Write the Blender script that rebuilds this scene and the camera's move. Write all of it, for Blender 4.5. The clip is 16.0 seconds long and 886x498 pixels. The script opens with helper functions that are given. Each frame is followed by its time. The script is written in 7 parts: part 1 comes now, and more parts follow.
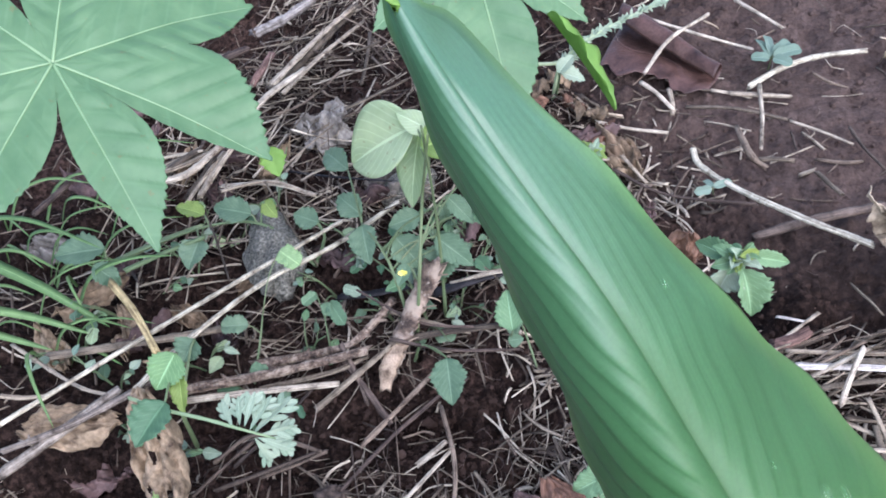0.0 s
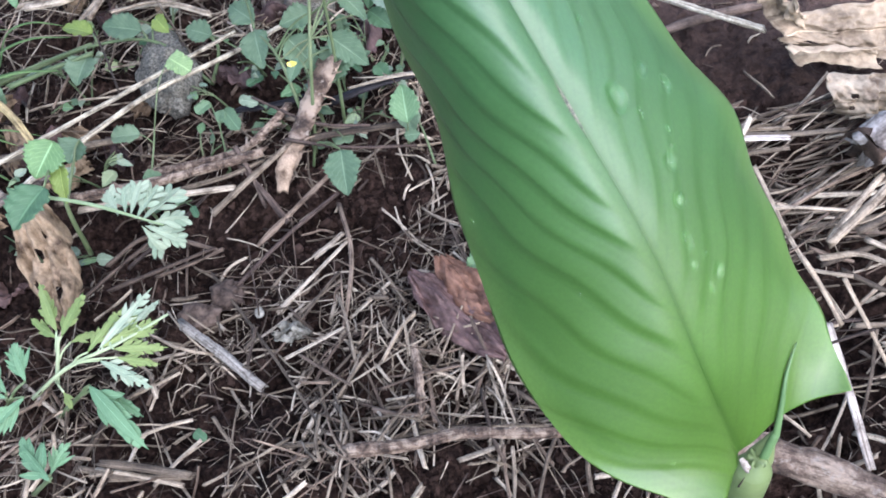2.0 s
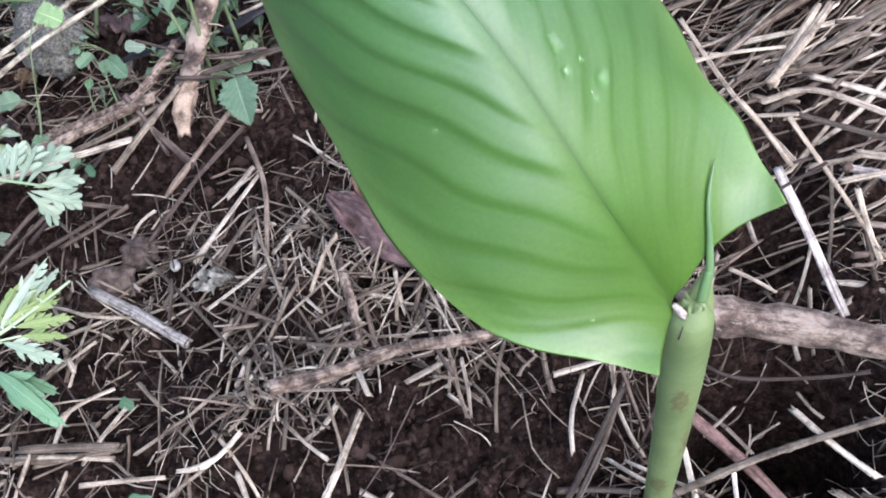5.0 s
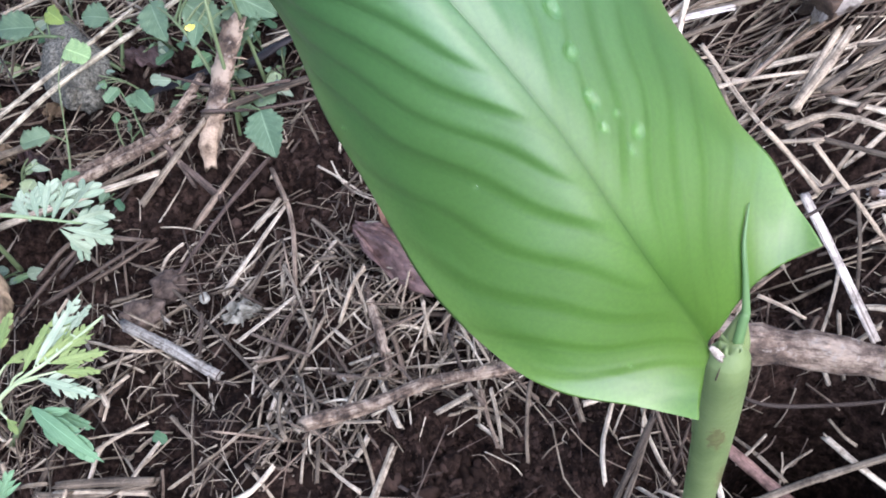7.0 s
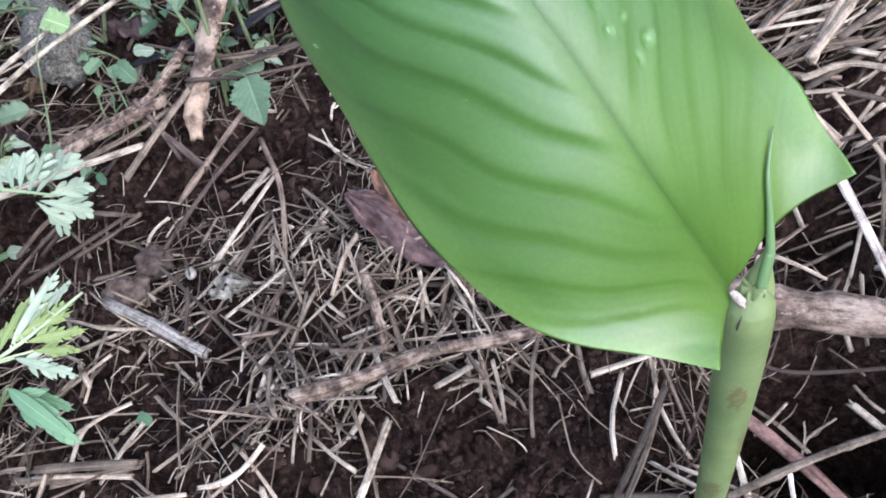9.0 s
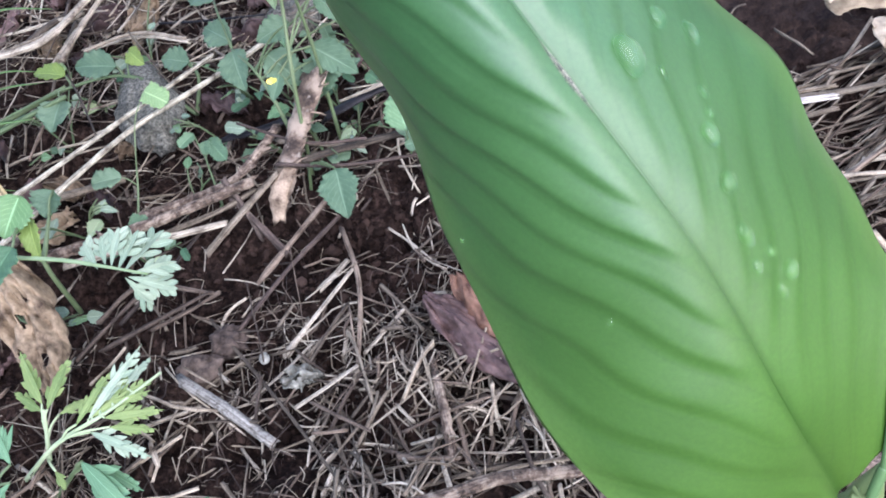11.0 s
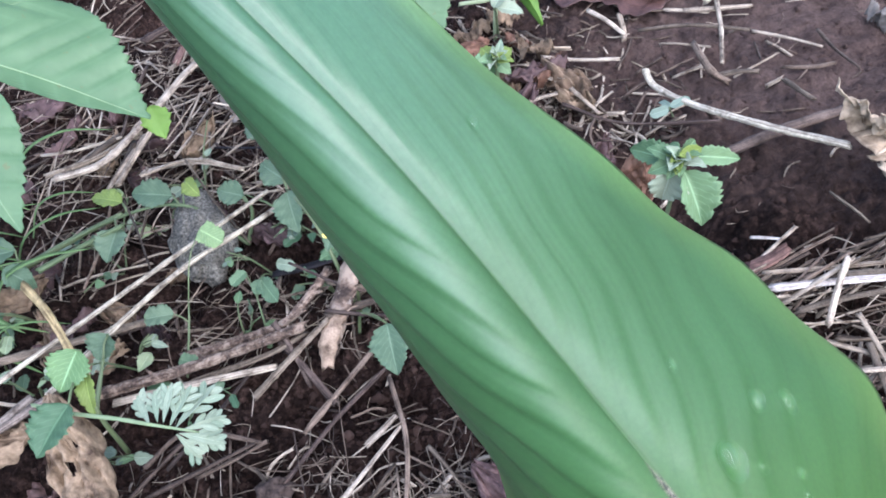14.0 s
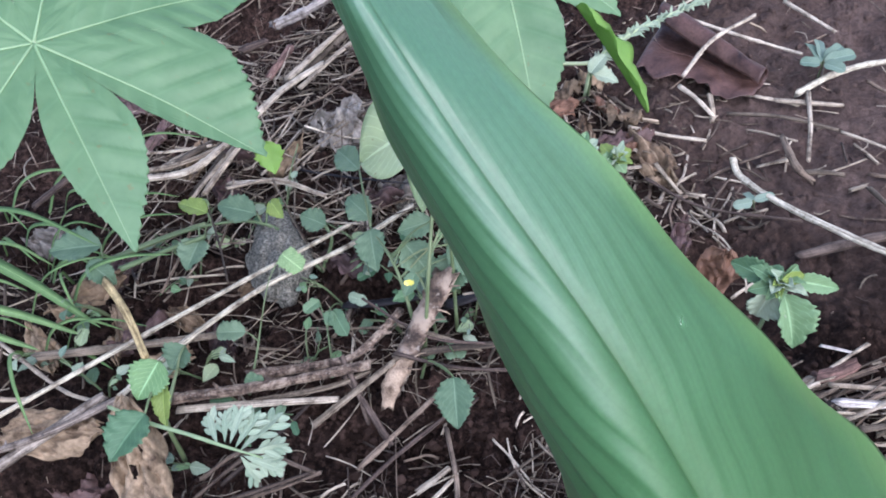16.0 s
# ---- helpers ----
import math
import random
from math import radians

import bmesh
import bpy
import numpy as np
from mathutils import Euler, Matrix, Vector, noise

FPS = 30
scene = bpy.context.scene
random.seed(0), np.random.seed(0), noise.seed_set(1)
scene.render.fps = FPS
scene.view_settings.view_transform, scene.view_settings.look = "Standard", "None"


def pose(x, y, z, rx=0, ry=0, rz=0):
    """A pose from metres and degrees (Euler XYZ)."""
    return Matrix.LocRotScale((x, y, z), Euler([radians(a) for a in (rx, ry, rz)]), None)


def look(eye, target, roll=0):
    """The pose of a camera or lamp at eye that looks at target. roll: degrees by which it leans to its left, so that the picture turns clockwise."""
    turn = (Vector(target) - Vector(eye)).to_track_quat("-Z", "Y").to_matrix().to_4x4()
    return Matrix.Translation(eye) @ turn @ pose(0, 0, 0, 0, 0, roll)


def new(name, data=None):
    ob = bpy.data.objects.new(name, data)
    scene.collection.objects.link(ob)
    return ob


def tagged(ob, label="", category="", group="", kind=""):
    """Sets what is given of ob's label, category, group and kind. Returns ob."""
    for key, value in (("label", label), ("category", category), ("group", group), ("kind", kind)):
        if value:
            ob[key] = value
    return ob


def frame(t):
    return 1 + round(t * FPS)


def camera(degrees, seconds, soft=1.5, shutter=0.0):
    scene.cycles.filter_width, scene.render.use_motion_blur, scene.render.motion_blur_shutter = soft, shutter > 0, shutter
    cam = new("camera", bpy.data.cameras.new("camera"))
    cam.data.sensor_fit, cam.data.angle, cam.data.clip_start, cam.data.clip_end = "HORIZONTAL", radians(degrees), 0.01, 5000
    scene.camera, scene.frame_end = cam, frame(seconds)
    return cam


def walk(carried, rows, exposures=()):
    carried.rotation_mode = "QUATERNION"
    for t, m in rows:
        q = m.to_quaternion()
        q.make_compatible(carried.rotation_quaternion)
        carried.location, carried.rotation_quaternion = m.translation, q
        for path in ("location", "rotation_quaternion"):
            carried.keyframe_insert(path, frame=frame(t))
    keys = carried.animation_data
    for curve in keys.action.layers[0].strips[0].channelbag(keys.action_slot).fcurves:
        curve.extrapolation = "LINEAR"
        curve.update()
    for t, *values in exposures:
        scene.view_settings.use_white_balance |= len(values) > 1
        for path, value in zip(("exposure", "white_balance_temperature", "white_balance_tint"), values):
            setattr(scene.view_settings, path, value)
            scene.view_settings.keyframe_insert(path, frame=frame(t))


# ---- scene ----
cam = camera(56.0, 16.0, 1.8)
ROWS = [  # seconds, place in metres, turn in degrees
    (0.0, 0.0017, 0.0009, 0.5751, 42.07, 4.94, -5.35),
    (0.5, 0.0167, -0.0119, 0.5615, 41.19, 3.98, -6.2),
    (1.0, 0.0162, -0.04, 0.5408, 39.82, 3.86, -6.37),
    (1.5, 0.0253, -0.061, 0.5122, 38.77, 3.6, -7.08),
    (2.0, 0.0308, -0.0882, 0.492, 37.64, 3.72, -8.86),
    (2.5, 0.0494, -0.1048, 0.4684, 35.73, 4.38, -11.04),
    (3.0, 0.0601, -0.1119, 0.4459, 34.36, 5.79, -13.17),
    (3.5, 0.0698, -0.1096, 0.4393, 34.0, 8.18, -16.38),
    (3.7, 0.0676, -0.1064, 0.4409, 34.09, 8.31, -15.92),
    (5.8, 0.0658, -0.0881, 0.4248, 33.64, 8.71, -17.64),
    (6.0, 0.0653, -0.0858, 0.4279, 33.69, 8.96, -17.55),
    (6.5, 0.0639, -0.0756, 0.4305, 32.94, 10.36, -18.78),
    (7.0, 0.0633, -0.0836, 0.4413, 34.45, 9.95, -17.3),
    (7.5, 0.0793, -0.1064, 0.3917, 31.49, 12.13, -21.38),
    (8.0, 0.0757, -0.1021, 0.39, 32.17, 12.25, -20.96),
    (8.5, 0.0638, -0.0945, 0.389, 32.67, 11.1, -19.41),
    (9.0, 0.0629, -0.0816, 0.4073, 34.01, 10.81, -17.91),
    (9.5, 0.0583, -0.0693, 0.4242, 35.13, 10.94, -16.39),
    (9.7, 0.0552, -0.0610, 0.4301, 35.30, 11.12, -16.23),
    (11.8, 0.0427, -0.0303, 0.4585, 39.53, 8.88, -10.30),
    (12.0, 0.0377, -0.0209, 0.4699, 39.85, 8.94, -10.12),
    (12.5, 0.02, -0.0062, 0.4769, 40.67, 8.75, -8.3),
    (13.0, 0.0042, 0.0045, 0.4857, 41.15, 8.26, -7.53),
    (13.5, 0.0165, 0.011, 0.4788, 40.69, 8.7, -7.79),
    (14.0, 0.0532, 0.0172, 0.4971, 41.05, 9.79, -9.69),
    (14.5, 0.0445, 0.0193, 0.534, 42.82, 7.7, -5.94),
    (15.0, 0.0459, 0.0212, 0.5348, 41.72, 4.77, -2.95),
    (15.5, 0.0125, 0.0461, 0.5538, 43.49, 5.95, -0.91),
    (16.0, 0.0199, 0.0368, 0.5369, 42.71, 5.43, -2.22),
]
EXPOSURES = [(0.0, 1.36, 5750.0, 21.0), (1.5, 1.46, 5850.0, 21.0), (3.5, 1.54, 5950.0, 23.0), (9.5, 1.57, 5950.0, 23.0), (12.0, 1.51, 5750.0, 21.0), (14.5, 1.40, 5750.0, 23.0), (16.0, 1.23, 5750.0, 23.0)]
walk(cam, [(t, pose(x, y, z, rx, ry, rz)) for t, x, y, z, rx, ry, rz in ROWS], EXPOSURES)

# ---- light ----
world = bpy.data.worlds.new("overcast_sky")
scene.world = world
world.use_nodes = True
wn = world.node_tree.nodes
sky = wn.new("ShaderNodeTexSky")
sky.sky_type = "NISHITA"
sky.sun_disc = False
sky.sun_elevation = radians(41)
sky.sun_rotation = radians(132)
sky.dust_density = 1.5
sky.air_density = 1.2
wn["Background"].inputs["Strength"].default_value = 0.135
world.node_tree.links.new(sky.outputs["Color"], wn["Background"].inputs["Color"])
sun_data = bpy.data.lights.new("sun", "SUN")
sun_data.energy = 2.2
sun_data.angle = radians(85)
sun_data.color = (0.97, 0.98, 1.0)
sun = new("sun", sun_data)
sun.matrix_world = look((0.36, -1.20, 1.70), (0, 0.2, 0))

# ---- materials ----
def material(name, rough=0.7):
    m = bpy.data.materials.new(name)
    m.use_nodes = True
    b = m.node_tree.nodes["Principled BSDF"]
    b.inputs["Roughness"].default_value = rough
    b.inputs["Specular IOR Level"].default_value = 0.35
    return m, m.node_tree, b


def node(nt, kind, **values):
    n = nt.nodes.new(kind)
    for key, value in values.items():
        n.inputs[key.replace("_", " ")].default_value = value
    return n


def ramp(nt, fac, stops):
    r = nt.nodes.new("ShaderNodeValToRGB")
    el = r.color_ramp.elements
    while len(el) < len(stops):
        el.new(0.5)
    for e, (p, c) in zip(el, stops):
        e.position, e.color = p, (*c, 1)
    nt.links.new(fac, r.inputs["Fac"])
    return r.outputs["Color"]


def mix(nt, fac, a, b, how="MIX"):
    n = nt.nodes.new("ShaderNodeMix")
    n.data_type, n.blend_type = "RGBA", how
    for value, socket in ((fac, n.inputs[0]), (a, n.inputs[6]), (b, n.inputs[7])):
        if isinstance(value, (int, float)):
            socket.default_value = value
        elif isinstance(value, tuple):
            socket.default_value = (*value, 1)
        else:
            nt.links.new(value, socket)
    return n.outputs[2]


def math_node(nt, op, a, b=0.0):
    n = nt.nodes.new("ShaderNodeMath")
    n.operation = op
    for value, socket in ((a, n.inputs[0]), (b, n.inputs[1])):
        if isinstance(value, (int, float)):
            socket.default_value = value
        else:
            nt.links.new(value, socket)
    return n.outputs[0]


def object_coords(nt, stretch=(1, 1, 1)):
    tc = nt.nodes.new("ShaderNodeTexCoord")
    mp = nt.nodes.new("ShaderNodeMapping")
    mp.inputs["Scale"].default_value = stretch
    nt.links.new(tc.outputs["Object"], mp.inputs["Vector"])
    return mp.outputs["Vector"]


def mp_scale(nt, vector, scale):
    mp = nt.nodes.new("ShaderNodeMapping")
    mp.inputs["Scale"].default_value = scale
    nt.links.new(vector, mp.inputs["Vector"])
    return mp.outputs["Vector"]


def noise_fac(nt, coords, scale, detail=4.0, rough=0.6):
    n = node(nt, "ShaderNodeTexNoise", Scale=scale, Detail=detail, Roughness=rough)
    nt.links.new(coords, n.inputs["Vector"])
    return n.outputs["Fac"]


def bump(nt, bsdf, height, strength, distance):
    b = node(nt, "ShaderNodeBump", Strength=strength, Distance=distance)
    nt.links.new(height, b.inputs["Height"])
    nt.links.new(b.outputs["Normal"], bsdf.inputs["Normal"])


def own_random(nt):
    """A number of its own for each object and for each loose piece of a joined mesh."""
    oi = nt.nodes.new("ShaderNodeObjectInfo")
    ge = nt.nodes.new("ShaderNodeNewGeometry")
    return math_node(nt, "FRACT", math_node(nt, "ADD", oi.outputs["Random"], ge.outputs["Random Per Island"]))


def dry_patch(nt, co, colour):
    """Trodden, drier and paler patch of bare soil."""
    reach = nt.nodes.new("ShaderNodeVectorMath")
    reach.operation = "DISTANCE"
    nt.links.new(co, reach.inputs[0])
    reach.inputs[1].default_value = (0.46, 0.68, 0.0)
    dry = math_node(nt, "ADD", reach.outputs["Value"], math_node(nt, "MULTIPLY", noise_fac(nt, co, 12, 4), 0.16))
    pale = ramp(nt, noise_fac(nt, co, 30, 4), [(0.3, (0.088, 0.061, 0.050)), (0.7, (0.150, 0.107, 0.088))])
    grit = ramp(nt, noise_fac(nt, co, 220, 6, 0.75), [(0.34, (0.55, 0.53, 0.52)), (0.5, (0.95, 0.95, 0.95)), (0.68, (1.35, 1.33, 1.3))])
    pale = mix(nt, 1.0, pale, grit, "MULTIPLY")
    return mix(nt, ramp(nt, dry, [(0.26, (0.9, 0.9, 0.9)), (0.42, (0, 0, 0))]), colour, pale)


def soil_material():
    m, nt, b = material("damp_soil", 0.85)
    co = object_coords(nt)
    big = noise_fac(nt, co, 9, 3)
    fine = noise_fac(nt, co, 160, 6, 0.7)
    c1 = ramp(nt, big, [(0.3, (0.017, 0.0112, 0.0090)), (0.7, (0.062, 0.0385, 0.0292))])
    c2 = ramp(nt, fine, [(0.32, (0.10, 0.095, 0.09)), (0.5, (0.80, 0.80, 0.80)), (0.68, (2.5, 2.45, 2.35))])
    c = dry_patch(nt, co, mix(nt, 1.0, c1, c2, "MULTIPLY"))
    nt.links.new(c, b.inputs["Base Color"])
    bump(nt, b, math_node(nt, "ADD", noise_fac(nt, co, 260, 8, 0.75), noise_fac(nt, co, 90, 3, 0.6)), 1.0, 0.005)
    b.inputs["Specular IOR Level"].default_value = 0.06
    return m


def crumb_material():
    m, nt, b = material("soil_crumb", 0.88)
    co = object_coords(nt)
    rnd = own_random(nt)
    c = ramp(nt, rnd, [(0.0, (0.011, 0.0068, 0.0050)), (0.6, (0.036, 0.0220, 0.0162)), (1.0, (0.085, 0.055, 0.042))])
    nt.links.new(dry_patch(nt, co, c), b.inputs["Base Color"])
    b.inputs["Specular IOR Level"].default_value = 0.06
    bump(nt, b, noise_fac(nt, co, 700, 6, 0.75), 1.0, 0.003)
    return m


def stalk_material(name, dark, mid, light, rough=0.75, grain=900, patch=55):
    """Dry plant matter: long grain along the piece, stains, a tint of its own for each piece."""
    m, nt, b = material(name, rough)
    co = object_coords(nt)
    rnd = own_random(nt)
    c1 = ramp(nt, rnd, [(0.0, dark), (0.5, mid), (1.0, light)])
    stain = noise_fac(nt, co, patch, 4, 0.65)
    c2 = ramp(nt, stain, [(0.30, (0.20, 0.165, 0.14)), (0.47, (0.85, 0.84, 0.82)), (0.74, (1.45, 1.44, 1.42))])
    c = mix(nt, 1.0, c1, c2, "MULTIPLY")
    # streaks along the piece: UV x runs round it, y along it in metres
    uv = nt.nodes.new("ShaderNodeUVMap")
    along = mp_scale(nt, uv.outputs["UV"], (7.0, 22.0, 0.0))
    shift = nt.nodes.new("ShaderNodeVectorMath")
    shift.operation = "ADD"
    nt.links.new(along, shift.inputs[0])
    jump = nt.nodes.new("ShaderNodeCombineXYZ")
    nt.links.new(math_node(nt, "MULTIPLY", rnd, 37.0), jump.inputs["Z"])
    nt.links.new(jump.outputs[0], shift.inputs[1])
    streak = noise_fac(nt, shift.outputs[0], 1.0, 4, 0.65)
    c = mix(nt, 1.0, c, ramp(nt, streak, [(0.32, (0.30, 0.26, 0.23)), (0.47, (0.9, 0.88, 0.86)), (0.68, (1.45, 1.44, 1.42))]), "MULTIPLY")
    fine = noise_fac(nt, co, grain, 3, 0.6)
    c3 = ramp(nt, fine, [(0.3, (0.7, 0.68, 0.66)), (0.7, (1.15, 1.15, 1.15))])
    nt.links.new(mix(nt, 1.0, c, c3, "MULTIPLY"), b.inputs["Base Color"])
    b.inputs["Specular IOR Level"].default_value = 0.30
    bump(nt, b, fine, 0.5, 0.0015)
    return m


def leaf_material(name, dark, light, rough=0.5, through_light=0.25, vein=0.0, rib_width=0.022, spots=0.0, spot_colour=(0.2, 0.12, 0.04), spot_scale=150, marks=()):
    """Thin living leaf: mottled green, some light through it. UV: x across from the midrib (0.5), y along."""
    m, nt, b = material(name, rough)
    co = object_coords(nt)
    n1 = noise_fac(nt, co, 38, 4, 0.6)
    c = ramp(nt, n1, [(0.3, dark), (0.72, light)])
    rnd = own_random(nt)
    tint = ramp(nt, rnd, [(0.0, (0.82, 0.88, 0.8)), (1.0, (1.15, 1.1, 1.05))])
    c = mix(nt, 1.0, c, tint, "MULTIPLY")
    if vein:
        uv = nt.nodes.new("ShaderNodeUVMap")
        sep = nt.nodes.new("ShaderNodeSeparateXYZ")
        nt.links.new(uv.outputs["UV"], sep.inputs[0])
        across = math_node(nt, "ABSOLUTE", math_node(nt, "SUBTRACT", sep.outputs["X"], 0.5))
        rib = math_node(nt, "LESS_THAN", across, rib_width)
        side = math_node(nt, "SINE", math_node(nt, "MULTIPLY", math_node(nt, "SUBTRACT", sep.outputs["Y"], math_node(nt, "MULTIPLY", across, 0.7)), 52.0))
        side = ramp(nt, side, [(0.86, (0, 0, 0)), (1.0, (1, 1, 1))])
        lines = math_node(nt, "MAXIMUM", rib, math_node(nt, "MULTIPLY", side, 0.5))
        c = mix(nt, math_node(nt, "MULTIPLY", lines, vein), c, tuple(min(1, v * 1.9 + 0.03) for v in light))
        bump(nt, b, lines, -0.25, 0.001)
    else:
        bump(nt, b, noise_fac(nt, co, 420, 3), 0.25, 0.001)
    if spots:
        s = noise_fac(nt, co, spot_scale, 3, 0.55)
        c = mix(nt, ramp(nt, s, [(0.66, (0, 0, 0)), (0.72, (spots, spots, spots))]), c, spot_colour)
    for place, r, much in marks:
        # a brown scar with a ragged outline
        d = nt.nodes.new("ShaderNodeVectorMath")
        d.operation = "DISTANCE"
        nt.links.new(mp_scale(nt, co, (1.0, 1.0, 0.4)), d.inputs[0])
        d.inputs[1].default_value = (place[0], place[1], place[2] * 0.4)
        ragged = math_node(nt, "ADD", d.outputs["Value"], math_node(nt, "MULTIPLY", math_node(nt, "SUBTRACT", noise_fac(nt, co, 420, 4, 0.7), 0.5), r * 2.4))
        c = mix(nt, ramp(nt, math_node(nt, "MULTIPLY", ragged, 0.5 / r), [(0.18, (much * 0.6, much * 0.6, much * 0.6)), (0.36, (much, much, much)), (0.55, (0, 0, 0))]), c, (0.098, 0.082, 0.034))
    nt.links.new(c, b.inputs["Base Color"])
    tr = nt.nodes.new("ShaderNodeBsdfTranslucent")
    nt.links.new(mix(nt, 1.0, c, (1.25, 1.35, 0.7), "MULTIPLY"), tr.inputs["Color"])
    ms = nt.nodes.new("ShaderNodeMixShader")
    ms.inputs[0].default_value = through_light
    nt.links.new(b.outputs[0], ms.inputs[1])
    nt.links.new(tr.outputs[0], ms.inputs[2])
    nt.links.new(ms.outputs[0], nt.nodes["Material Output"].inputs["Surface"])
    return m


def blade_material():
    """The broad leaf: pleats follow the side veins, which run from the midrib towards the tip. UV: x -1..1 stored as 0..1, y base to tip."""
    m, nt, b = material("broad_leaf", 0.42)
    uv = nt.nodes.new("ShaderNodeUVMap")
    sep = nt.nodes.new("ShaderNodeSeparateXYZ")
    nt.links.new(uv.outputs["UV"], sep.inputs[0])
    side = math_node(nt, "MULTIPLY", math_node(nt, "SUBTRACT", sep.outputs["X"], 0.5), 2.0)
    across = math_node(nt, "ABSOLUTE", side)
    along = sep.outputs["Y"]
    is_right = math_node(nt, "GREATER_THAN", side, 0.0)
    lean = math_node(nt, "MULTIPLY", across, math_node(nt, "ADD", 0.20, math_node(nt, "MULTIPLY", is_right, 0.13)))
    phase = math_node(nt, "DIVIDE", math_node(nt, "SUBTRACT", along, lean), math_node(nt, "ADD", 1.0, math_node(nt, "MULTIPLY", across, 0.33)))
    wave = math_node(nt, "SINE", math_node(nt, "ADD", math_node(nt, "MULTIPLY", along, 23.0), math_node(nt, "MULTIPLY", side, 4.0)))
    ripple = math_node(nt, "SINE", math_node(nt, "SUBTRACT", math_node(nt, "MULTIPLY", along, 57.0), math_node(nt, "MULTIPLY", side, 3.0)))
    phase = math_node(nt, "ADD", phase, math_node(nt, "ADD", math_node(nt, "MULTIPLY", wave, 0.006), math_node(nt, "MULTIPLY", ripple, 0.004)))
    co = object_coords(nt)
    fine = math_node(nt, "SINE", math_node(nt, "MULTIPLY", phase, 420.0))
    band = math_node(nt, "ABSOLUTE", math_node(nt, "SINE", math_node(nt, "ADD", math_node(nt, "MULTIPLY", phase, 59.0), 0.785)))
    cloud = noise_fac(nt, co, 16, 3)
    grain = noise_fac(nt, co, 700, 3)
    young = ramp(nt, along, [(0.0, (0.076, 0.168, 0.019)), (0.22, (0.074, 0.178, 0.031)), (0.48, (0.062, 0.172, 0.056)), (1.0, (0.072, 0.180, 0.090))])
    c = mix(nt, 1.0, young, ramp(nt, cloud, [(0.3, (0.86, 0.88, 0.85)), (0.7, (1.12, 1.10, 1.15))]), "MULTIPLY")
    # dark vein lines; the shade of the pleat valleys is painted into them
    vein_shade = math_node(nt, "SUBTRACT", 1.0, band)
    vein_shade = math_node(nt, "MULTIPLY", vein_shade, math_node(nt, "MULTIPLY", vein_shade, vein_shade))
    c = mix(nt, math_node(nt, "MULTIPLY", math_node(nt, "MULTIPLY", vein_shade, vein_shade), 0.32), c, mix(nt, 1.0, young, (0.56, 0.66, 0.55), "MULTIPLY"))
    edge = ramp(nt, across, [(0.82, (0, 0, 0)), (1.0, (0.35, 0.35, 0.35))])
    c = mix(nt, edge, c, (0.22, 0.37, 0.09))
    # midrib line, darkened: the shade in its groove is painted into the colour
    rib = ramp(nt, across, [(0.0, (0.9, 0.9, 0.9)), (0.048, (0, 0, 0))])
    c = mix(nt, rib, c, mix(nt, 1.0, young, (0.54, 0.67, 0.47), "MULTIPLY"))
    scar = nt.nodes.new("ShaderNodeVectorMath")
    scar.operation = "DISTANCE"
    nt.links.new(mp_scale(nt, uv.outputs["UV"], (1.0, 0.4, 0.0)), scar.inputs[0])
    scar.inputs[1].default_value = (0.494, 0.1736, 0.0)
    worn = math_node(nt, "ADD", scar.outputs["Value"], math_node(nt, "MULTIPLY", grain, 0.008))
    c = mix(nt, ramp(nt, math_node(nt, "MULTIPLY", worn, 25.0), [(0.22, (0.85, 0.85, 0.85)), (0.42, (0, 0, 0))]), c, ramp(nt, grain, [(0.40, (0.05, 0.045, 0.035)), (0.62, (0.30, 0.27, 0.22))]))
    c = mix(nt, 1.0, c, ramp(nt, grain, [(0.3, (0.9, 0.92, 0.9)), (0.7, (1.1, 1.08, 1.1))]), "MULTIPLY")
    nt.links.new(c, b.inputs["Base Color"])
    bump(nt, b, math_node(nt, "ADD", fine, math_node(nt, "MULTIPLY", grain, 0.6)), 0.035, 0.0005)
    b.inputs["Specular IOR Level"].default_value = 0.3
    b.inputs["Coat Weight"].default_value = 0.74
    b.inputs["Coat Roughness"].default_value = 0.37
    b.inputs["Coat IOR"].default_value = 1.7
    tr = nt.nodes.new("ShaderNodeBsdfTranslucent")
    nt.links.new(mix(nt, 1.0, c, (1.4, 1.7, 0.36), "MULTIPLY"), tr.inputs["Color"])
    ms = nt.nodes.new("ShaderNodeMixShader")
    ms.inputs[0].default_value = 0.30
    nt.links.new(b.outputs[0], ms.inputs[1])
    nt.links.new(tr.outputs[0], ms.inputs[2])
    nt.links.new(ms.outputs[0], nt.nodes["Material Output"].inputs["Surface"])
    return m


def water_material():
    m, nt, b = material("water", 0.02)
    b.inputs["Transmission Weight"].default_value = 1.0
    b.inputs["IOR"].default_value = 1.33
    b.inputs["Base Color"].default_value = (0.95, 1, 0.95, 1)
    return m


def stone_material():
    m, nt, b = material("grey_stone", 0.9)
    co = object_coords(nt)
    c = ramp(nt, noise_fac(nt, co, 45, 5, 0.7), [(0.3, (0.085, 0.080, 0.064)), (0.7, (0.26, 0.25, 0.205))])
    f = ramp(nt, noise_fac(nt, co, 420, 4, 0.8), [(0.36, (0.28, 0.27, 0.25)), (0.5, (0.9, 0.9, 0.88)), (0.64, (1.9, 1.88, 1.8))])
    nt.links.new(mix(nt, 1.0, c, f, "MULTIPLY"), b.inputs["Base Color"])
    bump(nt, b, noise_fac(nt, co, 300, 6, 0.75), 0.9, 0.004)
    return m


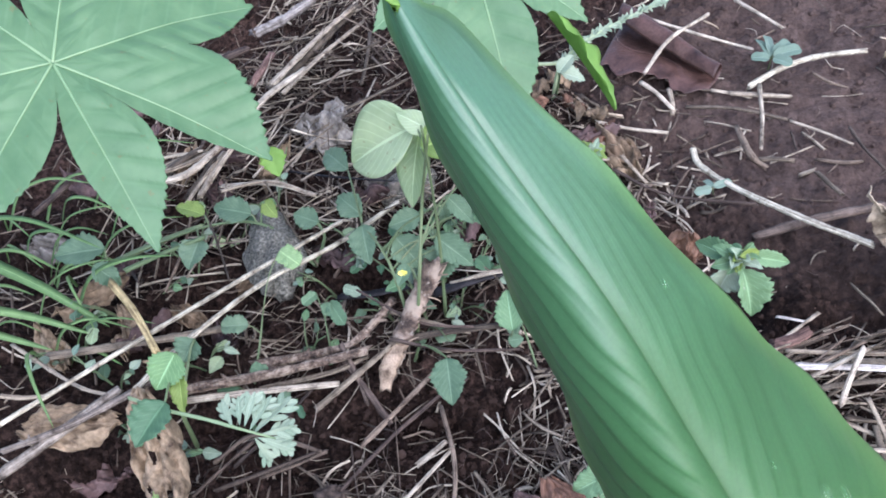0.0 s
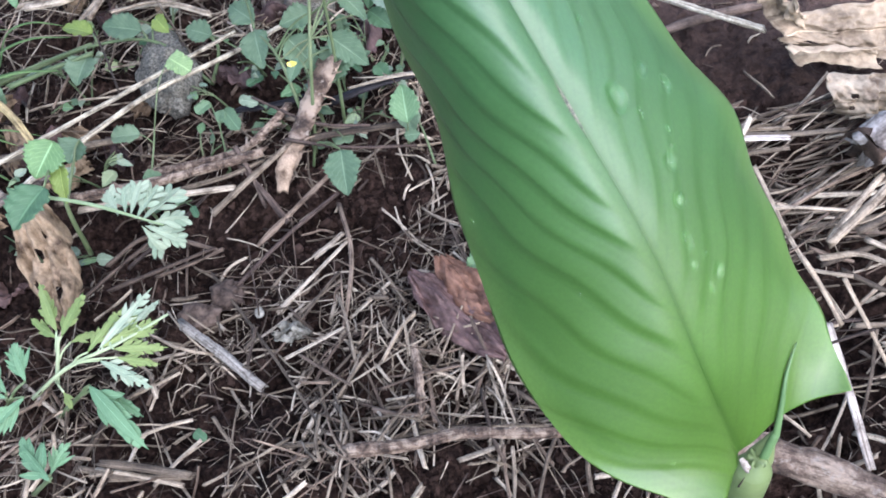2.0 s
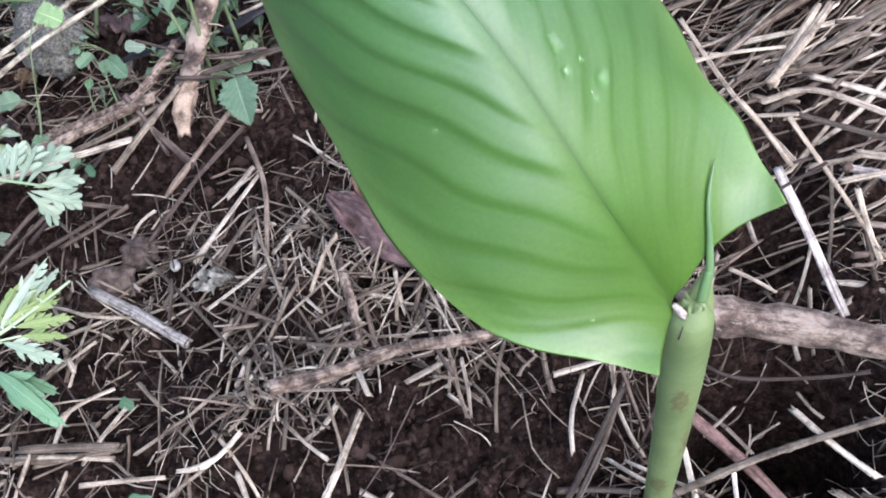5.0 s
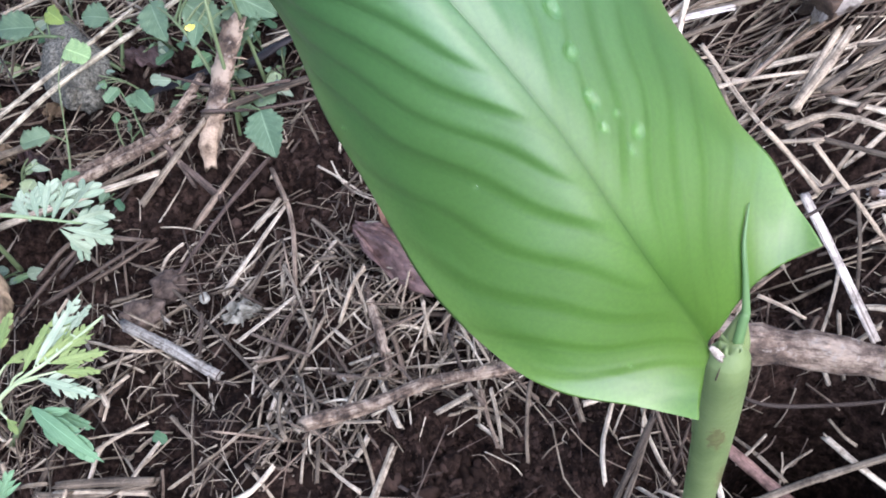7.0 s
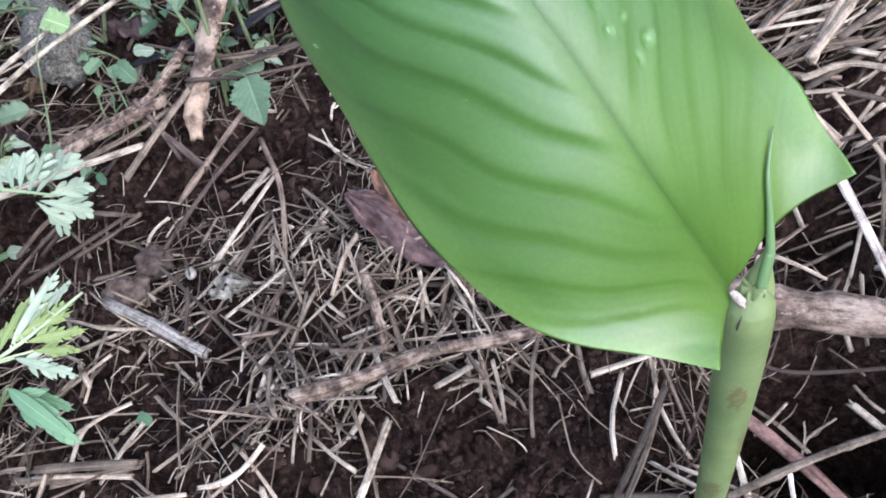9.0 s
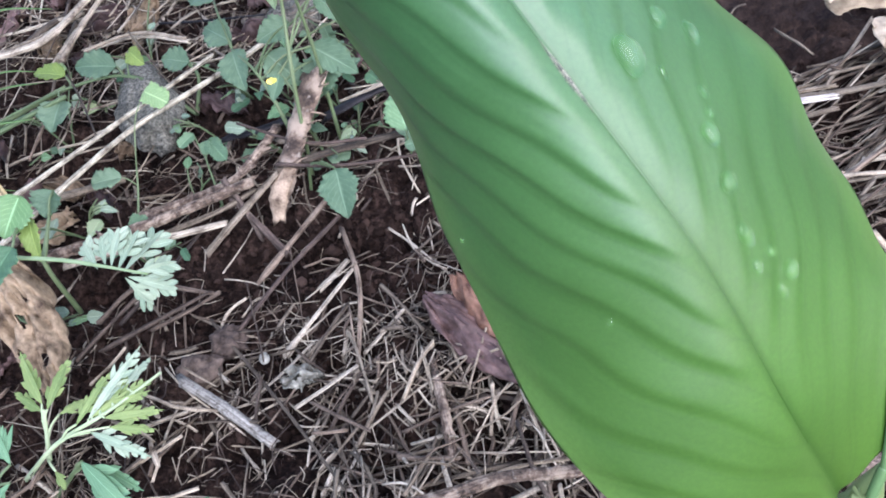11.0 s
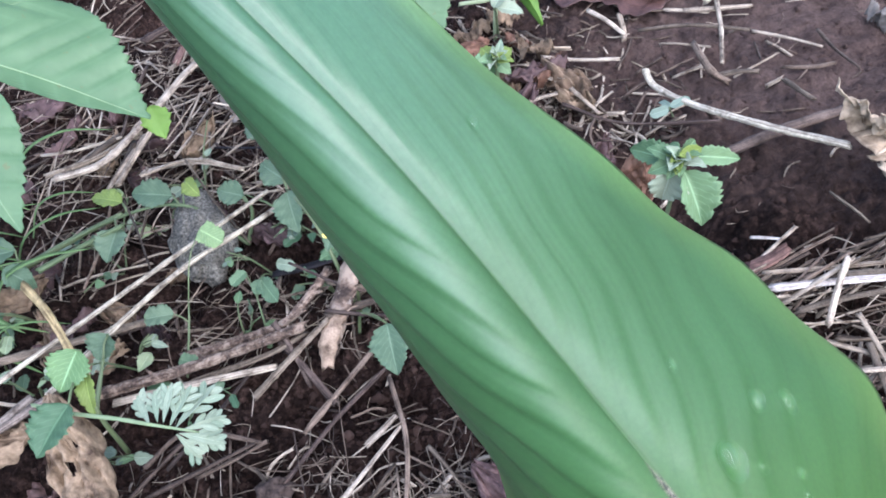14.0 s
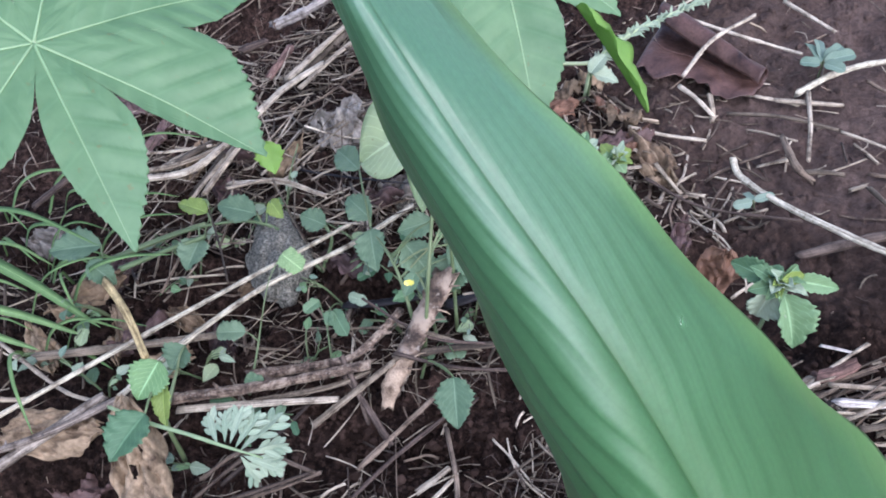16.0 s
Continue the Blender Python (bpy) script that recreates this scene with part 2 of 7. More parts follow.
SOIL, CRUMB, BLADE, WATER, STONE = soil_material(), crumb_material(), blade_material(), water_material(), stone_material()
def bark_material(name="branch_bark", shade=1.0, stretch=1.0):
    """Bark: dark decayed ground, lighter worn patches, pale flecks and cracks along the piece."""
    m, nt, b = material(name, 0.8)
    co = object_coords(nt, (stretch, stretch, stretch))
    worn = noise_fac(nt, co, 48, 5, 0.68)
    c = ramp(nt, worn, [(p, tuple(v * shade for v in c)) for p, c in ((0.36, (0.040, 0.027, 0.019)), (0.48, (0.150, 0.105, 0.074)), (0.60, (0.36, 0.280, 0.205)))])
    fleck = ramp(nt, noise_fac(nt, co, 170, 4, 0.6), [(0.58, (0, 0, 0)), (0.68, (0.75, 0.75, 0.75))])
    c = mix(nt, fleck, c, (0.36, 0.31, 0.25))
    uv = nt.nodes.new("ShaderNodeUVMap")
    crack = noise_fac(nt, mp_scale(nt, uv.outputs["UV"], (9.0, 60.0, 0.0)), 1.0, 5, 0.7)
    c = mix(nt, 1.0, c, ramp(nt, crack, [(0.34, (0.30, 0.26, 0.23)), (0.48, (1, 1, 1)), (0.7, (1.35, 1.33, 1.3))]), "MULTIPLY")
    nt.links.new(c, b.inputs["Base Color"])
    bump(nt, b, math_node(nt, "ADD", noise_fac(nt, co, 240, 6, 0.7), crack), 1.0, 0.003)
    return m


DRY = {
    "straw": stalk_material("weathered_straw", (0.07, 0.056, 0.041), (0.215, 0.179, 0.131), (0.50, 0.448, 0.352)),
    "pale": stalk_material("pale_straw", (0.30, 0.25, 0.18), (0.42, 0.36, 0.27), (0.55, 0.49, 0.385)),
    "white": stalk_material("bleached_straw", (0.36, 0.33, 0.29), (0.46, 0.425, 0.38), (0.56, 0.52, 0.465)),
    "brown": stalk_material("brown_twig", (0.07, 0.053, 0.041), (0.135, 0.103, 0.076), (0.225, 0.175, 0.13)),
    "darktwig": stalk_material("dark_twig", (0.05, 0.038, 0.03), (0.085, 0.062, 0.05), (0.13, 0.10, 0.08)),
    "bark": bark_material("twig_bark", 1.3, 2.2),
    "log": bark_material(),
    "greylog": stalk_material("grey_branch_bark", (0.18, 0.165, 0.15), (0.26, 0.24, 0.22), (0.34, 0.315, 0.29), 0.85, 420, 70),
    "redbark": stalk_material("reddish_stalk", (0.12, 0.068, 0.053), (0.165, 0.098, 0.078), (0.21, 0.13, 0.105), 0.75, 600, 60),
    "birch": stalk_material("peeling_grey_stalk", (0.22, 0.21, 0.18), (0.30, 0.285, 0.25), (0.38, 0.36, 0.32), 0.75, 700, 190),
    "stem": stalk_material("dried_pale_stem", (0.42, 0.39, 0.30), (0.48, 0.45, 0.35), (0.54, 0.51, 0.41), 0.6, 500, 60),
    "yellowstem": stalk_material("yellowed_stem", (0.48, 0.38, 0.18), (0.55, 0.44, 0.22), (0.6, 0.5, 0.28), 0.6, 500, 40),
    "root": stalk_material("grey_root", (0.12, 0.10, 0.085), (0.19, 0.165, 0.14), (0.27, 0.24, 0.20), 0.85, 420, 80),
    "wood": stalk_material("torn_wood", (0.24, 0.175, 0.12), (0.32, 0.245, 0.175), (0.42, 0.33, 0.245), 0.75, 700, 60),
    "cut": stalk_material("dark_cut_wood", (0.05, 0.035, 0.025), (0.08, 0.055, 0.04), (0.11, 0.08, 0.06), 0.9, 500, 90),
    "deadleaf": stalk_material("dead_tan_leaf", (0.19, 0.135, 0.085), (0.24, 0.18, 0.115), (0.31, 0.24, 0.16), 0.75, 260, 60),
    "brownleaf": stalk_material("dead_brown_leaf", (0.085, 0.055, 0.052), (0.11, 0.07, 0.065), (0.14, 0.09, 0.08), 0.55, 260, 40),
    "orangeleaf": stalk_material("dead_orange_leaf", (0.15, 0.085, 0.055), (0.19, 0.105, 0.07), (0.24, 0.135, 0.09), 0.65, 260, 40),
    "creamleaf": stalk_material("bleached_dead_leaf", (0.34, 0.275, 0.19), (0.42, 0.35, 0.25), (0.50, 0.43, 0.32), 0.7, 160, 32),
    "greyleaf": stalk_material("grey_dead_leaf", (0.16, 0.15, 0.13), (0.21, 0.195, 0.17), (0.26, 0.24, 0.21), 0.85, 260, 60),
    "clod": stalk_material("dry_clod", (0.060, 0.045, 0.036), (0.072, 0.054, 0.043), (0.085, 0.064, 0.05), 0.9, 420, 130),
    "rolled": stalk_material("rolled_brown_leaf", (0.085, 0.048, 0.039), (0.10, 0.057, 0.047), (0.115, 0.068, 0.056), 0.40, 260, 30),
    "char": stalk_material("charred_wood", (0.012, 0.011, 0.012), (0.02, 0.018, 0.02), (0.03, 0.028, 0.03), 0.55, 300, 45),
    "ash": stalk_material("white_fragment", (0.18, 0.18, 0.15), (0.22, 0.22, 0.185), (0.27, 0.27, 0.23), 0.8, 300, 120),
}
STEMGREEN = leaf_material("green_stem", (0.10, 0.14, 0.065), (0.16, 0.21, 0.11), 0.5, 0.1)
SHEATH = leaf_material("leaf_sheath", (0.118, 0.168, 0.066), (0.192, 0.252, 0.106), 0.45, 0.12, spots=0.75, spot_colour=(0.13, 0.10, 0.045), spot_scale=62, marks=[((0.1502, 0.0200, 0.1145), 0.0036, 0.85), ((0.1460, 0.0176, 0.0233), 0.0042, 0.80), ((0.1558, 0.0183, 0.0770), 0.0042, 0.70), ((0.1542, 0.0175, 0.0667), 0.0030, 0.70), ((0.1427, 0.0196, -0.0135), 0.0065, 0.65), ((0.1501, 0.0138, -0.0198), 0.0065, 0.65), ((0.1433, 0.0235, 0.0317), 0.0026, 0.60)])
# dark green of the strip that stands in for shade inside the sheath
SHEATH_SHADE = leaf_material("sheath_inner_shade", (0.075, 0.155, 0.06), (0.115, 0.21, 0.085), 0.45, 0.1)
PALESTEM = leaf_material("pale_green_stem", (0.3, 0.38, 0.22), (0.42, 0.5, 0.32), 0.6, 0.1)
GREEN = {
    "ovate": leaf_material("weed_leaf", (0.085, 0.150, 0.090), (0.165, 0.245, 0.155), 0.6, 0.25, vein=0.25),
    "round": leaf_material("clover_leaf", (0.09, 0.16, 0.09), (0.15, 0.24, 0.14), 0.6, 0.25, vein=0.3),
    "lime": leaf_material("young_leaf", (0.17, 0.25, 0.06), (0.27, 0.35, 0.10), 0.55, 0.3, vein=0.4),
    "pale": leaf_material("pale_leaf", (0.24, 0.36, 0.17), (0.34, 0.46, 0.24), 0.6, 0.3, vein=0.4),
    "palelf": leaf_material("thin_pale_leaf", (0.34, 0.43, 0.28), (0.46, 0.54, 0.37), 0.55, 0.45, vein=0.35, spots=0.5),
    "dark": leaf_material("dark_leaf", (0.06, 0.13, 0.07), (0.10, 0.19, 0.10), 0.55, 0.2, vein=0.3),
    "shoot": leaf_material("shoot_leaf", (0.12, 0.23, 0.10), (0.19, 0.33, 0.15), 0.5, 0.3, vein=0.5),
    "nettle": leaf_material("nettle_leaf", (0.12, 0.22, 0.11), (0.20, 0.32, 0.17), 0.6, 0.25, vein=0.45),
    "silver": leaf_material("silvery_leaf", (0.21, 0.28, 0.20), (0.32, 0.385, 0.285), 0.75, 0.15, vein=0.3),
    "blue": leaf_material("bluish_leaf", (0.12, 0.18, 0.14), (0.19, 0.26, 0.205), 0.65, 0.2, vein=0.3),
    "green": leaf_material("mugwort_leaf", (0.10, 0.20, 0.11), (0.16, 0.29, 0.16), 0.6, 0.2, vein=0.4),
    "yellow": leaf_material("yellowing_leaf", (0.17, 0.25, 0.085), (0.27, 0.34, 0.13), 0.6, 0.3, vein=0.3),
    "grass": leaf_material("grass_blade", (0.12, 0.21, 0.08), (0.19, 0.31, 0.12), 0.5, 0.3, vein=0.4),
    "castor": leaf_material("castor_leaf", (0.104, 0.200, 0.098), (0.158, 0.268, 0.138), 0.42, 0.28, vein=0.09, rib_width=0.004, spots=0.3),
    "castorvein": leaf_material("castor_vein", (0.21, 0.33, 0.17), (0.27, 0.40, 0.22), 0.5, 0.15),
    "castorback": leaf_material("castor_leaf_back", (0.17, 0.31, 0.06), (0.24, 0.40, 0.09), 0.5, 0.35),
}
PETAL = leaf_material("yellow_petal", (0.75, 0.62, 0.12), (0.85, 0.75, 0.2), 0.5, 0.2)

# ---- building blocks ----
rng = np.random.default_rng(7)


def part(name, verts, faces, mat, parent=None, label="", smooth=True, uvs=None):
    """One mesh object from arrays of corners and faces."""
    me = bpy.data.meshes.new(name)
    me.from_pydata([tuple(map(float, v)) for v in verts], [], [tuple(map(int, fc)) for fc in faces])
    me.materials.append(mat)
    if smooth:
        me.polygons.foreach_set("use_smooth", [True] * len(me.polygons))
    if uvs is not None:
        layer = me.uv_layers.new(name="UVMap")
        loops = np.empty(len(me.loops), dtype=np.int32)
        me.loops.foreach_get("vertex_index", loops)
        layer.data.foreach_set("uv", np.asarray(uvs, dtype=np.float32)[loops].ravel())
    me.update()
    ob = new(name, me)
    if parent is not None:
        ob.parent = parent
    if label:
        tagged(ob, label)
    return ob


def thing(name, label, category, group="", kind=""):
    return tagged(new(name), label, category, group, kind)


def curve_points(points, n):
    """A smooth curve through the points (Catmull-Rom)."""
    c = np.asarray(points, float)
    c = np.vstack([2 * c[0] - c[1], c, 2 * c[-1] - c[-2]])
    u = np.linspace(0, len(c) - 3 - 1e-9, n)
    i = u.astype(int)
    s = (u - i)[:, None]
    a, b, d, e = c[i], c[i + 1], c[i + 2], c[i + 3]
    return 0.5 * (2 * b + (d - a) * s + (2 * a - 5 * b + 4 * d - e) * s**2 + (3 * b - a - 3 * d + e) * s**3)


def grid_faces(rows, cols, wrap=False):
    fs = []
    for r in range(rows - 1):
        for c in range(cols if wrap else cols - 1):
            d = (c + 1) % cols
            fs.append((r * cols + c, r * cols + d, (r + 1) * cols + d, (r + 1) * cols + c))
    return fs


def tube(points, radii, sides=7, flat=1.0, rough=0.0, seed=0, n=None):
    """A tube along a curve, with closed, slightly ragged ends. flat: height over width."""
    g = np.random.default_rng(seed)
    n = n or max(6, 5 * len(points))
    p = curve_points(points, n)
    rad = np.interp(np.linspace(0, 1, n), np.linspace(0, 1, len(np.atleast_1d(radii))), np.atleast_1d(radii)) if np.size(radii) > 1 else np.full(n, float(radii))
    t = np.gradient(p, axis=0)
    t /= np.linalg.norm(t, axis=1)[:, None] + 1e-12
    up = np.array([0.0, 0.0, 1.0]) if abs(t[:, 2]).mean() < 0.8 else np.array([0.0, 1.0, 0.0])
    a = np.cross(t, up)
    a /= np.linalg.norm(a, axis=1)[:, None] + 1e-12
    b = np.cross(a, t)
    ang = np.arange(sides) * 2 * np.pi / sides
    jit = 1 + rough * g.normal(size=(n, sides)) + rough * 1.2 * np.repeat(g.normal(size=(n, 1)), sides, 1)
    ring = p[:, None] + (rad[:, None] * jit)[..., None] * (np.cos(ang)[None, :, None] * a[:, None] + flat * np.sin(ang)[None, :, None] * b[:, None])
    ring[0] += t[0] * (g.normal(size=(sides, 1)) * rad[0] * 0.5)
    ring[-1] += t[-1] * (g.normal(size=(sides, 1)) * rad[-1] * 0.5)
    verts = np.vstack([ring.reshape(-1, 3), p[:1], p[-1:]])
    fs = grid_faces(n, sides, True)
    k = n * sides
    fs += [((c + 1) % sides, c, k) for c in range(sides)]
    fs += [((n - 1) * sides + c, (n - 1) * sides + (c + 1) % sides, k + 1) for c in range(sides)]
    return verts, fs


def tube_uv(points, n, sides):
    """UV for a tube of n rings: x round it, y along it in metres."""
    q = curve_points(points, n)
    run = np.concatenate([[0], np.cumsum(np.linalg.norm(np.diff(q, axis=0), axis=1))])
    ring = np.stack(np.broadcast_arrays(np.abs(np.linspace(-1, 1, sides))[None], run[:, None]), -1).reshape(-1, 2)
    return np.vstack([ring, [[0.5, 0], [0.5, run[-1]]]])


def join(pieces):
    vs, fs, off = [], [], 0
    for v, f in pieces:
        vs.append(v)
        fs += [tuple(i + off for i in fc) for fc in f]
        off += len(v)
    return np.vstack(vs), fs


def value_noise(x, y, seed):
    xi, yi = np.floor(x).astype(np.int64), np.floor(y).astype(np.int64)
    fx, fy = x - xi, y - yi
    fx, fy = fx * fx * (3 - 2 * fx), fy * fy * (3 - 2 * fy)

    def lattice(i, j):
        k = (i * 374761393 + j * 668265263 + seed * 1274126177) & 0x7FFFFFFF
        k = ((k ^ (k >> 13)) * 1103515245) & 0x7FFFFFFF
        return ((k ^ (k >> 16)) & 0xFFFF) / 65535.0 - 0.5

    return (lattice(xi, yi) * (1 - fx) + lattice(xi + 1, yi) * fx) * (1 - fy) + (lattice(xi, yi + 1) * (1 - fx) + lattice(xi + 1, yi + 1) * fx) * fy


def ground_base(x, y):
    def hill(a, b, s):
        return np.exp(-((x - a) ** 2 + (y - b) ** 2) / (2 * s * s))

    return -0.012 - 0.032 * hill(0.15, 0.02, 0.10) - 0.018 * hill(-0.12, 0.26, 0.14) + 0.030 * hill(0.34, 0.43, 0.09) + 0.012 * hill(0, 0.62, 0.2)


# hollows: x, y, half sizes, depth
HOLLOWS = [(0.235, 0.048, 0.048, 0.036, 0.19), (0.275, 0.020, 0.03, 0.03, 0.05), (0.275, 0.147, 0.05, 0.022, 0.05), (-0.24, 0.94, 0.08, 0.05, 0.04), (-0.43, 0.70, 0.05, 0.04, 0.03), (-0.31, 0.345, 0.06, 0.035, 0.035), (-0.21, 0.505, 0.06, 0.035, 0.035), (-0.36, 0.60, 0.07, 0.05, 0.04), (-0.27, 0.62, 0.05, 0.03, 0.03), (-0.22, 0.40, 0.05, 0.03, 0.025)]


def ground_height(x, y):
    x, y = np.asarray(x, float), np.asarray(y, float)
    fade = 1.0 / (1.0 + (np.maximum(np.hypot(x, y - 0.4) - 1.2, 0) / 0.8) ** 2)
    smooth_patch = np.exp(-(((x - 0.42) / 0.22) ** 2 + ((y - 0.68) / 0.26) ** 2))
    rough = 1 - 0.55 * smooth_patch
    z = ground_base(x, y) - 0.004
    z = z + rough * fade * (0.022 * value_noise(x * 22, y * 22, 1) + 0.016 * value_noise(x * 55, y * 55, 2) + 0.010 * value_noise(x * 130, y * 130, 3) + 0.003 * value_noise(x * 260, y * 260, 4))
    # crumbs stuck together: rounded tops, sharp joints
    z = z + rough * fade * (0.014 * np.abs(value_noise(x * 75 + 3, y * 75, 6)) + 0.010 * np.abs(value_noise(x * 160, y * 160 + 5, 7)) + 0.005 * np.abs(value_noise(x * 310, y * 310, 8)) - 0.006)
    for a, b, sx, sy, deep in HOLLOWS:
        z = z - deep * np.exp(-(((x - a) / sx) ** 2 + ((y - b) / sy) ** 2))
    z = z + 0.028 * np.exp(-(((x - 0.150) / 0.026) ** 2 + ((y - 0.018) / 0.02) ** 2))
    z = z - 0.030 * np.exp(-(((x + 0.075) / 0.035) ** 2 + ((y - 0.505) / 0.022) ** 2))
    return z


# ---- ground ----
def build_ground():
    far = np.array([1.6, 2.4, 4, 7, 12, 22, 40, 80])
    xs = np.concatenate([-far[::-1], np.arange(-0.95, -0.36, 0.0045), np.arange(-0.36, 0.36, 0.0023), np.arange(0.36, 0.9501, 0.0045), far])
    ys = np.concatenate([-far[::-1], np.arange(-0.5, -0.12, 0.0045), np.arange(-0.12, 0.44, 0.0023), np.arange(0.44, 1.4001, 0.0045), far + 0.3])
    gx, gy = np.meshgrid(xs, ys)
    v = np.stack([gx, gy, ground_height(gx, gy)], -1).reshape(-1, 3)
    ob = part("ground", v, grid_faces(len(ys), len(xs)), SOIL)
    tagged(ob, "dark brown damp garden soil, crumbly and uneven", "soil", kind="structure")


build_ground()


# ---- stalks, twigs and branches ----
STALKS = {
    "straw": ("straw_stalk", "weathered grey-brown straw stalk lying on the soil", "straw"),
    "pale": ("straw_stalk", "pale beige dry straw stalk on the mulch", "straw"),
    "white": ("straw_stalk", "flattened bleached white straw blade on the mulch", "straw"),
    "brown": ("twig", "short brown dry twig lying in the mulch", "twig"),
    "darktwig": ("twig", "dark brown decaying twig on damp soil", "twig"),
    "bark": ("twig", "knobbly twig with grey-brown bark on the soil", "twig"),
    "log": ("branch", "thick cut branch with mottled brown bark", "branch"),
    "greylog": ("branch", "weathered grey branch lying in the litter", "branch"),
    "redbark": ("stalk", "broken reddish-brown plant stalk on the soil", "stalk"),
    "birch": ("stalk", "grey stalk with peeling whitish skin", "stalk"),
    "stem": ("dry_stem", "long dried cream-coloured plant stem", "stem"),
    "yellowstem": ("dry_stem", "yellowed bent plant stem among weeds", "stem"),
    "greenstem": ("weed_stem", "green creeping weed stem over the litter", "stem"),
    "char": ("charred_stick", "flat black charred stick with greyish streaks", "stick"),
    "root": ("root", "grey gnarled surface root in leaf litter", "root"),
}
stalk_count = 0


def stalk(points, r, kind):
    """One stalk, twig or branch through the given places."""
    global stalk_count
    stalk_count += 1
    name, label, category = STALKS[kind]
    g = np.random.default_rng(stalk_count)
    p = np.array(points, float)
    if len(p) == 2:
        mid = (p[0] + p[1]) / 2 + g.normal(size=3) * np.linalg.norm(p[1] - p[0]) * 0.02
        p = np.array([p[0], mid, p[1]])
    if kind in ("straw", "brown", "darktwig", "pale", "root"):
        r = r * (0.70 if kind in ("brown", "darktwig") else 0.86)
    woody = kind in ("bark", "log", "greylog", "root", "brown", "darktwig")
    k = 5
    taper = np.linspace(1.0, g.uniform(0.7, 1.0), k) * (1 + (0.12 if woody else 0.05) * g.normal(size=k))
    flat = {"white": 0.3, "pale": 0.55, "straw": 0.7, "redbark": 0.45, "birch": 0.8, "char": 0.4}.get(kind, 0.95)
    n = 26 if kind in ("log", "bark", "greylog") else 14
    if kind in ("stem", "straw", "pale") and len(points) > 2:
        # swollen joints of the stalk
        n = 50
        x = np.linspace(0, 1, n)
        taper = np.interp(x, np.linspace(0, 1, k), taper) * (1 + 0.3 * np.exp(-(((x - 0.3) / 0.012) ** 2)) + 0.3 * np.exp(-(((x - 0.62) / 0.012) ** 2)))
    sides = 14 if kind in ("log", "greylog") else 8
    v, f = tube(p, r * taper, sides, flat, 0.05 if woody else 0.03, stalk_count, n)
    mat = STEMGREEN if kind == "greenstem" else DRY[kind]
    pieces = [(v, f)]
    uvs = [tube_uv(p, n, sides)]
    if kind in ("bark", "root"):
        q = curve_points(p, 60)
        for s in g.uniform(0.15, 0.85, 3):
            a = q[int(s * 59)]
            d = g.normal(size=3)
            d[2] = abs(d[2])
            d /= np.linalg.norm(d)
            pieces.append(tube([a, a + d * r * 1.3, a + d * r * 2.0], [r * 0.5, r * 0.35, r * 0.2], 6, 1, 0.05, stalk_count + 900, 5))
    v, f = join(pieces)
    uvs += [np.full((len(q[0]), 2), 0.3) for q in pieces[1:]]
    uvs = np.vstack(uvs)
    c = p.mean(0)
    if kind in ("log", "greylog"):
        ob = thing(name, label, category, "dry stalks and twigs")
        part("bark", v - c, f, mat, ob, uvs=uvs)
        for end, nxt in ((p[0], p[1]), (p[-1], p[-2])):
            d = end - nxt
            d /= np.linalg.norm(d)
            cv, cf = tube([end - d * 0.002, end + d * 0.0008, end + d * 0.0012], [r * 0.9, r * 0.88, r * 0.2], 14, flat, 0.05, stalk_count + 50, 6)
            part("cut_face", cv - c, cf, DRY["cut"], ob, "dark decayed cut end")
    else:
        ob = tagged(part(name, v - c, f, mat, uvs=uvs), label, category, "dry stalks and twigs")
    ob.location = c
    return ob

stalk([(-0.020, 0.117, 0.059), (0.013, 0.120, 0.047), (0.048, 0.126, 0.037), (0.083, 0.123, 0.028), (0.114, 0.125, 0.017), (0.143, 0.133, 0.000)], 0.0042, "bark")
stalk([(0.207, 0.113, -0.005), (0.253, 0.083, -0.003), (0.299, 0.044, 0.008), (0.36, -0.002, 0.014), (0.41, -0.045, 0.010)], 0.0130, "log")
stalk([(0.184, 0.065, -0.02), (0.205, 0.013, -0.02), (0.216, -0.044, -0.008)], 0.0041, "redbark")
stalk([(0.153, 0.024, -0.033), (0.208, 0.021, -0.009), (0.262, 0.012, 0.016)], 0.0024, "straw")
stalk([(0.103, 0.038, -0.037), (0.129, 0.058, -0.022), (0.157, 0.082, -0.009)], 0.0022, "straw")
stalk([(0.104, 0.048, -0.035), (0.145, 0.032, -0.034)], 0.0023, "straw")
stalk([(0.164, 0.112, -0.014), (0.162, 0.062, -0.032)], 0.0018, "brown")
stalk([(0.128, 0.136, -0.018), (0.122, 0.101, -0.028)], 0.0021, "straw")
stalk([(0.126, 0.109, -0.023), (0.163, 0.107, -0.02)], 0.0023, "pale")
stalk([(-0.031, 0.066, -0.015), (-0.006, 0.085, 0.005), (0.018, 0.1, 0.033)], 0.0026, "pale")
stalk([(-0.0, 0.08, -0.02), (0.031, 0.046, -0.022)], 0.0020, "straw")
stalk([(-0.019, 0.128, -0.019), (0.007, 0.151, -0.013)], 0.0014, "straw")
stalk([(0.025, 0.233, -0.007), (0.025, 0.196, -0.005), (0.023, 0.166, -0.015)], 0.0030, "bark")
stalk([(0.031, 0.205, -0.017), (0.031, 0.163, -0.017)], 0.0025, "brown")
stalk([(-0.009, 0.178, -0.015), (0.028, 0.166, -0.013)], 0.0028, "brown")
stalk([(-0.017, 0.363, -0.011), (-0.011, 0.315, -0.005), (-0.014, 0.28, -0.005), (-0.025, 0.239, -0.015)], 0.0024, "brown")
stalk([(-0.04, 0.315, -0.013), (-0.016, 0.328, -0.006)], 0.0033, "pale")
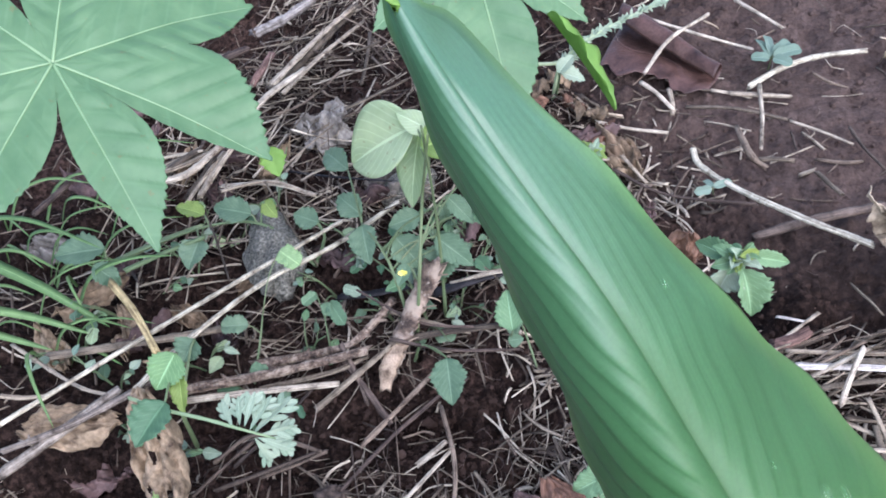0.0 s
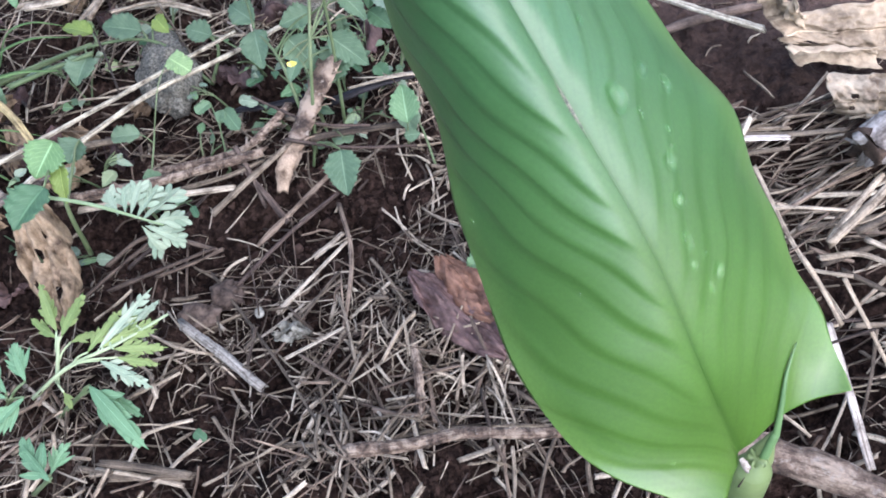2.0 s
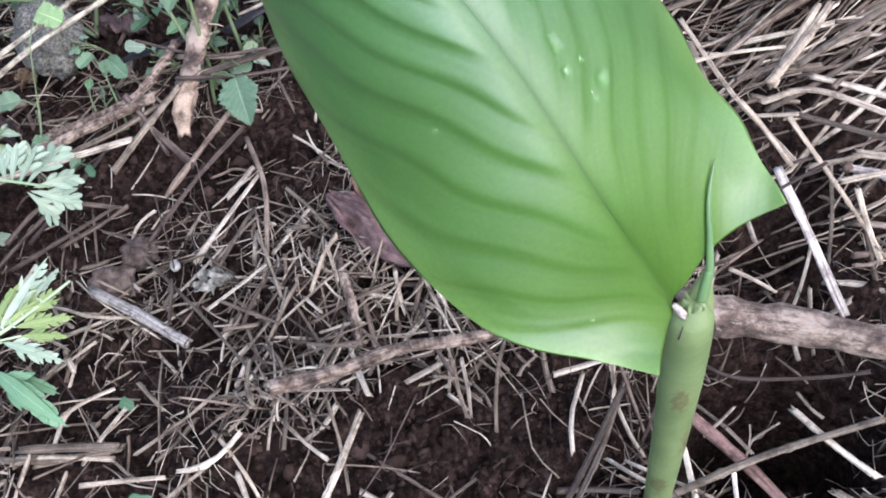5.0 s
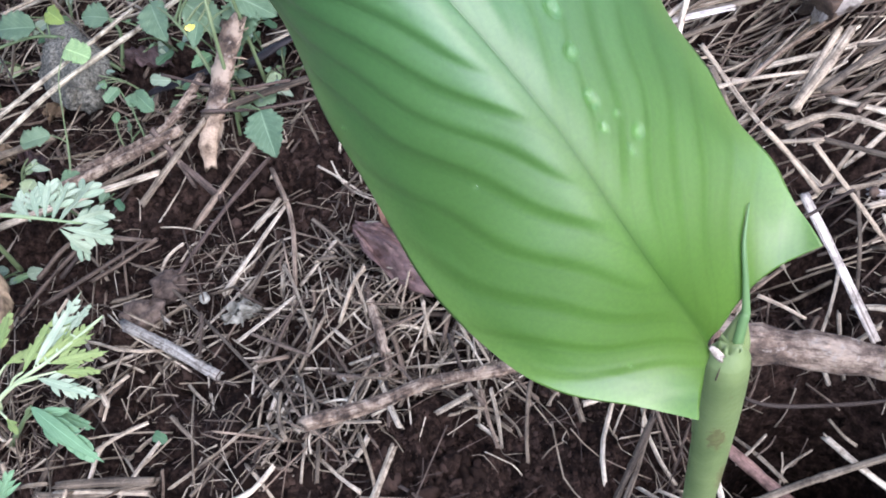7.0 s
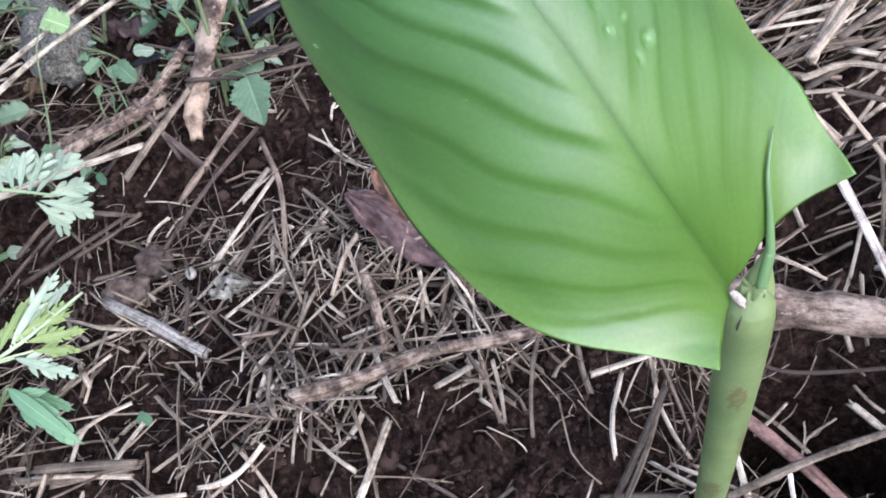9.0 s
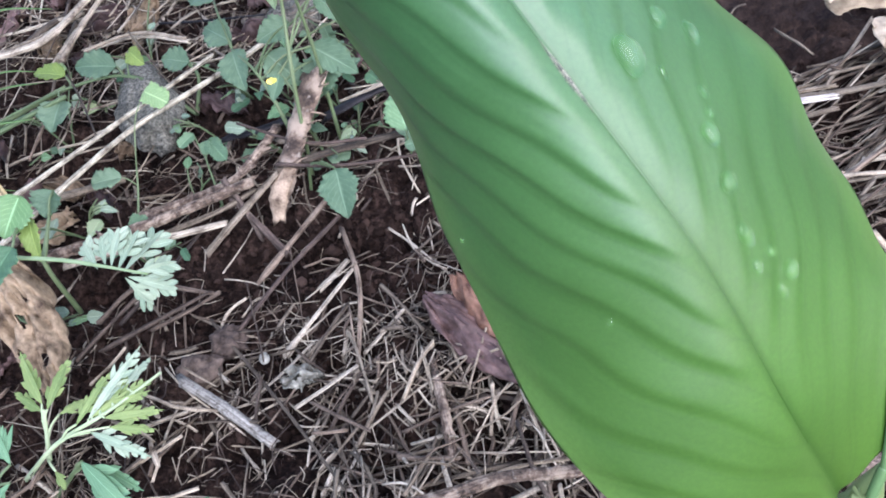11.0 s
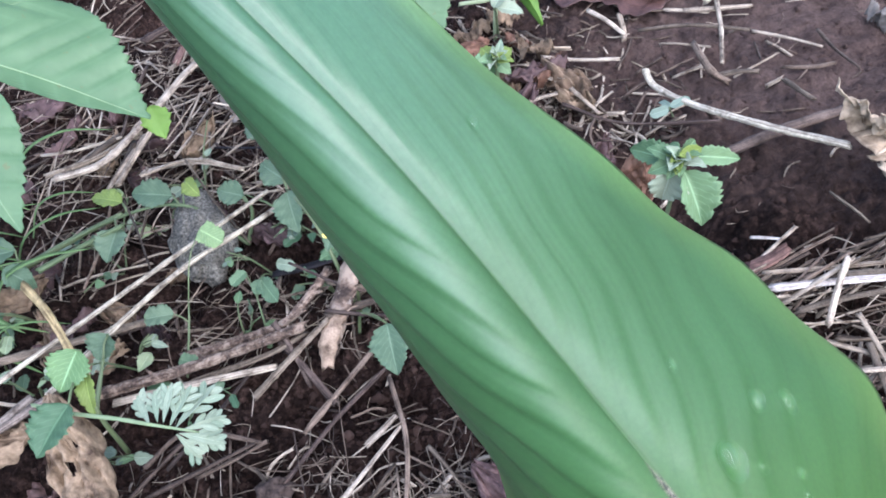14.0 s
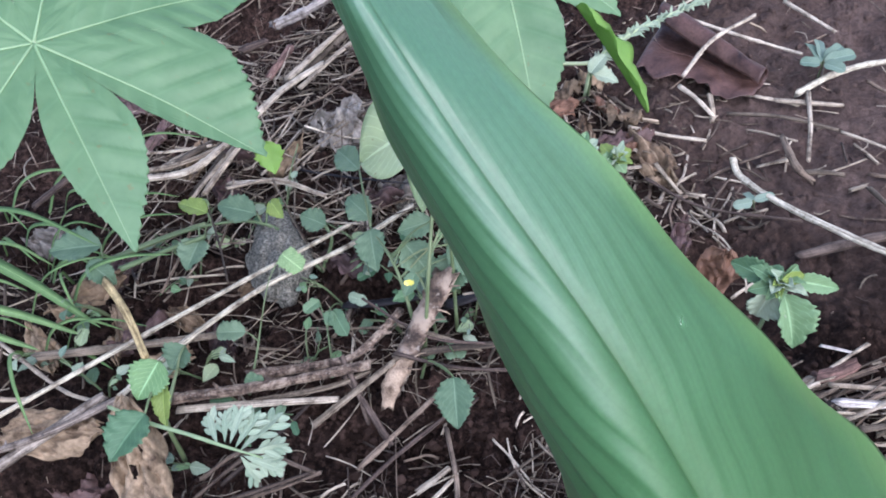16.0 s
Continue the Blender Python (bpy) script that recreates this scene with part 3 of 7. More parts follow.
stalk([(-0.071, 0.272, -0.017), (-0.013, 0.319, -0.005)], 0.0024, "straw")
stalk([(-0.056, 0.266, -0.016), (-0.02, 0.285, -0.007)], 0.0018, "straw")
stalk([(-0.121, 0.32, -0.019), (-0.075, 0.233, -0.011), (-0.041, 0.162, -0.005)], 0.0014, "straw")
stalk([(-0.141, 0.273, -0.014), (-0.112, 0.242, -0.012), (-0.083, 0.209, -0.015)], 0.0039, "birch")
stalk([(-0.102, 0.304, -0.02), (-0.06, 0.34, -0.012), (-0.016, 0.371, -0.006)], 0.0029, "darktwig")
stalk([(-0.185, 0.333, -0.013), (-0.155, 0.359, -0.01), (-0.118, 0.396, -0.006)], 0.0024, "darktwig")
stalk([(-0.163, 0.322, -0.015), (-0.11, 0.335, -0.01)], 0.0025, "brown")
stalk([(-0.173, 0.422, -0.004), (-0.109, 0.42, 0.005), (-0.079, 0.423, 0.014), (-0.047, 0.455, 0.02)], 0.0045, "bark")
stalk([(-0.167, 0.399, -0.006), (-0.104, 0.4, 0.003), (-0.073, 0.41, 0.005)], 0.0029, "straw")
stalk([(-0.094, 0.419, 0.015), (-0.076, 0.373, -0.011)], 0.0032, "darktwig")
stalk([(-0.078, 0.47, 0.021), (-0.027, 0.426, 0.022), (0.018, 0.416, 0.019)], 0.0018, "darktwig")
stalk([(-0.052, 0.451, 0.01), (0.014, 0.417, 0.011)], 0.0029, "straw")
stalk([(0.278, 0.196, 0.056), (0.29, 0.153, 0.038)], 0.0023, "pale")
stalk([(0.285, 0.159, 0.033), (0.286, 0.117, 0.015), (0.288, 0.077, -0.007)], 0.0030, "white")
stalk([(0.302, 0.182, 0.046), (0.31, 0.137, 0.029), (0.323, 0.104, 0.003)], 0.0020, "pale")
stalk([(0.237, 0.149, 0.008), (0.268, 0.144, 0.031), (0.298, 0.139, 0.053)], 0.0019, "darktwig")
stalk([(0.314, 0.151, 0.03), (0.296, 0.109, -0.004)], 0.0015, "straw")
stalk([(0.322, 0.134, 0.024), (0.319, 0.096, 0.002)], 0.0021, "pale")
stalk([(0.236, 0.041, -0.014), (0.242, 0.017, -0.008), (0.249, -0.007, -0.001)], 0.0022, "pale")
stalk([(0.232, -0.005, -0.014), (0.241, -0.024, -0.006)], 0.0017, "pale")
stalk([(0.244, 0.127, -0.004), (0.261, 0.104, -0.006)], 0.0018, "pale")
stalk([(0.194, 0.022, -0.021), (0.191, 0.012, -0.027), (0.179, -0.023, -0.032)], 0.0014, "white")
stalk([(0.176, 0.043, -0.023), (0.17, 0.014, -0.029), (0.164, -0.013, -0.032)], 0.0022, "straw")
stalk([(0.207, 0.091, -0.029), (0.223, 0.072, -0.028), (0.263, 0.054, -0.022), (0.286, 0.046, -0.016)], 0.0018, "darktwig")
stalk([(0.219, -0.011, -0.021), (0.242, -0.024, -0.011)], 0.0021, "pale")
stalk([(-0.187, 0.168, -0.004), (-0.128, 0.149, -0.005)], 0.0035, "straw")
stalk([(-0.193, 0.168, -0.012), (-0.136, 0.147, -0.013)], 0.0021, "straw")
stalk([(-0.195, 0.141, -0.012), (-0.181, 0.163, -0.004)], 0.0019, "pale")
stalk([(-0.122, 0.173, -0.006), (-0.154, 0.151, -0.014)], 0.0019, "straw")
stalk([(-0.117, 0.193, -0.015), (-0.103, 0.168, -0.016)], 0.0018, "straw")
stalk([(-0.003, 0.191, -0.012), (0.054, 0.194, -0.003)], 0.0017, "brown")
stalk([(0.003, 0.299, -0.005), (0.024, 0.256, -0.009)], 0.0018, "straw")
stalk([(-0.018, 0.254, -0.014), (0.015, 0.274, -0.005)], 0.0016, "straw")
stalk([(-0.068, 0.232, -0.019), (-0.022, 0.244, -0.009)], 0.0019, "pale")
stalk([(-0.033, 0.213, -0.017), (-0.001, 0.236, -0.009)], 0.0014, "straw")
stalk([(0.042, 0.133, -0.017), (0.07, 0.138, -0.016)], 0.0022, "straw")
stalk([(0.072, 0.138, -0.016), (0.07, 0.103, -0.026)], 0.0020, "brown")
stalk([(0.078, 0.136, -0.016), (0.072, 0.102, -0.026)], 0.0016, "straw")
stalk([(0.009, 0.1, -0.021), (0.067, 0.034, -0.03)], 0.0015, "darktwig")
stalk([(-0.193, 0.208, -0.016), (-0.164, 0.22, -0.007)], 0.0020, "straw")
stalk([(-0.043, 0.203, -0.011), (-0.039, 0.173, -0.017)], 0.0015, "straw")
stalk([(0.073, 0.194, -0.002), (0.077, 0.161, -0.015)], 0.0016, "straw")
stalk([(0.084, 0.176, -0.01), (0.102, 0.16, -0.014)], 0.0020, "straw")
stalk([(0.125, 0.013, -0.038), (0.102, 0.036, -0.035)], 0.0017, "straw")
stalk([(0.194, -0.015, -0.029), (0.204, -0.042, -0.023)], 0.0018, "pale")
stalk([(-0.084, 0.145, -0.019), (-0.049, 0.131, -0.018)], 0.0021, "brown")
stalk([(-0.065, 0.113, -0.015), (-0.058, 0.076, -0.016)], 0.0020, "straw")
stalk([(-0.055, 0.226, -0.007), (-0.021, 0.195, -0.007)], 0.0019, "brown")
stalk([(-0.357, 0.368, 0.036), (-0.237, 0.452, 0.032), (-0.163, 0.495, 0.036), (-0.087, 0.537, 0.041)], 0.0021, "stem")
stalk([(-0.25, 0.38, 0.043), (-0.225, 0.42, 0.035), (-0.16, 0.478, 0.035), (-0.091, 0.517, 0.034), (-0.036, 0.576, 0.018)], 0.0025, "stem")
stalk([(-0.298, 0.508, 0.03), (-0.27, 0.469, 0.033), (-0.242, 0.419, 0.035)], 0.0034, "yellowstem")
stalk([(-0.31, 0.539, 0.02), (-0.259, 0.561, 0.022), (-0.221, 0.567, 0.028)], 0.0029, "greenstem")
stalk([(-0.342, 0.443, 0.018), (-0.26, 0.446, 0.017), (-0.176, 0.458, 0.008)], 0.0049, "straw")
stalk([(-0.239, 0.4, 0.004), (-0.154, 0.405, 0.005), (-0.072, 0.409, 0.015)], 0.0047, "bark")
stalk([(-0.227, 0.396, -0.005), (-0.099, 0.392, -0.003)], 0.0045, "straw")
stalk([(-0.12, 0.377, -0.014), (-0.088, 0.391, 0.002), (-0.053, 0.409, 0.016)], 0.0037, "straw")
stalk([(-0.053, 0.412, 0.016), (-0.01, 0.419, 0.013), (0.05, 0.42, 0.011)], 0.0040, "straw")
stalk([(-0.052, 0.413, 0.021), (-0.002, 0.397, 0.017), (0.053, 0.395, 0.009)], 0.0023, "darktwig")
stalk([(-0.093, 0.409, 0.004), (-0.059, 0.354, -0.012)], 0.0035, "darktwig")
stalk([(-0.084, 0.339, -0.017), (-0.054, 0.362, -0.009), (-0.018, 0.393, -0.003)], 0.0032, "brown")
stalk([(-0.359, 0.336, 0.015), (-0.313, 0.356, 0.029), (-0.268, 0.388, 0.034)], 0.0053, "root")
stalk([(-0.357, 0.35, 0.025), (-0.303, 0.36, 0.034), (-0.227, 0.395, 0.038)], 0.0033, "root")
stalk([(-0.387, 0.469, 0.008), (-0.317, 0.412, 0.016), (-0.282, 0.391, 0.024)], 0.0021, "straw")
stalk([(-0.2, 0.337, -0.01), (-0.165, 0.353, -0.002), (-0.114, 0.335, -0.01)], 0.0027, "brown")
stalk([(-0.216, 0.312, -0.013), (-0.169, 0.353, -0.01)], 0.0025, "brown")
stalk([(-0.199, 0.315, -0.014), (-0.117, 0.332, -0.004)], 0.0026, "brown")
stalk([(-0.384, 0.416, 0.007), (-0.344, 0.41, 0.007)], 0.0031, "pale")
stalk([(-0.194, 0.895, 0.021), (-0.158, 0.91, 0.026), (-0.116, 0.944, 0.031)], 0.0076, "greylog")
stalk([(-0.232, 0.865, 0.011), (-0.2, 0.873, 0.016)], 0.0075, "darktwig")
stalk([(-0.196, 0.815, 0.005), (-0.169, 0.846, 0.022)], 0.0063, "redbark")
stalk([(-0.173, 0.801, 0.003), (-0.119, 0.866, 0.013), (-0.07, 0.946, 0.011)], 0.0089, "straw")
stalk([(-0.157, 0.783, 0.01), (-0.063, 0.904, 0.012)], 0.0040, "pale")
stalk([(-0.28, 0.671, 0.012), (-0.241, 0.698, 0.013)], 0.0065, "straw")
stalk([(-0.254, 0.641, -0.001), (-0.22, 0.668, 0.024)], 0.0046, "straw")
stalk([(-0.214, 0.635, 0.014), (-0.159, 0.616, 0.026), (-0.116, 0.601, 0.017)], 0.0034, "pale")
stalk([(-0.055, 0.892, 0.003), (-0.068, 0.789, 0.004)], 0.0027, "straw")
stalk([(-0.117, 0.716, 0.017), (-0.015, 0.77, 0.017)], 0.0028, "straw")
stalk([(-0.224, 0.811, 0.012), (-0.247, 0.697, 0.003)], 0.0028, "brown")
stalk([(0.248, 0.581, 0.033), (0.25, 0.562, 0.029), (0.268, 0.522, 0.035), (0.305, 0.466, 0.046), (0.348, 0.426, 0.047)], 0.0031, "stem")
stalk([(0.349, 0.703, -0.001), (0.394, 0.725, 0.002), (0.438, 0.735, 0.003), (0.489, 0.732, 0.005)], 0.0035, "stem")
stalk([(0.273, 0.476, 0.017), (0.326, 0.481, 0.024), (0.392, 0.491, 0.02)], 0.0060, "darktwig")
stalk([(0.281, 0.841, 0.005), (0.326, 0.799, 0.005), (0.375, 0.767, -0.0)], 0.0029, "straw")
stalk([(0.39, 0.87, -0.001), (0.423, 0.801, -0.001)], 0.0033, "straw")
stalk([(0.229, 0.691, 0.044), (0.271, 0.747, 0.042), (0.332, 0.802, 0.03)], 0.0027, "straw")
stalk([(0.239, 0.73, 0.003), (0.26, 0.676, 0.003)], 0.0036, "pale")
stalk([(0.266, 0.713, 0.001), (0.257, 0.669, 0.002)], 0.0033, "pale")
stalk([(0.326, 0.697, -0.001), (0.387, 0.68, -0.002)], 0.0039, "straw")
stalk([(0.275, 0.681, 0.001), (0.369, 0.642, -0.0)], 0.0027, "straw")
stalk([(0.361, 0.703, 0.0), (0.324, 0.596, 0.007)], 0.0029, "straw")
stalk([(0.308, 0.625, 0.014), (0.305, 0.577, 0.019), (0.317, 0.565, 0.011)], 0.0047, "brown")
stalk([(0.318, 0.583, 0.006), (0.348, 0.574, 0.007)], 0.0036, "straw")
stalk([(0.371, 0.639, 0.0), (0.415, 0.593, 0.001)], 0.0023, "straw")
stalk([(0.376, 0.621, -0.001), (0.386, 0.59, 0.001)], 0.0020, "straw")
stalk([(0.361, 0.552, 0.01), (0.367, 0.513, 0.017)], 0.0029, "straw")
stalk([(0.424, 0.62, -0.001), (0.425, 0.547, 0.007)], 0.0025, "brown")
stalk([(0.176, 0.592, 0.009), (0.217, 0.549, 0.009), (0.289, 0.513, 0.018)], 0.0024, "darktwig")
stalk([(0.199, 0.526, 0.019), (0.215, 0.489, 0.032), (0.22, 0.449, 0.034), (0.221, 0.439, 0.024)], 0.0010, "straw")
stalk([(0.247, 0.359, 0.023), (0.274, 0.364, 0.027)], 0.0057, "redbark")
stalk([(0.261, 0.388, 0.019), (0.28, 0.379, 0.02)], 0.0014, "white")
stalk([(0.254, 0.352, 0.023), (0.336, 0.334, 0.026)], 0.0028, "pale")
stalk([(0.25, 0.334, 0.03), (0.324, 0.315, 0.037)], 0.0036, "white")
stalk([(0.261, 0.316, 0.023), (0.324, 0.31, 0.031)], 0.0031, "straw")
stalk([(0.274, 0.299, 0.027), (0.298, 0.33, 0.049)], 0.0027, "pale")
stalk([(0.255, 0.306, 0.016), (0.304, 0.263, 0.023)], 0.0024, "pale")
stalk([(0.168, 0.644, 0.007), (0.194, 0.619, 0.004)], 0.0029, "straw")
stalk([(0.189, 0.611, 0.009), (0.203, 0.568, 0.008)], 0.0028, "pale")
stalk([(0.176, 0.67, 0.006), (0.243, 0.64, 0.005)], 0.0026, "straw")
stalk([(0.426, 0.717, -0.005), (0.451, 0.686, -0.005)], 0.0031, "brown")
stalk([(0.13, 0.6, 0.01), (0.183, 0.61, 0.007)], 0.0028, "straw")
stalk([(0.297, 0.335, 0.025), (0.33, 0.325, 0.029), (0.37, 0.318, 0.032)], 0.0038, "straw")
stalk([(0.444, 0.301, 0.064), (0.403, 0.292, 0.056), (0.365, 0.285, 0.046)], 0.0167, "greylog")
stalk([(0.294, 0.3, 0.028), (0.297, 0.233, 0.02), (0.301, 0.164, 0.025)], 0.0023, "pale")
stalk([(0.291, 0.28, 0.025), (0.282, 0.229, 0.024)], 0.0028, "straw")
stalk([(0.327, 0.234, 0.01), (0.382, 0.276, 0.025)], 0.0036, "pale")
stalk([(0.314, 0.218, 0.009), (0.392, 0.229, 0.02)], 0.0029, "straw")
stalk([(0.312, 0.252, 0.007), (0.407, 0.251, 0.011)], 0.0032, "straw")
stalk([(0.35, 0.229, 0.015), (0.383, 0.187, 0.018)], 0.0031, "pale")
stalk([(0.329, 0.257, 0.003), (0.369, 0.243, 0.003)], 0.0030, "straw")
stalk([(0.329, 0.281, 0.008), (0.421, 0.271, 0.004)], 0.0031, "straw")
stalk([(0.362, 0.307, 0.01), (0.302, 0.267, 0.006)], 0.0027, "straw")
stalk([(0.312, 0.233, 0.01), (0.337, 0.216, 0.009)], 0.0025, "brown")
stalk([(0.311, 0.164, 0.015), (0.368, 0.158, 0.017)], 0.0024, "straw")
stalk([(0.356, 0.134, 0.016), (0.329, 0.155, 0.016)], 0.0036, "greylog")
stalk([(0.285, 0.161, 0.029), (0.308, 0.156, 0.035)], 0.0018, "darktwig")
stalk([(-0.205, 0.171, -0.012), (-0.129, 0.152, -0.013)], 0.0029, "straw")
stalk([(-0.184, 0.16, -0.014), (-0.139, 0.152, -0.015)], 0.0022, "straw")
stalk([(-0.18, 0.116, -0.015), (-0.154, 0.138, 0.006)], 0.0022, "pale")
stalk([(-0.188, 0.142, -0.015), (-0.154, 0.108, -0.014)], 0.0023, "pale")
stalk([(-0.012, 0.47, 0.003), (0.027, 0.473, 0.012), (0.069, 0.476, 0.015), (0.098, 0.477, 0.01)], 0.0054, "char")
stalk([(-0.096, 0.486, -0.004), (-0.067, 0.483, -0.002), (-0.034, 0.484, 0.001)], 0.0042, "char")
stalk([(0.004, 0.47, 0.015), (0.041, 0.471, 0.019), (0.078, 0.474, 0.017)], 0.0016, "straw")
stalk([(-0.144, 0.641, 0.017), (-0.101, 0.624, 0.018), (-0.034, 0.603, 0.019)], 0.0016, "char")
stalk([(0.223, -0.016, -0.009), (0.238, -0.028, -0.001)], 0.0030, "pale")
stalk([(0.190, -0.017, -0.016), (0.200, -0.045, -0.008)], 0.0020, "pale")
stalk([(0.233, 0.037, -0.004), (0.249, -0.010, 0.004)], 0.0024, "pale")
stalk([(0.230, -0.008, -0.004), (0.238, -0.026, 0.004)], 0.0022, "pale")
stalk([(0.129, 0.110, -0.024), (0.162, 0.104, -0.016)], 0.0021, "pale")
stalk([(0.160, 0.088, -0.024), (0.105, 0.029, -0.016)], 0.0020, "straw")
stalk([(0.217, -0.022, -0.014), (0.236, -0.032, -0.006)], 0.0018, "brown")
stalk([(0.176, -0.023, -0.024), (0.186, -0.039, -0.016)], 0.0017, "straw")
stalk([(0.195, 0.070, -0.034), (0.209, 0.029, -0.026)], 0.0016, "straw")
stalk([(0.192, 0.049, -0.034), (0.213, 0.056, -0.026)], 0.0012, "straw")
stalk([(-0.191, 0.144, -0.014), (-0.161, 0.116, -0.006)], 0.0024, "straw")
stalk([(-0.167, 0.189, -0.016), (-0.129, 0.190, -0.008)], 0.0020, "pale")
stalk([(-0.178, 0.218, -0.014), (-0.138, 0.227, -0.006)], 0.0016, "pale")
stalk([(-0.125, 0.104, -0.016), (-0.078, 0.120, -0.008)], 0.0018, "straw")
stalk([(-0.158, 0.139, -0.016), (-0.104, 0.122, -0.008)], 0.0020, "pale")
stalk([(0.303, 0.210, 0.030), (0.332, 0.201, 0.036), (0.361, 0.154, 0.042)], 0.0030, "pale")
stalk([(0.274, 0.260, 0.030), (0.335, 0.241, 0.036)], 0.0022, "pale")
stalk([(0.309, 0.214, 0.040), (0.372, 0.254, 0.046)], 0.0042, "pale")
stalk([(0.328, 0.216, 0.045), (0.411, 0.237, 0.051)], 0.0030, "straw")
stalk([(0.322, 0.147, 0.015), (0.352, 0.138, 0.021)], 0.0026, "pale")
stalk([(0.319, 0.204, 0.020), (0.363, 0.149, 0.026)], 0.0024, "straw")
stalk([(0.273, 0.211, 0.012), (0.256, 0.126, 0.018)], 0.0022, "straw")
stalk([(0.293, 0.202, 0.030), (0.314, 0.188, 0.036)], 0.0022, "pale")
stalk([(0.342, 0.162, 0.015), (0.360, 0.142, 0.021)], 0.0040, "pale")
stalk([(0.221, 0.333, 0.045), (0.245, 0.285, 0.038), (0.269, 0.237, 0.030)], 0.0050, "stem")
stalk([(-0.289, 0.629, 0.035), (-0.242, 0.636, 0.035), (-0.202, 0.689, 0.035), (-0.167, 0.747, 0.035), (-0.127, 0.788, 0.035)], 0.0052, "pale")
stalk([(-0.227, 0.606, 0.030), (-0.215, 0.640, 0.030), (-0.193, 0.692, 0.030)], 0.0040, "pale")
stalk([(-0.207, 0.610, 0.030), (-0.160, 0.615, 0.030), (-0.114, 0.587, 0.030)], 0.0028, "pale")
# roots and bits across the hollow under the log
stalk([(0.208, 0.031, -0.035), (0.216, 0.038, -0.035), (0.234, 0.042, -0.035)], 0.0009, "straw")
stalk([(0.217, 0.038, -0.036), (0.223, 0.039, -0.036), (0.236, 0.049, -0.036)], 0.0006, "brown")
stalk([(0.248, 0.075, -0.025), (0.254, 0.061, -0.025), (0.256, 0.054, -0.025)], 0.0012, "brown")
stalk([(0.246, 0.050, -0.020), (0.248, 0.039, -0.020), (0.251, 0.032, -0.020)], 0.0013, "straw")
stalk([(0.218, 0.046, -0.033), (0.215, 0.040, -0.033), (0.212, 0.036, -0.033)], 0.0006, "pale")
stalk([(0.203, 0.048, -0.030), (0.213, 0.051, -0.030), (0.219, 0.055, -0.030)], 0.0007, "brown")
stalk([(-0.284, 0.515, 0.035), (-0.248, 0.532, 0.035), (-0.215, 0.545, 0.035)], 0.0026, "greenstem")
stalk([(-0.398, 0.623, 0.020), (-0.374, 0.660, 0.020), (-0.360, 0.690, 0.020)], 0.0048, "darktwig")
stalk([(-0.250, 0.497, 0.020), (-0.239, 0.555, 0.020), (-0.237, 0.615, 0.020)], 0.0018, "brown")
stalk([(-0.220, 0.583, 0.030), (-0.189, 0.491, 0.030)], 0.0012, "straw")
stalk([(-0.176, 0.624, 0.030), (-0.145, 0.684, 0.030)], 0.0016, "straw")
stalk([(-0.166, 0.638, 0.030), (-0.117, 0.732, 0.030)], 0.0014, "straw")
stalk([(-0.153, 0.625, 0.030), (-0.096, 0.690, 0.030)], 0.0014, "pale")
stalk([(-0.185, 0.653, 0.030), (-0.140, 0.740, 0.030)], 0.0012, "pale")
stalk([(-0.148, 0.662, 0.020), (-0.142, 0.563, 0.020)], 0.0012, "straw")
stalk([(-0.308, 0.656, 0.020), (-0.261, 0.665, 0.020), (-0.218, 0.688, 0.020)], 0.0042, "pale")
stalk([(-0.232, 0.617, 0.020), (-0.212, 0.682, 0.020)], 0.0034, "pale")
stalk([(-0.168, 0.788, 0.020), (-0.118, 0.867, 0.020), (-0.072, 0.929, 0.020)], 0.0055, "pale")
stalk([(-0.268, 0.664, 0.020), (-0.238, 0.690, 0.020)], 0.0048, "straw")
stalk([(-0.244, 0.610, 0.020), (-0.214, 0.680, 0.020)], 0.0030, "pale")

# ---- the broad-leaved plant ----
LEFT_EDGE = [(0.1315, 0.0075, 0.178), (0.080, 0.036, 0.198), (0.057, 0.087, 0.232), (0.049, 0.128, 0.278), (0.035, 0.145, 0.333), (0.017, 0.163, 0.388), (0.000, 0.178, 0.437), (-0.0055, 0.181, 0.472)]
MIDRIB = [(0.1505, 0.0335, 0.170), (0.129, 0.042, 0.225), (0.110, 0.065, 0.274), (0.088, 0.091, 0.316), (0.066, 0.115, 0.357), (0.044, 0.135, 0.398), (0.019, 0.156, 0.436), (-0.003, 0.179, 0.471)]
RIGHT_EDGE = [(0.191, 0.041, 0.196), (0.188, 0.073, 0.207), (0.179, 0.107, 0.226), (0.166, 0.139, 0.258), (0.133, 0.162, 0.298), (0.093, 0.163, 0.353), (0.049, 0.171, 0.414), (-0.0025, 0.181, 0.472)]
SHOULDER = (-0.004, 0.016, 0.004)


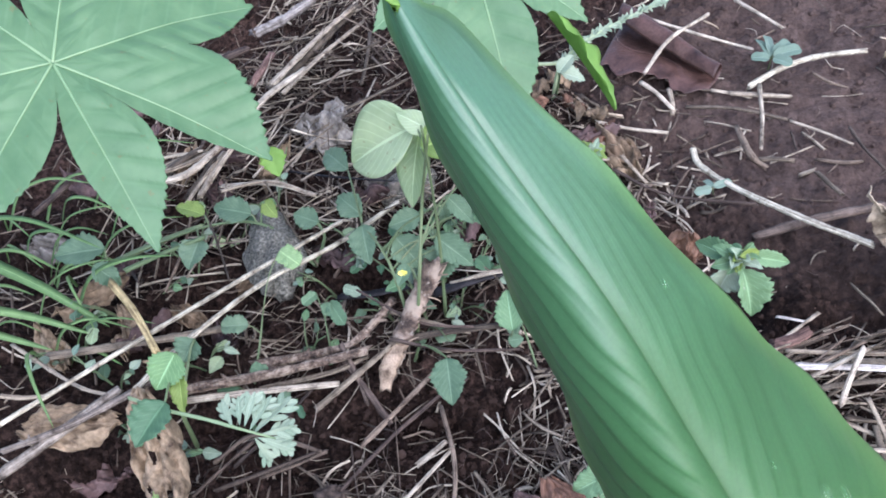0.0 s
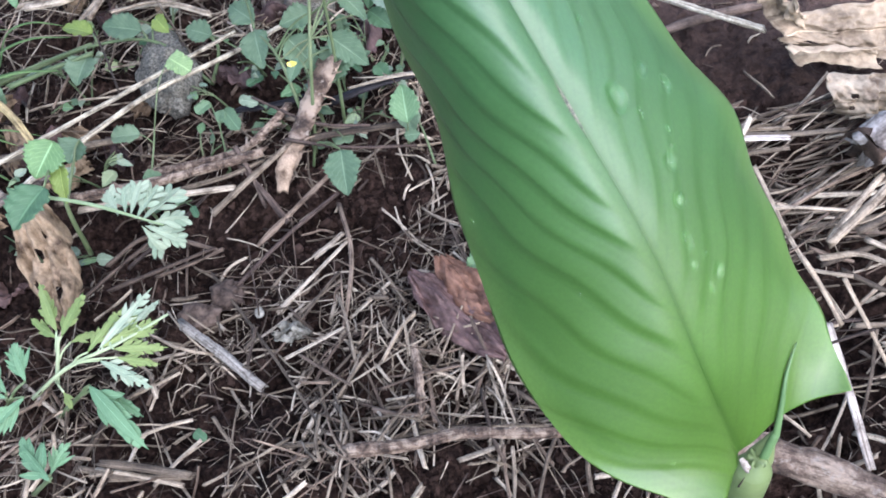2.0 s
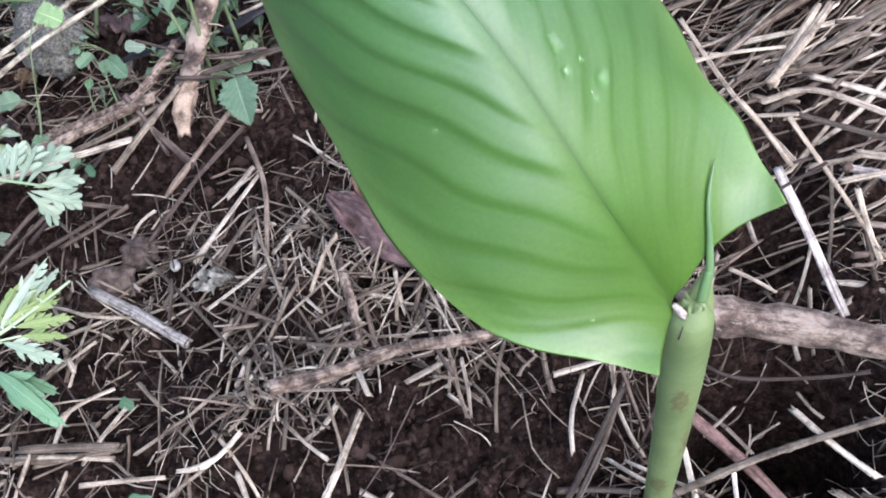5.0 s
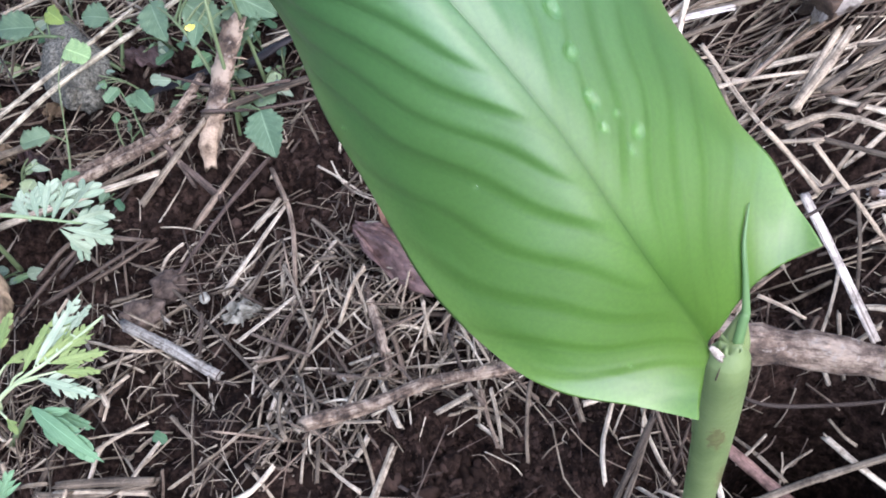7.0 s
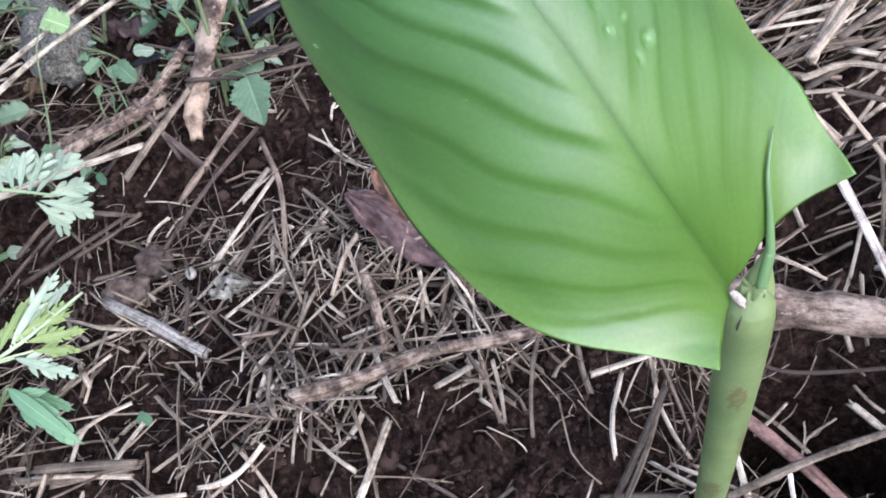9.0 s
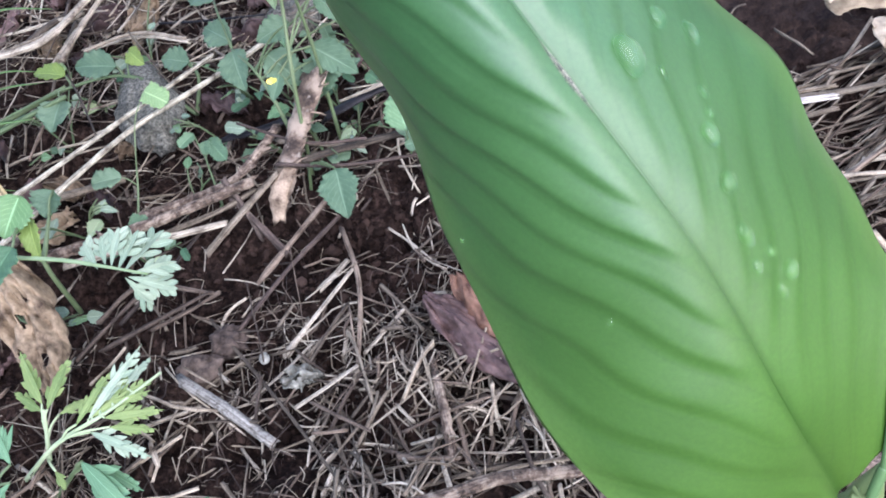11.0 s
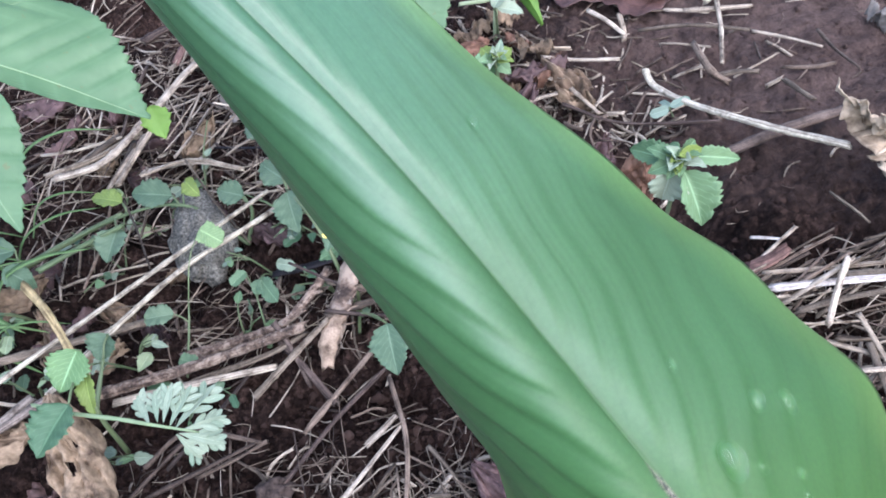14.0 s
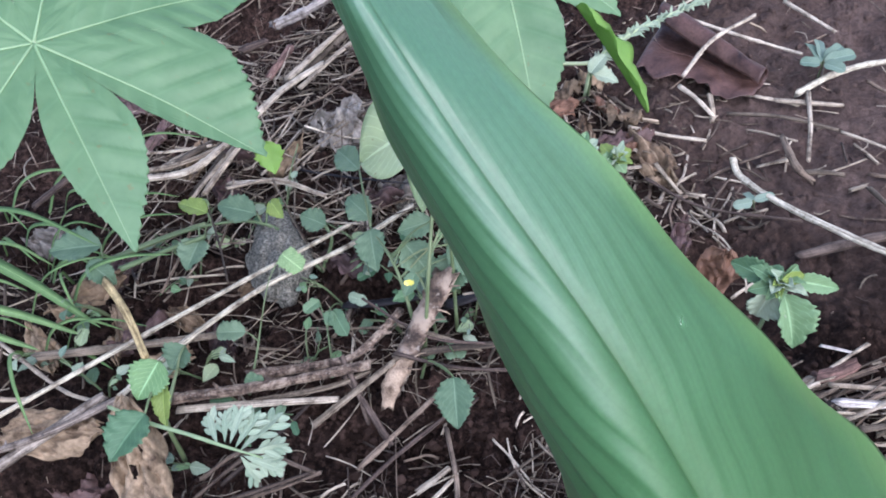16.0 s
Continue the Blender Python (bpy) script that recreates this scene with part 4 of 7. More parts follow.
def blade_surface(across, along):
    """Places on the blade for across -1..1 (left edge to right edge) and along 0..1 (base to tip), both arrays, with the normals."""
    dense = 400
    rails = [curve_points(c, dense) for c in (LEFT_EDGE, MIDRIB, RIGHT_EDGE)]

    def rail(k, v):
        x = np.linspace(0, 1, dense)
        place = np.stack([np.interp(v, x, rails[k][:, j]) for j in range(3)], -1)
        if k == 2:
            # blunt shoulder below the tip
            place = place + np.exp(-(((v - 0.945) / 0.030) ** 2))[..., None] * np.array(SHOULDER)
        return place

    def flat(u, v):
        lo, m, hi = rail(0, v), rail(1, v), rail(2, v)
        side = np.where((u < 0)[..., None], lo, hi)
        folded = m + np.abs(u)[..., None] * (side - m)
        arched = m + u[..., None] * (hi - lo) / 2 + (u * u)[..., None] * ((hi + lo) / 2 - m)
        w = (0.30 + 0.60 * np.clip(v / 0.45, 0, 1))[..., None]
        return folded * (1 - w) + arched * w

    def bent(u, v):
        p = flat(u, v)
        e = 1e-3
        du = flat(np.clip(u + e, -1, 1), v) - flat(np.clip(u - e, -1, 1), v)
        dv = flat(u, np.clip(v + e, 0, 1)) - flat(u, np.clip(v - e, 0, 1))
        nrm = np.cross(du, dv)
        nrm /= np.linalg.norm(nrm, axis=-1)[..., None] + 1e-12
        a = np.abs(u)
        phase = (v - a * np.where(u < 0, 0.20, 0.33)) / (1 + 0.33 * a)
        taper = np.clip((1 - v) * 3, 0, 1) * np.clip(a * 6, 0, 1) * np.clip((1.02 - a) * 8, 0, 1)
        phase = phase + 0.006 * np.sin(v * 23 + 4 * u) + 0.004 * np.sin(v * 57 - 3 * u)
        calm = 1 - 0.5 * np.clip((v - 0.40) / 0.30, 0, 1)
        pleat = calm * np.clip(v / 0.22, 0.45, 1) * (np.where(u > 0, 1 - 0.6 * np.clip((a - 0.4) * 3, 0, 1) * np.clip((0.3 - v) * 5, 0, 1), 1) * np.where(u < 0, 0.00029, 0.00013) * (np.sin(phase * 118) + 0.36 * np.sin(phase * 236) + 0.12 * np.sin(phase * 354)) + 0.00007 * np.sin(phase * 71 + 0.6))
        bulge = np.where(u < 0, (0.0026 + 0.0008 * np.clip((v - 0.2) * 4, 0, 1) + 0.0024 * np.clip((v - 0.38) * 6, 0, 1)) * np.sin(np.pi * np.minimum(a, 1) ** 0.75), -0.0010 * np.sin(np.pi * np.minimum(a, 1))) * np.clip((1 - v) * 3, 0, 1) * np.clip(v * 5, 0, 1)
        # the first pleat left of the midrib stands high
        crest = 0.0007 * np.exp(-(((a - 0.10 - 0.35 * np.clip(v - 0.3, 0, 1)) / 0.11) ** 2)) * np.clip(a * 12, 0, 1) * np.clip((v - 0.15) * 5, 0, 1) * np.clip((0.85 - v) * 4, 0, 1) * (u < 0)
        groove = -0.0019 * np.exp(-((a / 0.085) ** 2)) * np.clip((0.97 - v) * 2.5, 0, 1)
        rim = 0.0012 * np.sin(v * 43 + 2 * u) * np.clip((a - 0.75) * 4, 0, 1)
        return p + nrm * (pleat * taper + bulge + crest + groove + rim)[..., None]

    e = 2e-3
    p = bent(across, along)
    nrm = np.cross(bent(across + e, along) - bent(across - e, along), bent(across, along + e) - bent(across, along - e))
    nrm /= np.linalg.norm(nrm, axis=-1)[..., None] + 1e-12
    return p, nrm


def build_leaf_plant():
    plant = thing("broad_leaf_plant", "young broad-leaved plant with one bright green pleated leaf", "plant")
    nu, nv = 121, 341
    u, v = np.meshgrid(np.linspace(-1, 1, nu), np.linspace(0, 1, nv))
    # concave base edge between the midrib and the far lobe
    v = v + 0.022 * np.sin(np.pi * np.clip(u, 0, 1)) * np.clip(1 - v / 0.15, 0, 1)
    p, nrm = blade_surface(u, v)
    thick = 0.0005 * np.clip((1.001 - np.abs(u)) * 20, 0, 1)
    top = p.reshape(-1, 3)
    low = (p - nrm * thick[..., None] - nrm * 0.00008).reshape(-1, 3)
    uv = np.stack([u.ravel() * 0.5 + 0.5, v.ravel()], -1)
    f = grid_faces(nv, nu)
    k = nu * nv
    under = [tuple(i + k for i in fc[::-1]) for fc in f]
    rim = []
    border = [i for i in range(nu)] + [r * nu + nu - 1 for r in range(1, nv)] + [(nv - 1) * nu + c for c in range(nu - 2, -1, -1)] + [r * nu for r in range(nv - 2, 0, -1)]
    for a, b in zip(border, border[1:] + border[:1]):
        rim.append((b, a, a + k, b + k))
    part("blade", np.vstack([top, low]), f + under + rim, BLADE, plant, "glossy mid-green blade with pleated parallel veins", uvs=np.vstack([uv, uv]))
    # drip tip that curls over
    tv, tf = tube([(-0.002, 0.179, 0.467), (-0.0045, 0.180, 0.4725), (-0.016, 0.190, 0.483), (-0.030, 0.199, 0.487)], [0.0030, 0.0030, 0.0025, 0.0006], 12, 0.3, 0.0, 3, 22)
    part("leaf_tip", tv, tf, GREEN["castorback"], plant, "yellow-green curled drip tip")
    # stem of rolled leaf sheaths
    sv, sf = tube([(0.1485, 0.019, -0.095), (0.1495, 0.021, 0.0), (0.151, 0.023, 0.07), (0.1535, 0.027, 0.125), (0.1545, 0.0290, 0.150), (0.1555, 0.0305, 0.161), (0.1560, 0.0315, 0.1680)], [0.0076, 0.0071, 0.0079, 0.0087, 0.0087, 0.0080, 0.0040], 28, 0.92, 0.003, 11, 60)
    part("stem", sv, sf, SHEATH, plant, "pale green sheathed stem with brown marks")
    # inner sheath that rises behind the outer one
    iv, jf = tube([(0.1535, 0.0290, 0.100), (0.1565, 0.0320, 0.140), (0.1600, 0.0345, 0.162), (0.1625, 0.0370, 0.180)], [0.0078, 0.0076, 0.0056, 0.0006], 22, 0.9, 0.003, 13, 36)
    part("inner_sheath", iv, jf, SHEATH, plant, "paler inner leaf sheath")
    for line, r in (([(0.1630, 0.0255, 0.153), (0.1620, 0.0265, 0.160), (0.1595, 0.0280, 0.166)], 0.0003), ([(0.1480, 0.0250, 0.158), (0.1500, 0.0265, 0.164)], 0.0003)):
        rv, rf = tube(line, [r, r, r * 0.4], 6, 1, 0.08, 4, 10)
        part("sheath_edge", rv, rf, DRY["darktwig"], plant, "thin dried brown sheath edge")
    # dark strip standing in for shade inside the sheath, running straight up from it
    q, qn = blade_surface(np.array([0.30, 0.34, 0.44, 0.55, 0.70]), np.array([0.0, 0.006, 0.040, 0.083, 0.118]))
    line = np.vstack([[(0.1575, 0.0300, 0.162)], q + qn * 0.0012])
    kv, kf = tube(line, [0.0021, 0.0020, 0.0016, 0.0012, 0.0008, 0.0003], 8, 0.8, 0.0, 6, 30)
    part("rolled_margin", kv, kf, SHEATH_SHADE, plant, "dark green strip painted for shade inside the sheath")
    wv, wf = tube([(0.1505, 0.0275, 0.1690), (0.1490, 0.0290, 0.1720), (0.1472, 0.0300, 0.1755)], [0.0015, 0.0018, 0.0008], 9, 0.6, 0.08, 10, 8)
    part("dry_flake", wv, wf, DRY["white"], plant, "small white dried flake at the leaf base")


def water_drop(across, along, r, stretch=1.0):
    q, n = blade_surface(np.array([across]), np.array([along]))
    q2, _ = blade_surface(np.array([across]), np.array([along + 0.01]))
    zax = Vector(n[0])
    xax = Vector(q2[0] - q[0]).normalized()
    yax = zax.cross(xax).normalized()
    xax = yax.cross(zax)
    rings, seg = 8, 18
    vs = [(0, 0, r * 0.62)]
    for i in range(1, rings + 1):
        a = i / rings * math.pi * 0.62
        for j in range(seg):
            b = 2 * math.pi * j / seg
            wob = 1 + 0.06 * math.sin(2 * b + along * 90) + 0.04 * math.sin(3 * b + across * 50)
            vs.append((math.sin(a) * math.cos(b) * r * wob * stretch, math.sin(a) * math.sin(b) * r * wob, math.cos(a) * r * 0.62))
    fs = [(0, 1 + j, 1 + (j + 1) % seg) for j in range(seg)]
    for i in range(rings - 1):
        for j in range(seg):
            a, b = 1 + i * seg + j, 1 + i * seg + (j + 1) % seg
            fs.append((a, a + seg, b + seg, b))
    vs.append((0, 0, math.cos(math.pi * 0.62) * r * 0.62))
    last = len(vs) - 1
    fs += [(last, 1 + (rings - 1) * seg + (j + 1) % seg, 1 + (rings - 1) * seg + j) for j in range(seg)]
    ob = part("water_drop", vs, fs, WATER)
    m = Matrix((xax, yax, zax)).transposed().to_4x4()
    m.translation = Vector(q[0]) + zax * (r * 0.14)
    ob.matrix_world = m
    ob.visible_shadow = False
    tagged(ob, "clear round water drop resting on the green leaf", "water drop", "water drops on the leaf")


build_leaf_plant()
for across, along, r, stretch in ((0.52, 0.472, 0.0030, 1.1), (0.27, 0.441, 0.0042, 1.3), (0.62, 0.458, 0.0026, 1.5), (0.36, 0.371, 0.0028, 1.2), (0.29, 0.331, 0.0028, 1.1), (0.22, 0.288, 0.0024, 1.6),
                                  (0.34, 0.247, 0.0026, 1.1), (0.46, 0.405, 0.0014, 1.5), (0.42, 0.388, 0.0014, 1.2), (0.35, 0.425, 0.0013, 1.6), (0.19, 0.262, 0.0016, 1.5), (0.29, 0.268, 0.0015, 1.2),
                                  (0.35, 0.522, 0.0014, 1.4), (0.25, 0.235, 0.0014, 1.8), (0.57, 0.742, 0.0014, 1.2), (-0.88, 0.352, 0.0011, 1.0), (-0.62, 0.075, 0.0010, 1.0), (-0.45, 0.27, 0.0010, 1.0)):
    water_drop(across, along, r, stretch)

# ---- weeds and other plants ----
OUTLINES = {
    "ovate": lambda s: np.sin(np.pi * s**0.72) ** 0.8,
    "lance": lambda s: np.sin(np.pi * s**0.8) ** 0.9 * (1 - 0.25 * s),
    "round": lambda s: np.clip(1 - (2 * s - 1) ** 2, 0, 1) ** 0.5 * (0.9 + 0.12 * np.sin(s * 9)),
    "blunt": lambda s: np.sin(np.pi * s**1.25) ** 0.65,
    "lobed": lambda s: np.sin(np.pi * s**0.75) ** 0.7 * (0.62 + 0.38 * np.abs(np.sin(s * 3.2 * np.pi)) ** 0.6),
}
leaf_count = 0


def leaf_blade(name, base, tip, width, kind, parent, outline="ovate", teeth=9, droop=0.12, fold=0.18, face=(0.0, -0.45, 0.9)):
    """A small leaf from its base to its tip, turned towards face."""
    global leaf_count
    leaf_count += 1
    g = np.random.default_rng(1000 + leaf_count)
    b, e = np.array(base, float), np.array(tip, float)
    ax = e - b
    length = np.linalg.norm(ax)
    ax /= length
    nr = np.array(face, float) + 0.18 * g.normal(size=3)
    nr -= ax * (nr @ ax)
    nr /= np.linalg.norm(nr)
    sd = np.cross(ax, nr)
    ns, nc = 31, 11
    s = np.linspace(0, 1, ns)
    half = OUTLINES[outline](s) * width / 2
    if teeth:
        half = half * (1 + 0.24 * (0.5 - ((s * teeth) % 1.0)) * (half > width * 0.08)) * (1 + 0.10 * value_noise(s * 5, s * 0 + leaf_count, 2))
    half[0], half[-1] = width * 0.015, width * 0.01
    c = np.linspace(-1, 1, nc)
    side = c[None] * half[:, None]
    lift = fold * np.abs(side) - droop * length * (s**2)[:, None] + droop * length * s[:, None] * 0.9
    lift = lift + 0.035 * width * np.sin(s * teeth * 3.1 + leaf_count)[:, None] * np.abs(c)[None] ** 2
    if teeth:
        lift = lift + 0.045 * width * np.abs(np.sin((s[:, None] - 0.3 * np.abs(c)[None]) * teeth * 2.2)) * np.abs(c)[None] ** 0.7
    lift = lift - 0.012 * width * np.exp(-((c / 0.1) ** 2))[None]
    p = b + (s * length)[:, None, None] * ax + side[..., None] * sd + lift[..., None] * nr
    uv = np.stack([np.broadcast_to(c * 0.5 + 0.5, (ns, nc)), np.broadcast_to(s[:, None], (ns, nc))], -1).reshape(-1, 2)
    top = p.reshape(-1, 3)
    low = top - nr * 0.0003
    f = grid_faces(ns, nc)
    k = ns * nc
    border = list(range(nc)) + [r * nc + nc - 1 for r in range(1, ns)] + [(ns - 1) * nc + q for q in range(nc - 2, -1, -1)] + [r * nc for r in range(ns - 2, 0, -1)]
    rim = [(j, i, i + k, j + k) for i, j in zip(border, border[1:] + border[:1])]
    ob = part(name, np.vstack([top, low]), f + [tuple(i + k for i in q[::-1]) for q in f] + rim, GREEN[kind], parent, uvs=np.vstack([uv, uv]))
    return ob


def on_ground(x, y, dz=0.0):
    return (x, y, float(ground_height(x, y)) + dz)


def cut_leaf(base, tip, width, kind, parent):
    """A narrow leaf with side lobes that point forward."""
    g = np.random.default_rng(leaf_count + 400)
    a, e = np.array(base, float), np.array(tip, float)
    d = e - a
    reach = np.linalg.norm(d)
    d /= reach
    side = np.cross(d, (0, -0.5, 0.87))
    narrow = min(width, reach * 0.22) * 0.8
    leaf_blade("leaf", a, e, narrow, kind, parent, "lance", 0, 0.15, 0.25)
    for w in (0.18, 0.34, 0.5, 0.65, 0.79):
        for h in (-1, 1):
            b = a + d * reach * (w + 0.04 * h)
            f = d + h * g.uniform(0.5, 0.8) * side + g.normal(size=3) * 0.10
            f /= np.linalg.norm(f)
            leaf_blade("leaf_lobe", b, b + f * max(width * 0.9, reach * 0.3) * (1.15 - w) * g.uniform(0.8, 1.2), narrow * 0.8, kind, parent, "lance", 0, 0.1, 0.2)


def weed(name, label, category, stems, leaves, stem_r=0.0012, stem_mat=None, outline="ovate", teeth=9, petiole=True, group="", cut=False, fold=0.34):
    """A small plant: stems as lists of places, leaves as (base, tip, width, kind[, outline])."""
    ob = thing(name, label, category, group)
    allp = []
    for i, st in enumerate(stems):
        v, f = tube(st, [stem_r * 1.25, stem_r, stem_r * 0.7], 7, 1, 0.03, len(leaves) + i, 18)
        part("stem", v, f, stem_mat or STEMGREEN, ob)
        allp.append(curve_points(st, 40))
    allp = np.vstack(allp) if allp else None
    for lf in leaves:
        base, tip, width, kind = lf[:4]
        if cut:
            cut_leaf(base, tip, width, kind, ob)
        else:
            leaf_blade("leaf", base, tip, width * {"palelf": 1.0, "nettle": 0.95}.get(kind, 1.0), kind, ob, lf[4] if len(lf) > 4 else outline, teeth, 0.2, fold)
        if petiole and allp is not None:
            b = np.array(base)
            dist = np.linalg.norm(allp - b, axis=1) + np.maximum(allp[:, 2] - b[2] + 0.008, 0) * 3
            a = allp[dist.argmin()]
            if 0.002 < np.linalg.norm(a - b) < 0.12:
                mid = (a + b) / 2 + np.array([0, 0, 0.15 * np.linalg.norm(a - b)])
                v, f = tube([a, mid, b], [stem_r * 0.7, stem_r * 0.6, stem_r * 0.55], 6, 1, 0.02, 5, 9)
                part("petiole", v, f, stem_mat or STEMGREEN, ob)
    return ob


def bud_cluster(ob, centre, count, size, kinds, seed):
    """Small crinkled young leaves crowded round a shoot tip."""
    g = np.random.default_rng(seed)
    c = np.array(centre, float)
    for k in range(count):
        d = np.array([g.normal(), g.normal() - 0.35, 0.5 + 0.5 * g.normal()])
        d /= np.linalg.norm(d)
        b = c + d * size * 0.15
        ln = size * g.uniform(0.5, 1.5)
        leaf_blade("bud_leaf", b, b + d * ln, ln * g.uniform(0.45, 0.7), kinds[k % len(kinds)], ob, "ovate", 7, 0.5, 0.5)


def polar_leaf(name, centre, normal, lobes, sinuses, parent, mat, cup=0.16, droop=0.10):
    """A palmate leaf: lobes as (degrees, length of the tip), sinuses as (degrees, radius), outline toothed, veins raised."""
    n = Vector(normal).normalized()
    ex = Vector((1, 0, -n.x / n.z)).normalized()
    ey = n.cross(ex)
    na, nr = 720, 48
    th = np.linspace(-np.pi, np.pi, na, endpoint=False)
    reach = max(l for _, l in lobes)
    marks = sorted([(radians(d), l, 1) for d, l in lobes] + [(radians(d), l, 0) for d, l in sinuses])
    marks = [(a - 2 * np.pi, l, k) for a, l, k in marks] + marks + [(a + 2 * np.pi, l, k) for a, l, k in marks]
    big = np.zeros(na)
    for (a0, l0, k0), (a1, l1, k1) in zip(marks, marks[1:]):
        inside = (th >= a0) & (th < a1)
        u = (th - a0) / (a1 - a0)
        u = u if k1 else 1 - u
        lo, hi = (l0, l1) if k1 else (l1, l0)
        big = np.where(inside, lo + (hi - lo) * (0.90 * np.clip(u, 0, 1) ** 0.58 + 0.10 * np.clip(u, 0, 1) ** 7), big)
    arc = np.cumsum(np.hypot(np.diff(big, append=big[0]), big * 2 * np.pi / na))
    tooth = ((arc / (reach * 0.042)) % 1.0) - 0.5
    sm = big * (1 + 0.030 * tooth * np.clip((big / reach - 0.3) * 4, 0, 1) * (1 + value_noise(arc * 60, arc * 0, 6)))
    d = np.stack([(th - radians(deg) + np.pi) % (2 * np.pi) - np.pi for deg, _ in lobes])
    near = np.abs(d).min(0)

    def relief(r, dd):
        along, off = r * np.cos(dd), r * np.sin(np.minimum(dd, 1.2))
        quilt = 0.0019 * np.abs(np.sin((along - 0.7 * off) / reach * 26)) * np.clip(off / 0.012, 0, 1) * np.clip((0.50 - dd) / 0.2, 0.12, 1)
        return cup * np.sqrt(off * off + 0.004**2) + quilt - droop * r * r / reach + 0.006 * np.sin(r / reach * 5 + dd * 3) * np.clip(r / reach - 0.3, 0, 1)

    q = np.linspace(0, 1, nr) ** 0.8
    R = q[:, None] * sm[None]
    x, y = R * np.cos(th), R * np.sin(th)
    dd = np.broadcast_to(near[None], R.shape)
    C = np.array(centre, float)
    EX, EY, EN = (np.array(v) for v in (ex, ey, n))
    P = C + x[..., None] * EX + y[..., None] * EY + relief(R, dd)[..., None] * EN
    top = P.reshape(-1, 3)
    f = grid_faces(nr, na, True)
    k = nr * na
    low = top - EN * 0.0005
    rim = [((nr - 1) * na + j, (nr - 1) * na + (j + 1) % na, (nr - 1) * na + (j + 1) % na + k, (nr - 1) * na + j + k) for j in range(na)]
    uv = np.stack([0.5 + R * np.sin(np.minimum(dd, 1.2)) / reach, R * np.cos(dd) / reach], -1).reshape(-1, 2)
    blade = part(name, np.vstack([top, low]), f + [tuple(i + k for i in a[::-1]) for a in f] + rim, mat, parent, "seven-lobed toothed green blade", uvs=np.vstack([uv, uv]))
    for deg, length in lobes:
        a = radians(deg)
        line = []
        for t in np.linspace(0.01, 0.95, 11):
            r = length * t
            line.append(C + r * math.cos(a) * EX + r * math.sin(a) * EY + (float(relief(np.array(r), np.array(0.0))) + 0.0002) * EN)
        v, fc = tube(line, [0.0011, 0.0007, 0.0005, 0.0002], 6, 0.5, 0, 1, 26)
        part("vein", v, fc, GREEN["castorvein"], blade, "pale raised leaf vein")
    return blade


def build_castor_plants():
    ob = thing("castor_plant", "castor bean seedling with large palmate green leaves", "plant")
    stem = [on_ground(-0.56, 0.84, -0.01), (-0.555, 0.83, 0.06), (-0.545, 0.81, 0.13), (-0.53, 0.79, 0.165)]
    v, f = tube(stem, [0.006, 0.005, 0.004], 10, 1, 0.02, 2, 30)
    part("stem", v, f, PALESTEM, ob)
    c1 = (-0.236, 0.479, 0.276)
    polar_leaf("leaf_blade", c1, (0.25, -0.30, 0.92), [(-58, 0.147), (-19.5, 0.152), (33, 0.147), (94, 0.150), (145, 0.115), (-157, 0.125), (-106, 0.138)],
               [(-76, 0.026), (-29.5, 0.049), (18, 0.086), (74, 0.068), (122, 0.030), (165, 0.035), (-130, 0.055)], ob, GREEN["castor"])
    v, f = tube([c1, (-0.245, 0.505, 0.255), (-0.29, 0.63, 0.215), (-0.348, 0.674, 0.200), (-0.44, 0.70, 0.19), (-0.53, 0.79, 0.165)], [0.002, 0.0026, 0.003], 8, 1, 0.01, 3, 36)
    part("petiole", v, f, PALESTEM, ob)
    c2 = (0.053, 0.645, 0.233)
    polar_leaf("leaf_blade", c2, (0.10, -0.38, 0.90), [(-81, 0.168), (-137, 0.112), (-38, 0.118), (8, 0.13), (55, 0.13), (110, 0.11), (170, 0.10)],
               [(-119, 0.066), (-58, 0.066), (-15, 0.05), (30, 0.05), (80, 0.045), (140, 0.04), (-163, 0.04)], ob, GREEN["castor"], cup=0.30)
    v, f = tube([c2, (0.0, 0.695, 0.195), (-0.093, 0.739, 0.163), (-0.195, 0.762, 0.160), (-0.397, 0.806, 0.160), (-0.545, 0.81, 0.13)], [0.002, 0.0030, 0.0036], 8, 1, 0.01, 4, 40)
    part("petiole", v, f, PALESTEM, ob)
    # folded lobe that shows its lighter underside
    leaf_blade("folded_lobe", (0.107, 0.575, 0.204), (0.147, 0.500, 0.160), 0.052, "castorback", ob, "lance", 5, 0.05, 0.35, (0.75, -0.6, 0.2))
    leaf_blade("folded_tip", (-0.112, 0.461, 0.199), (-0.108, 0.447, 0.182), 0.020, "castorback", ob, "lance", 5, 0.0, 0.1, (0.3, -0.8, 0.5))


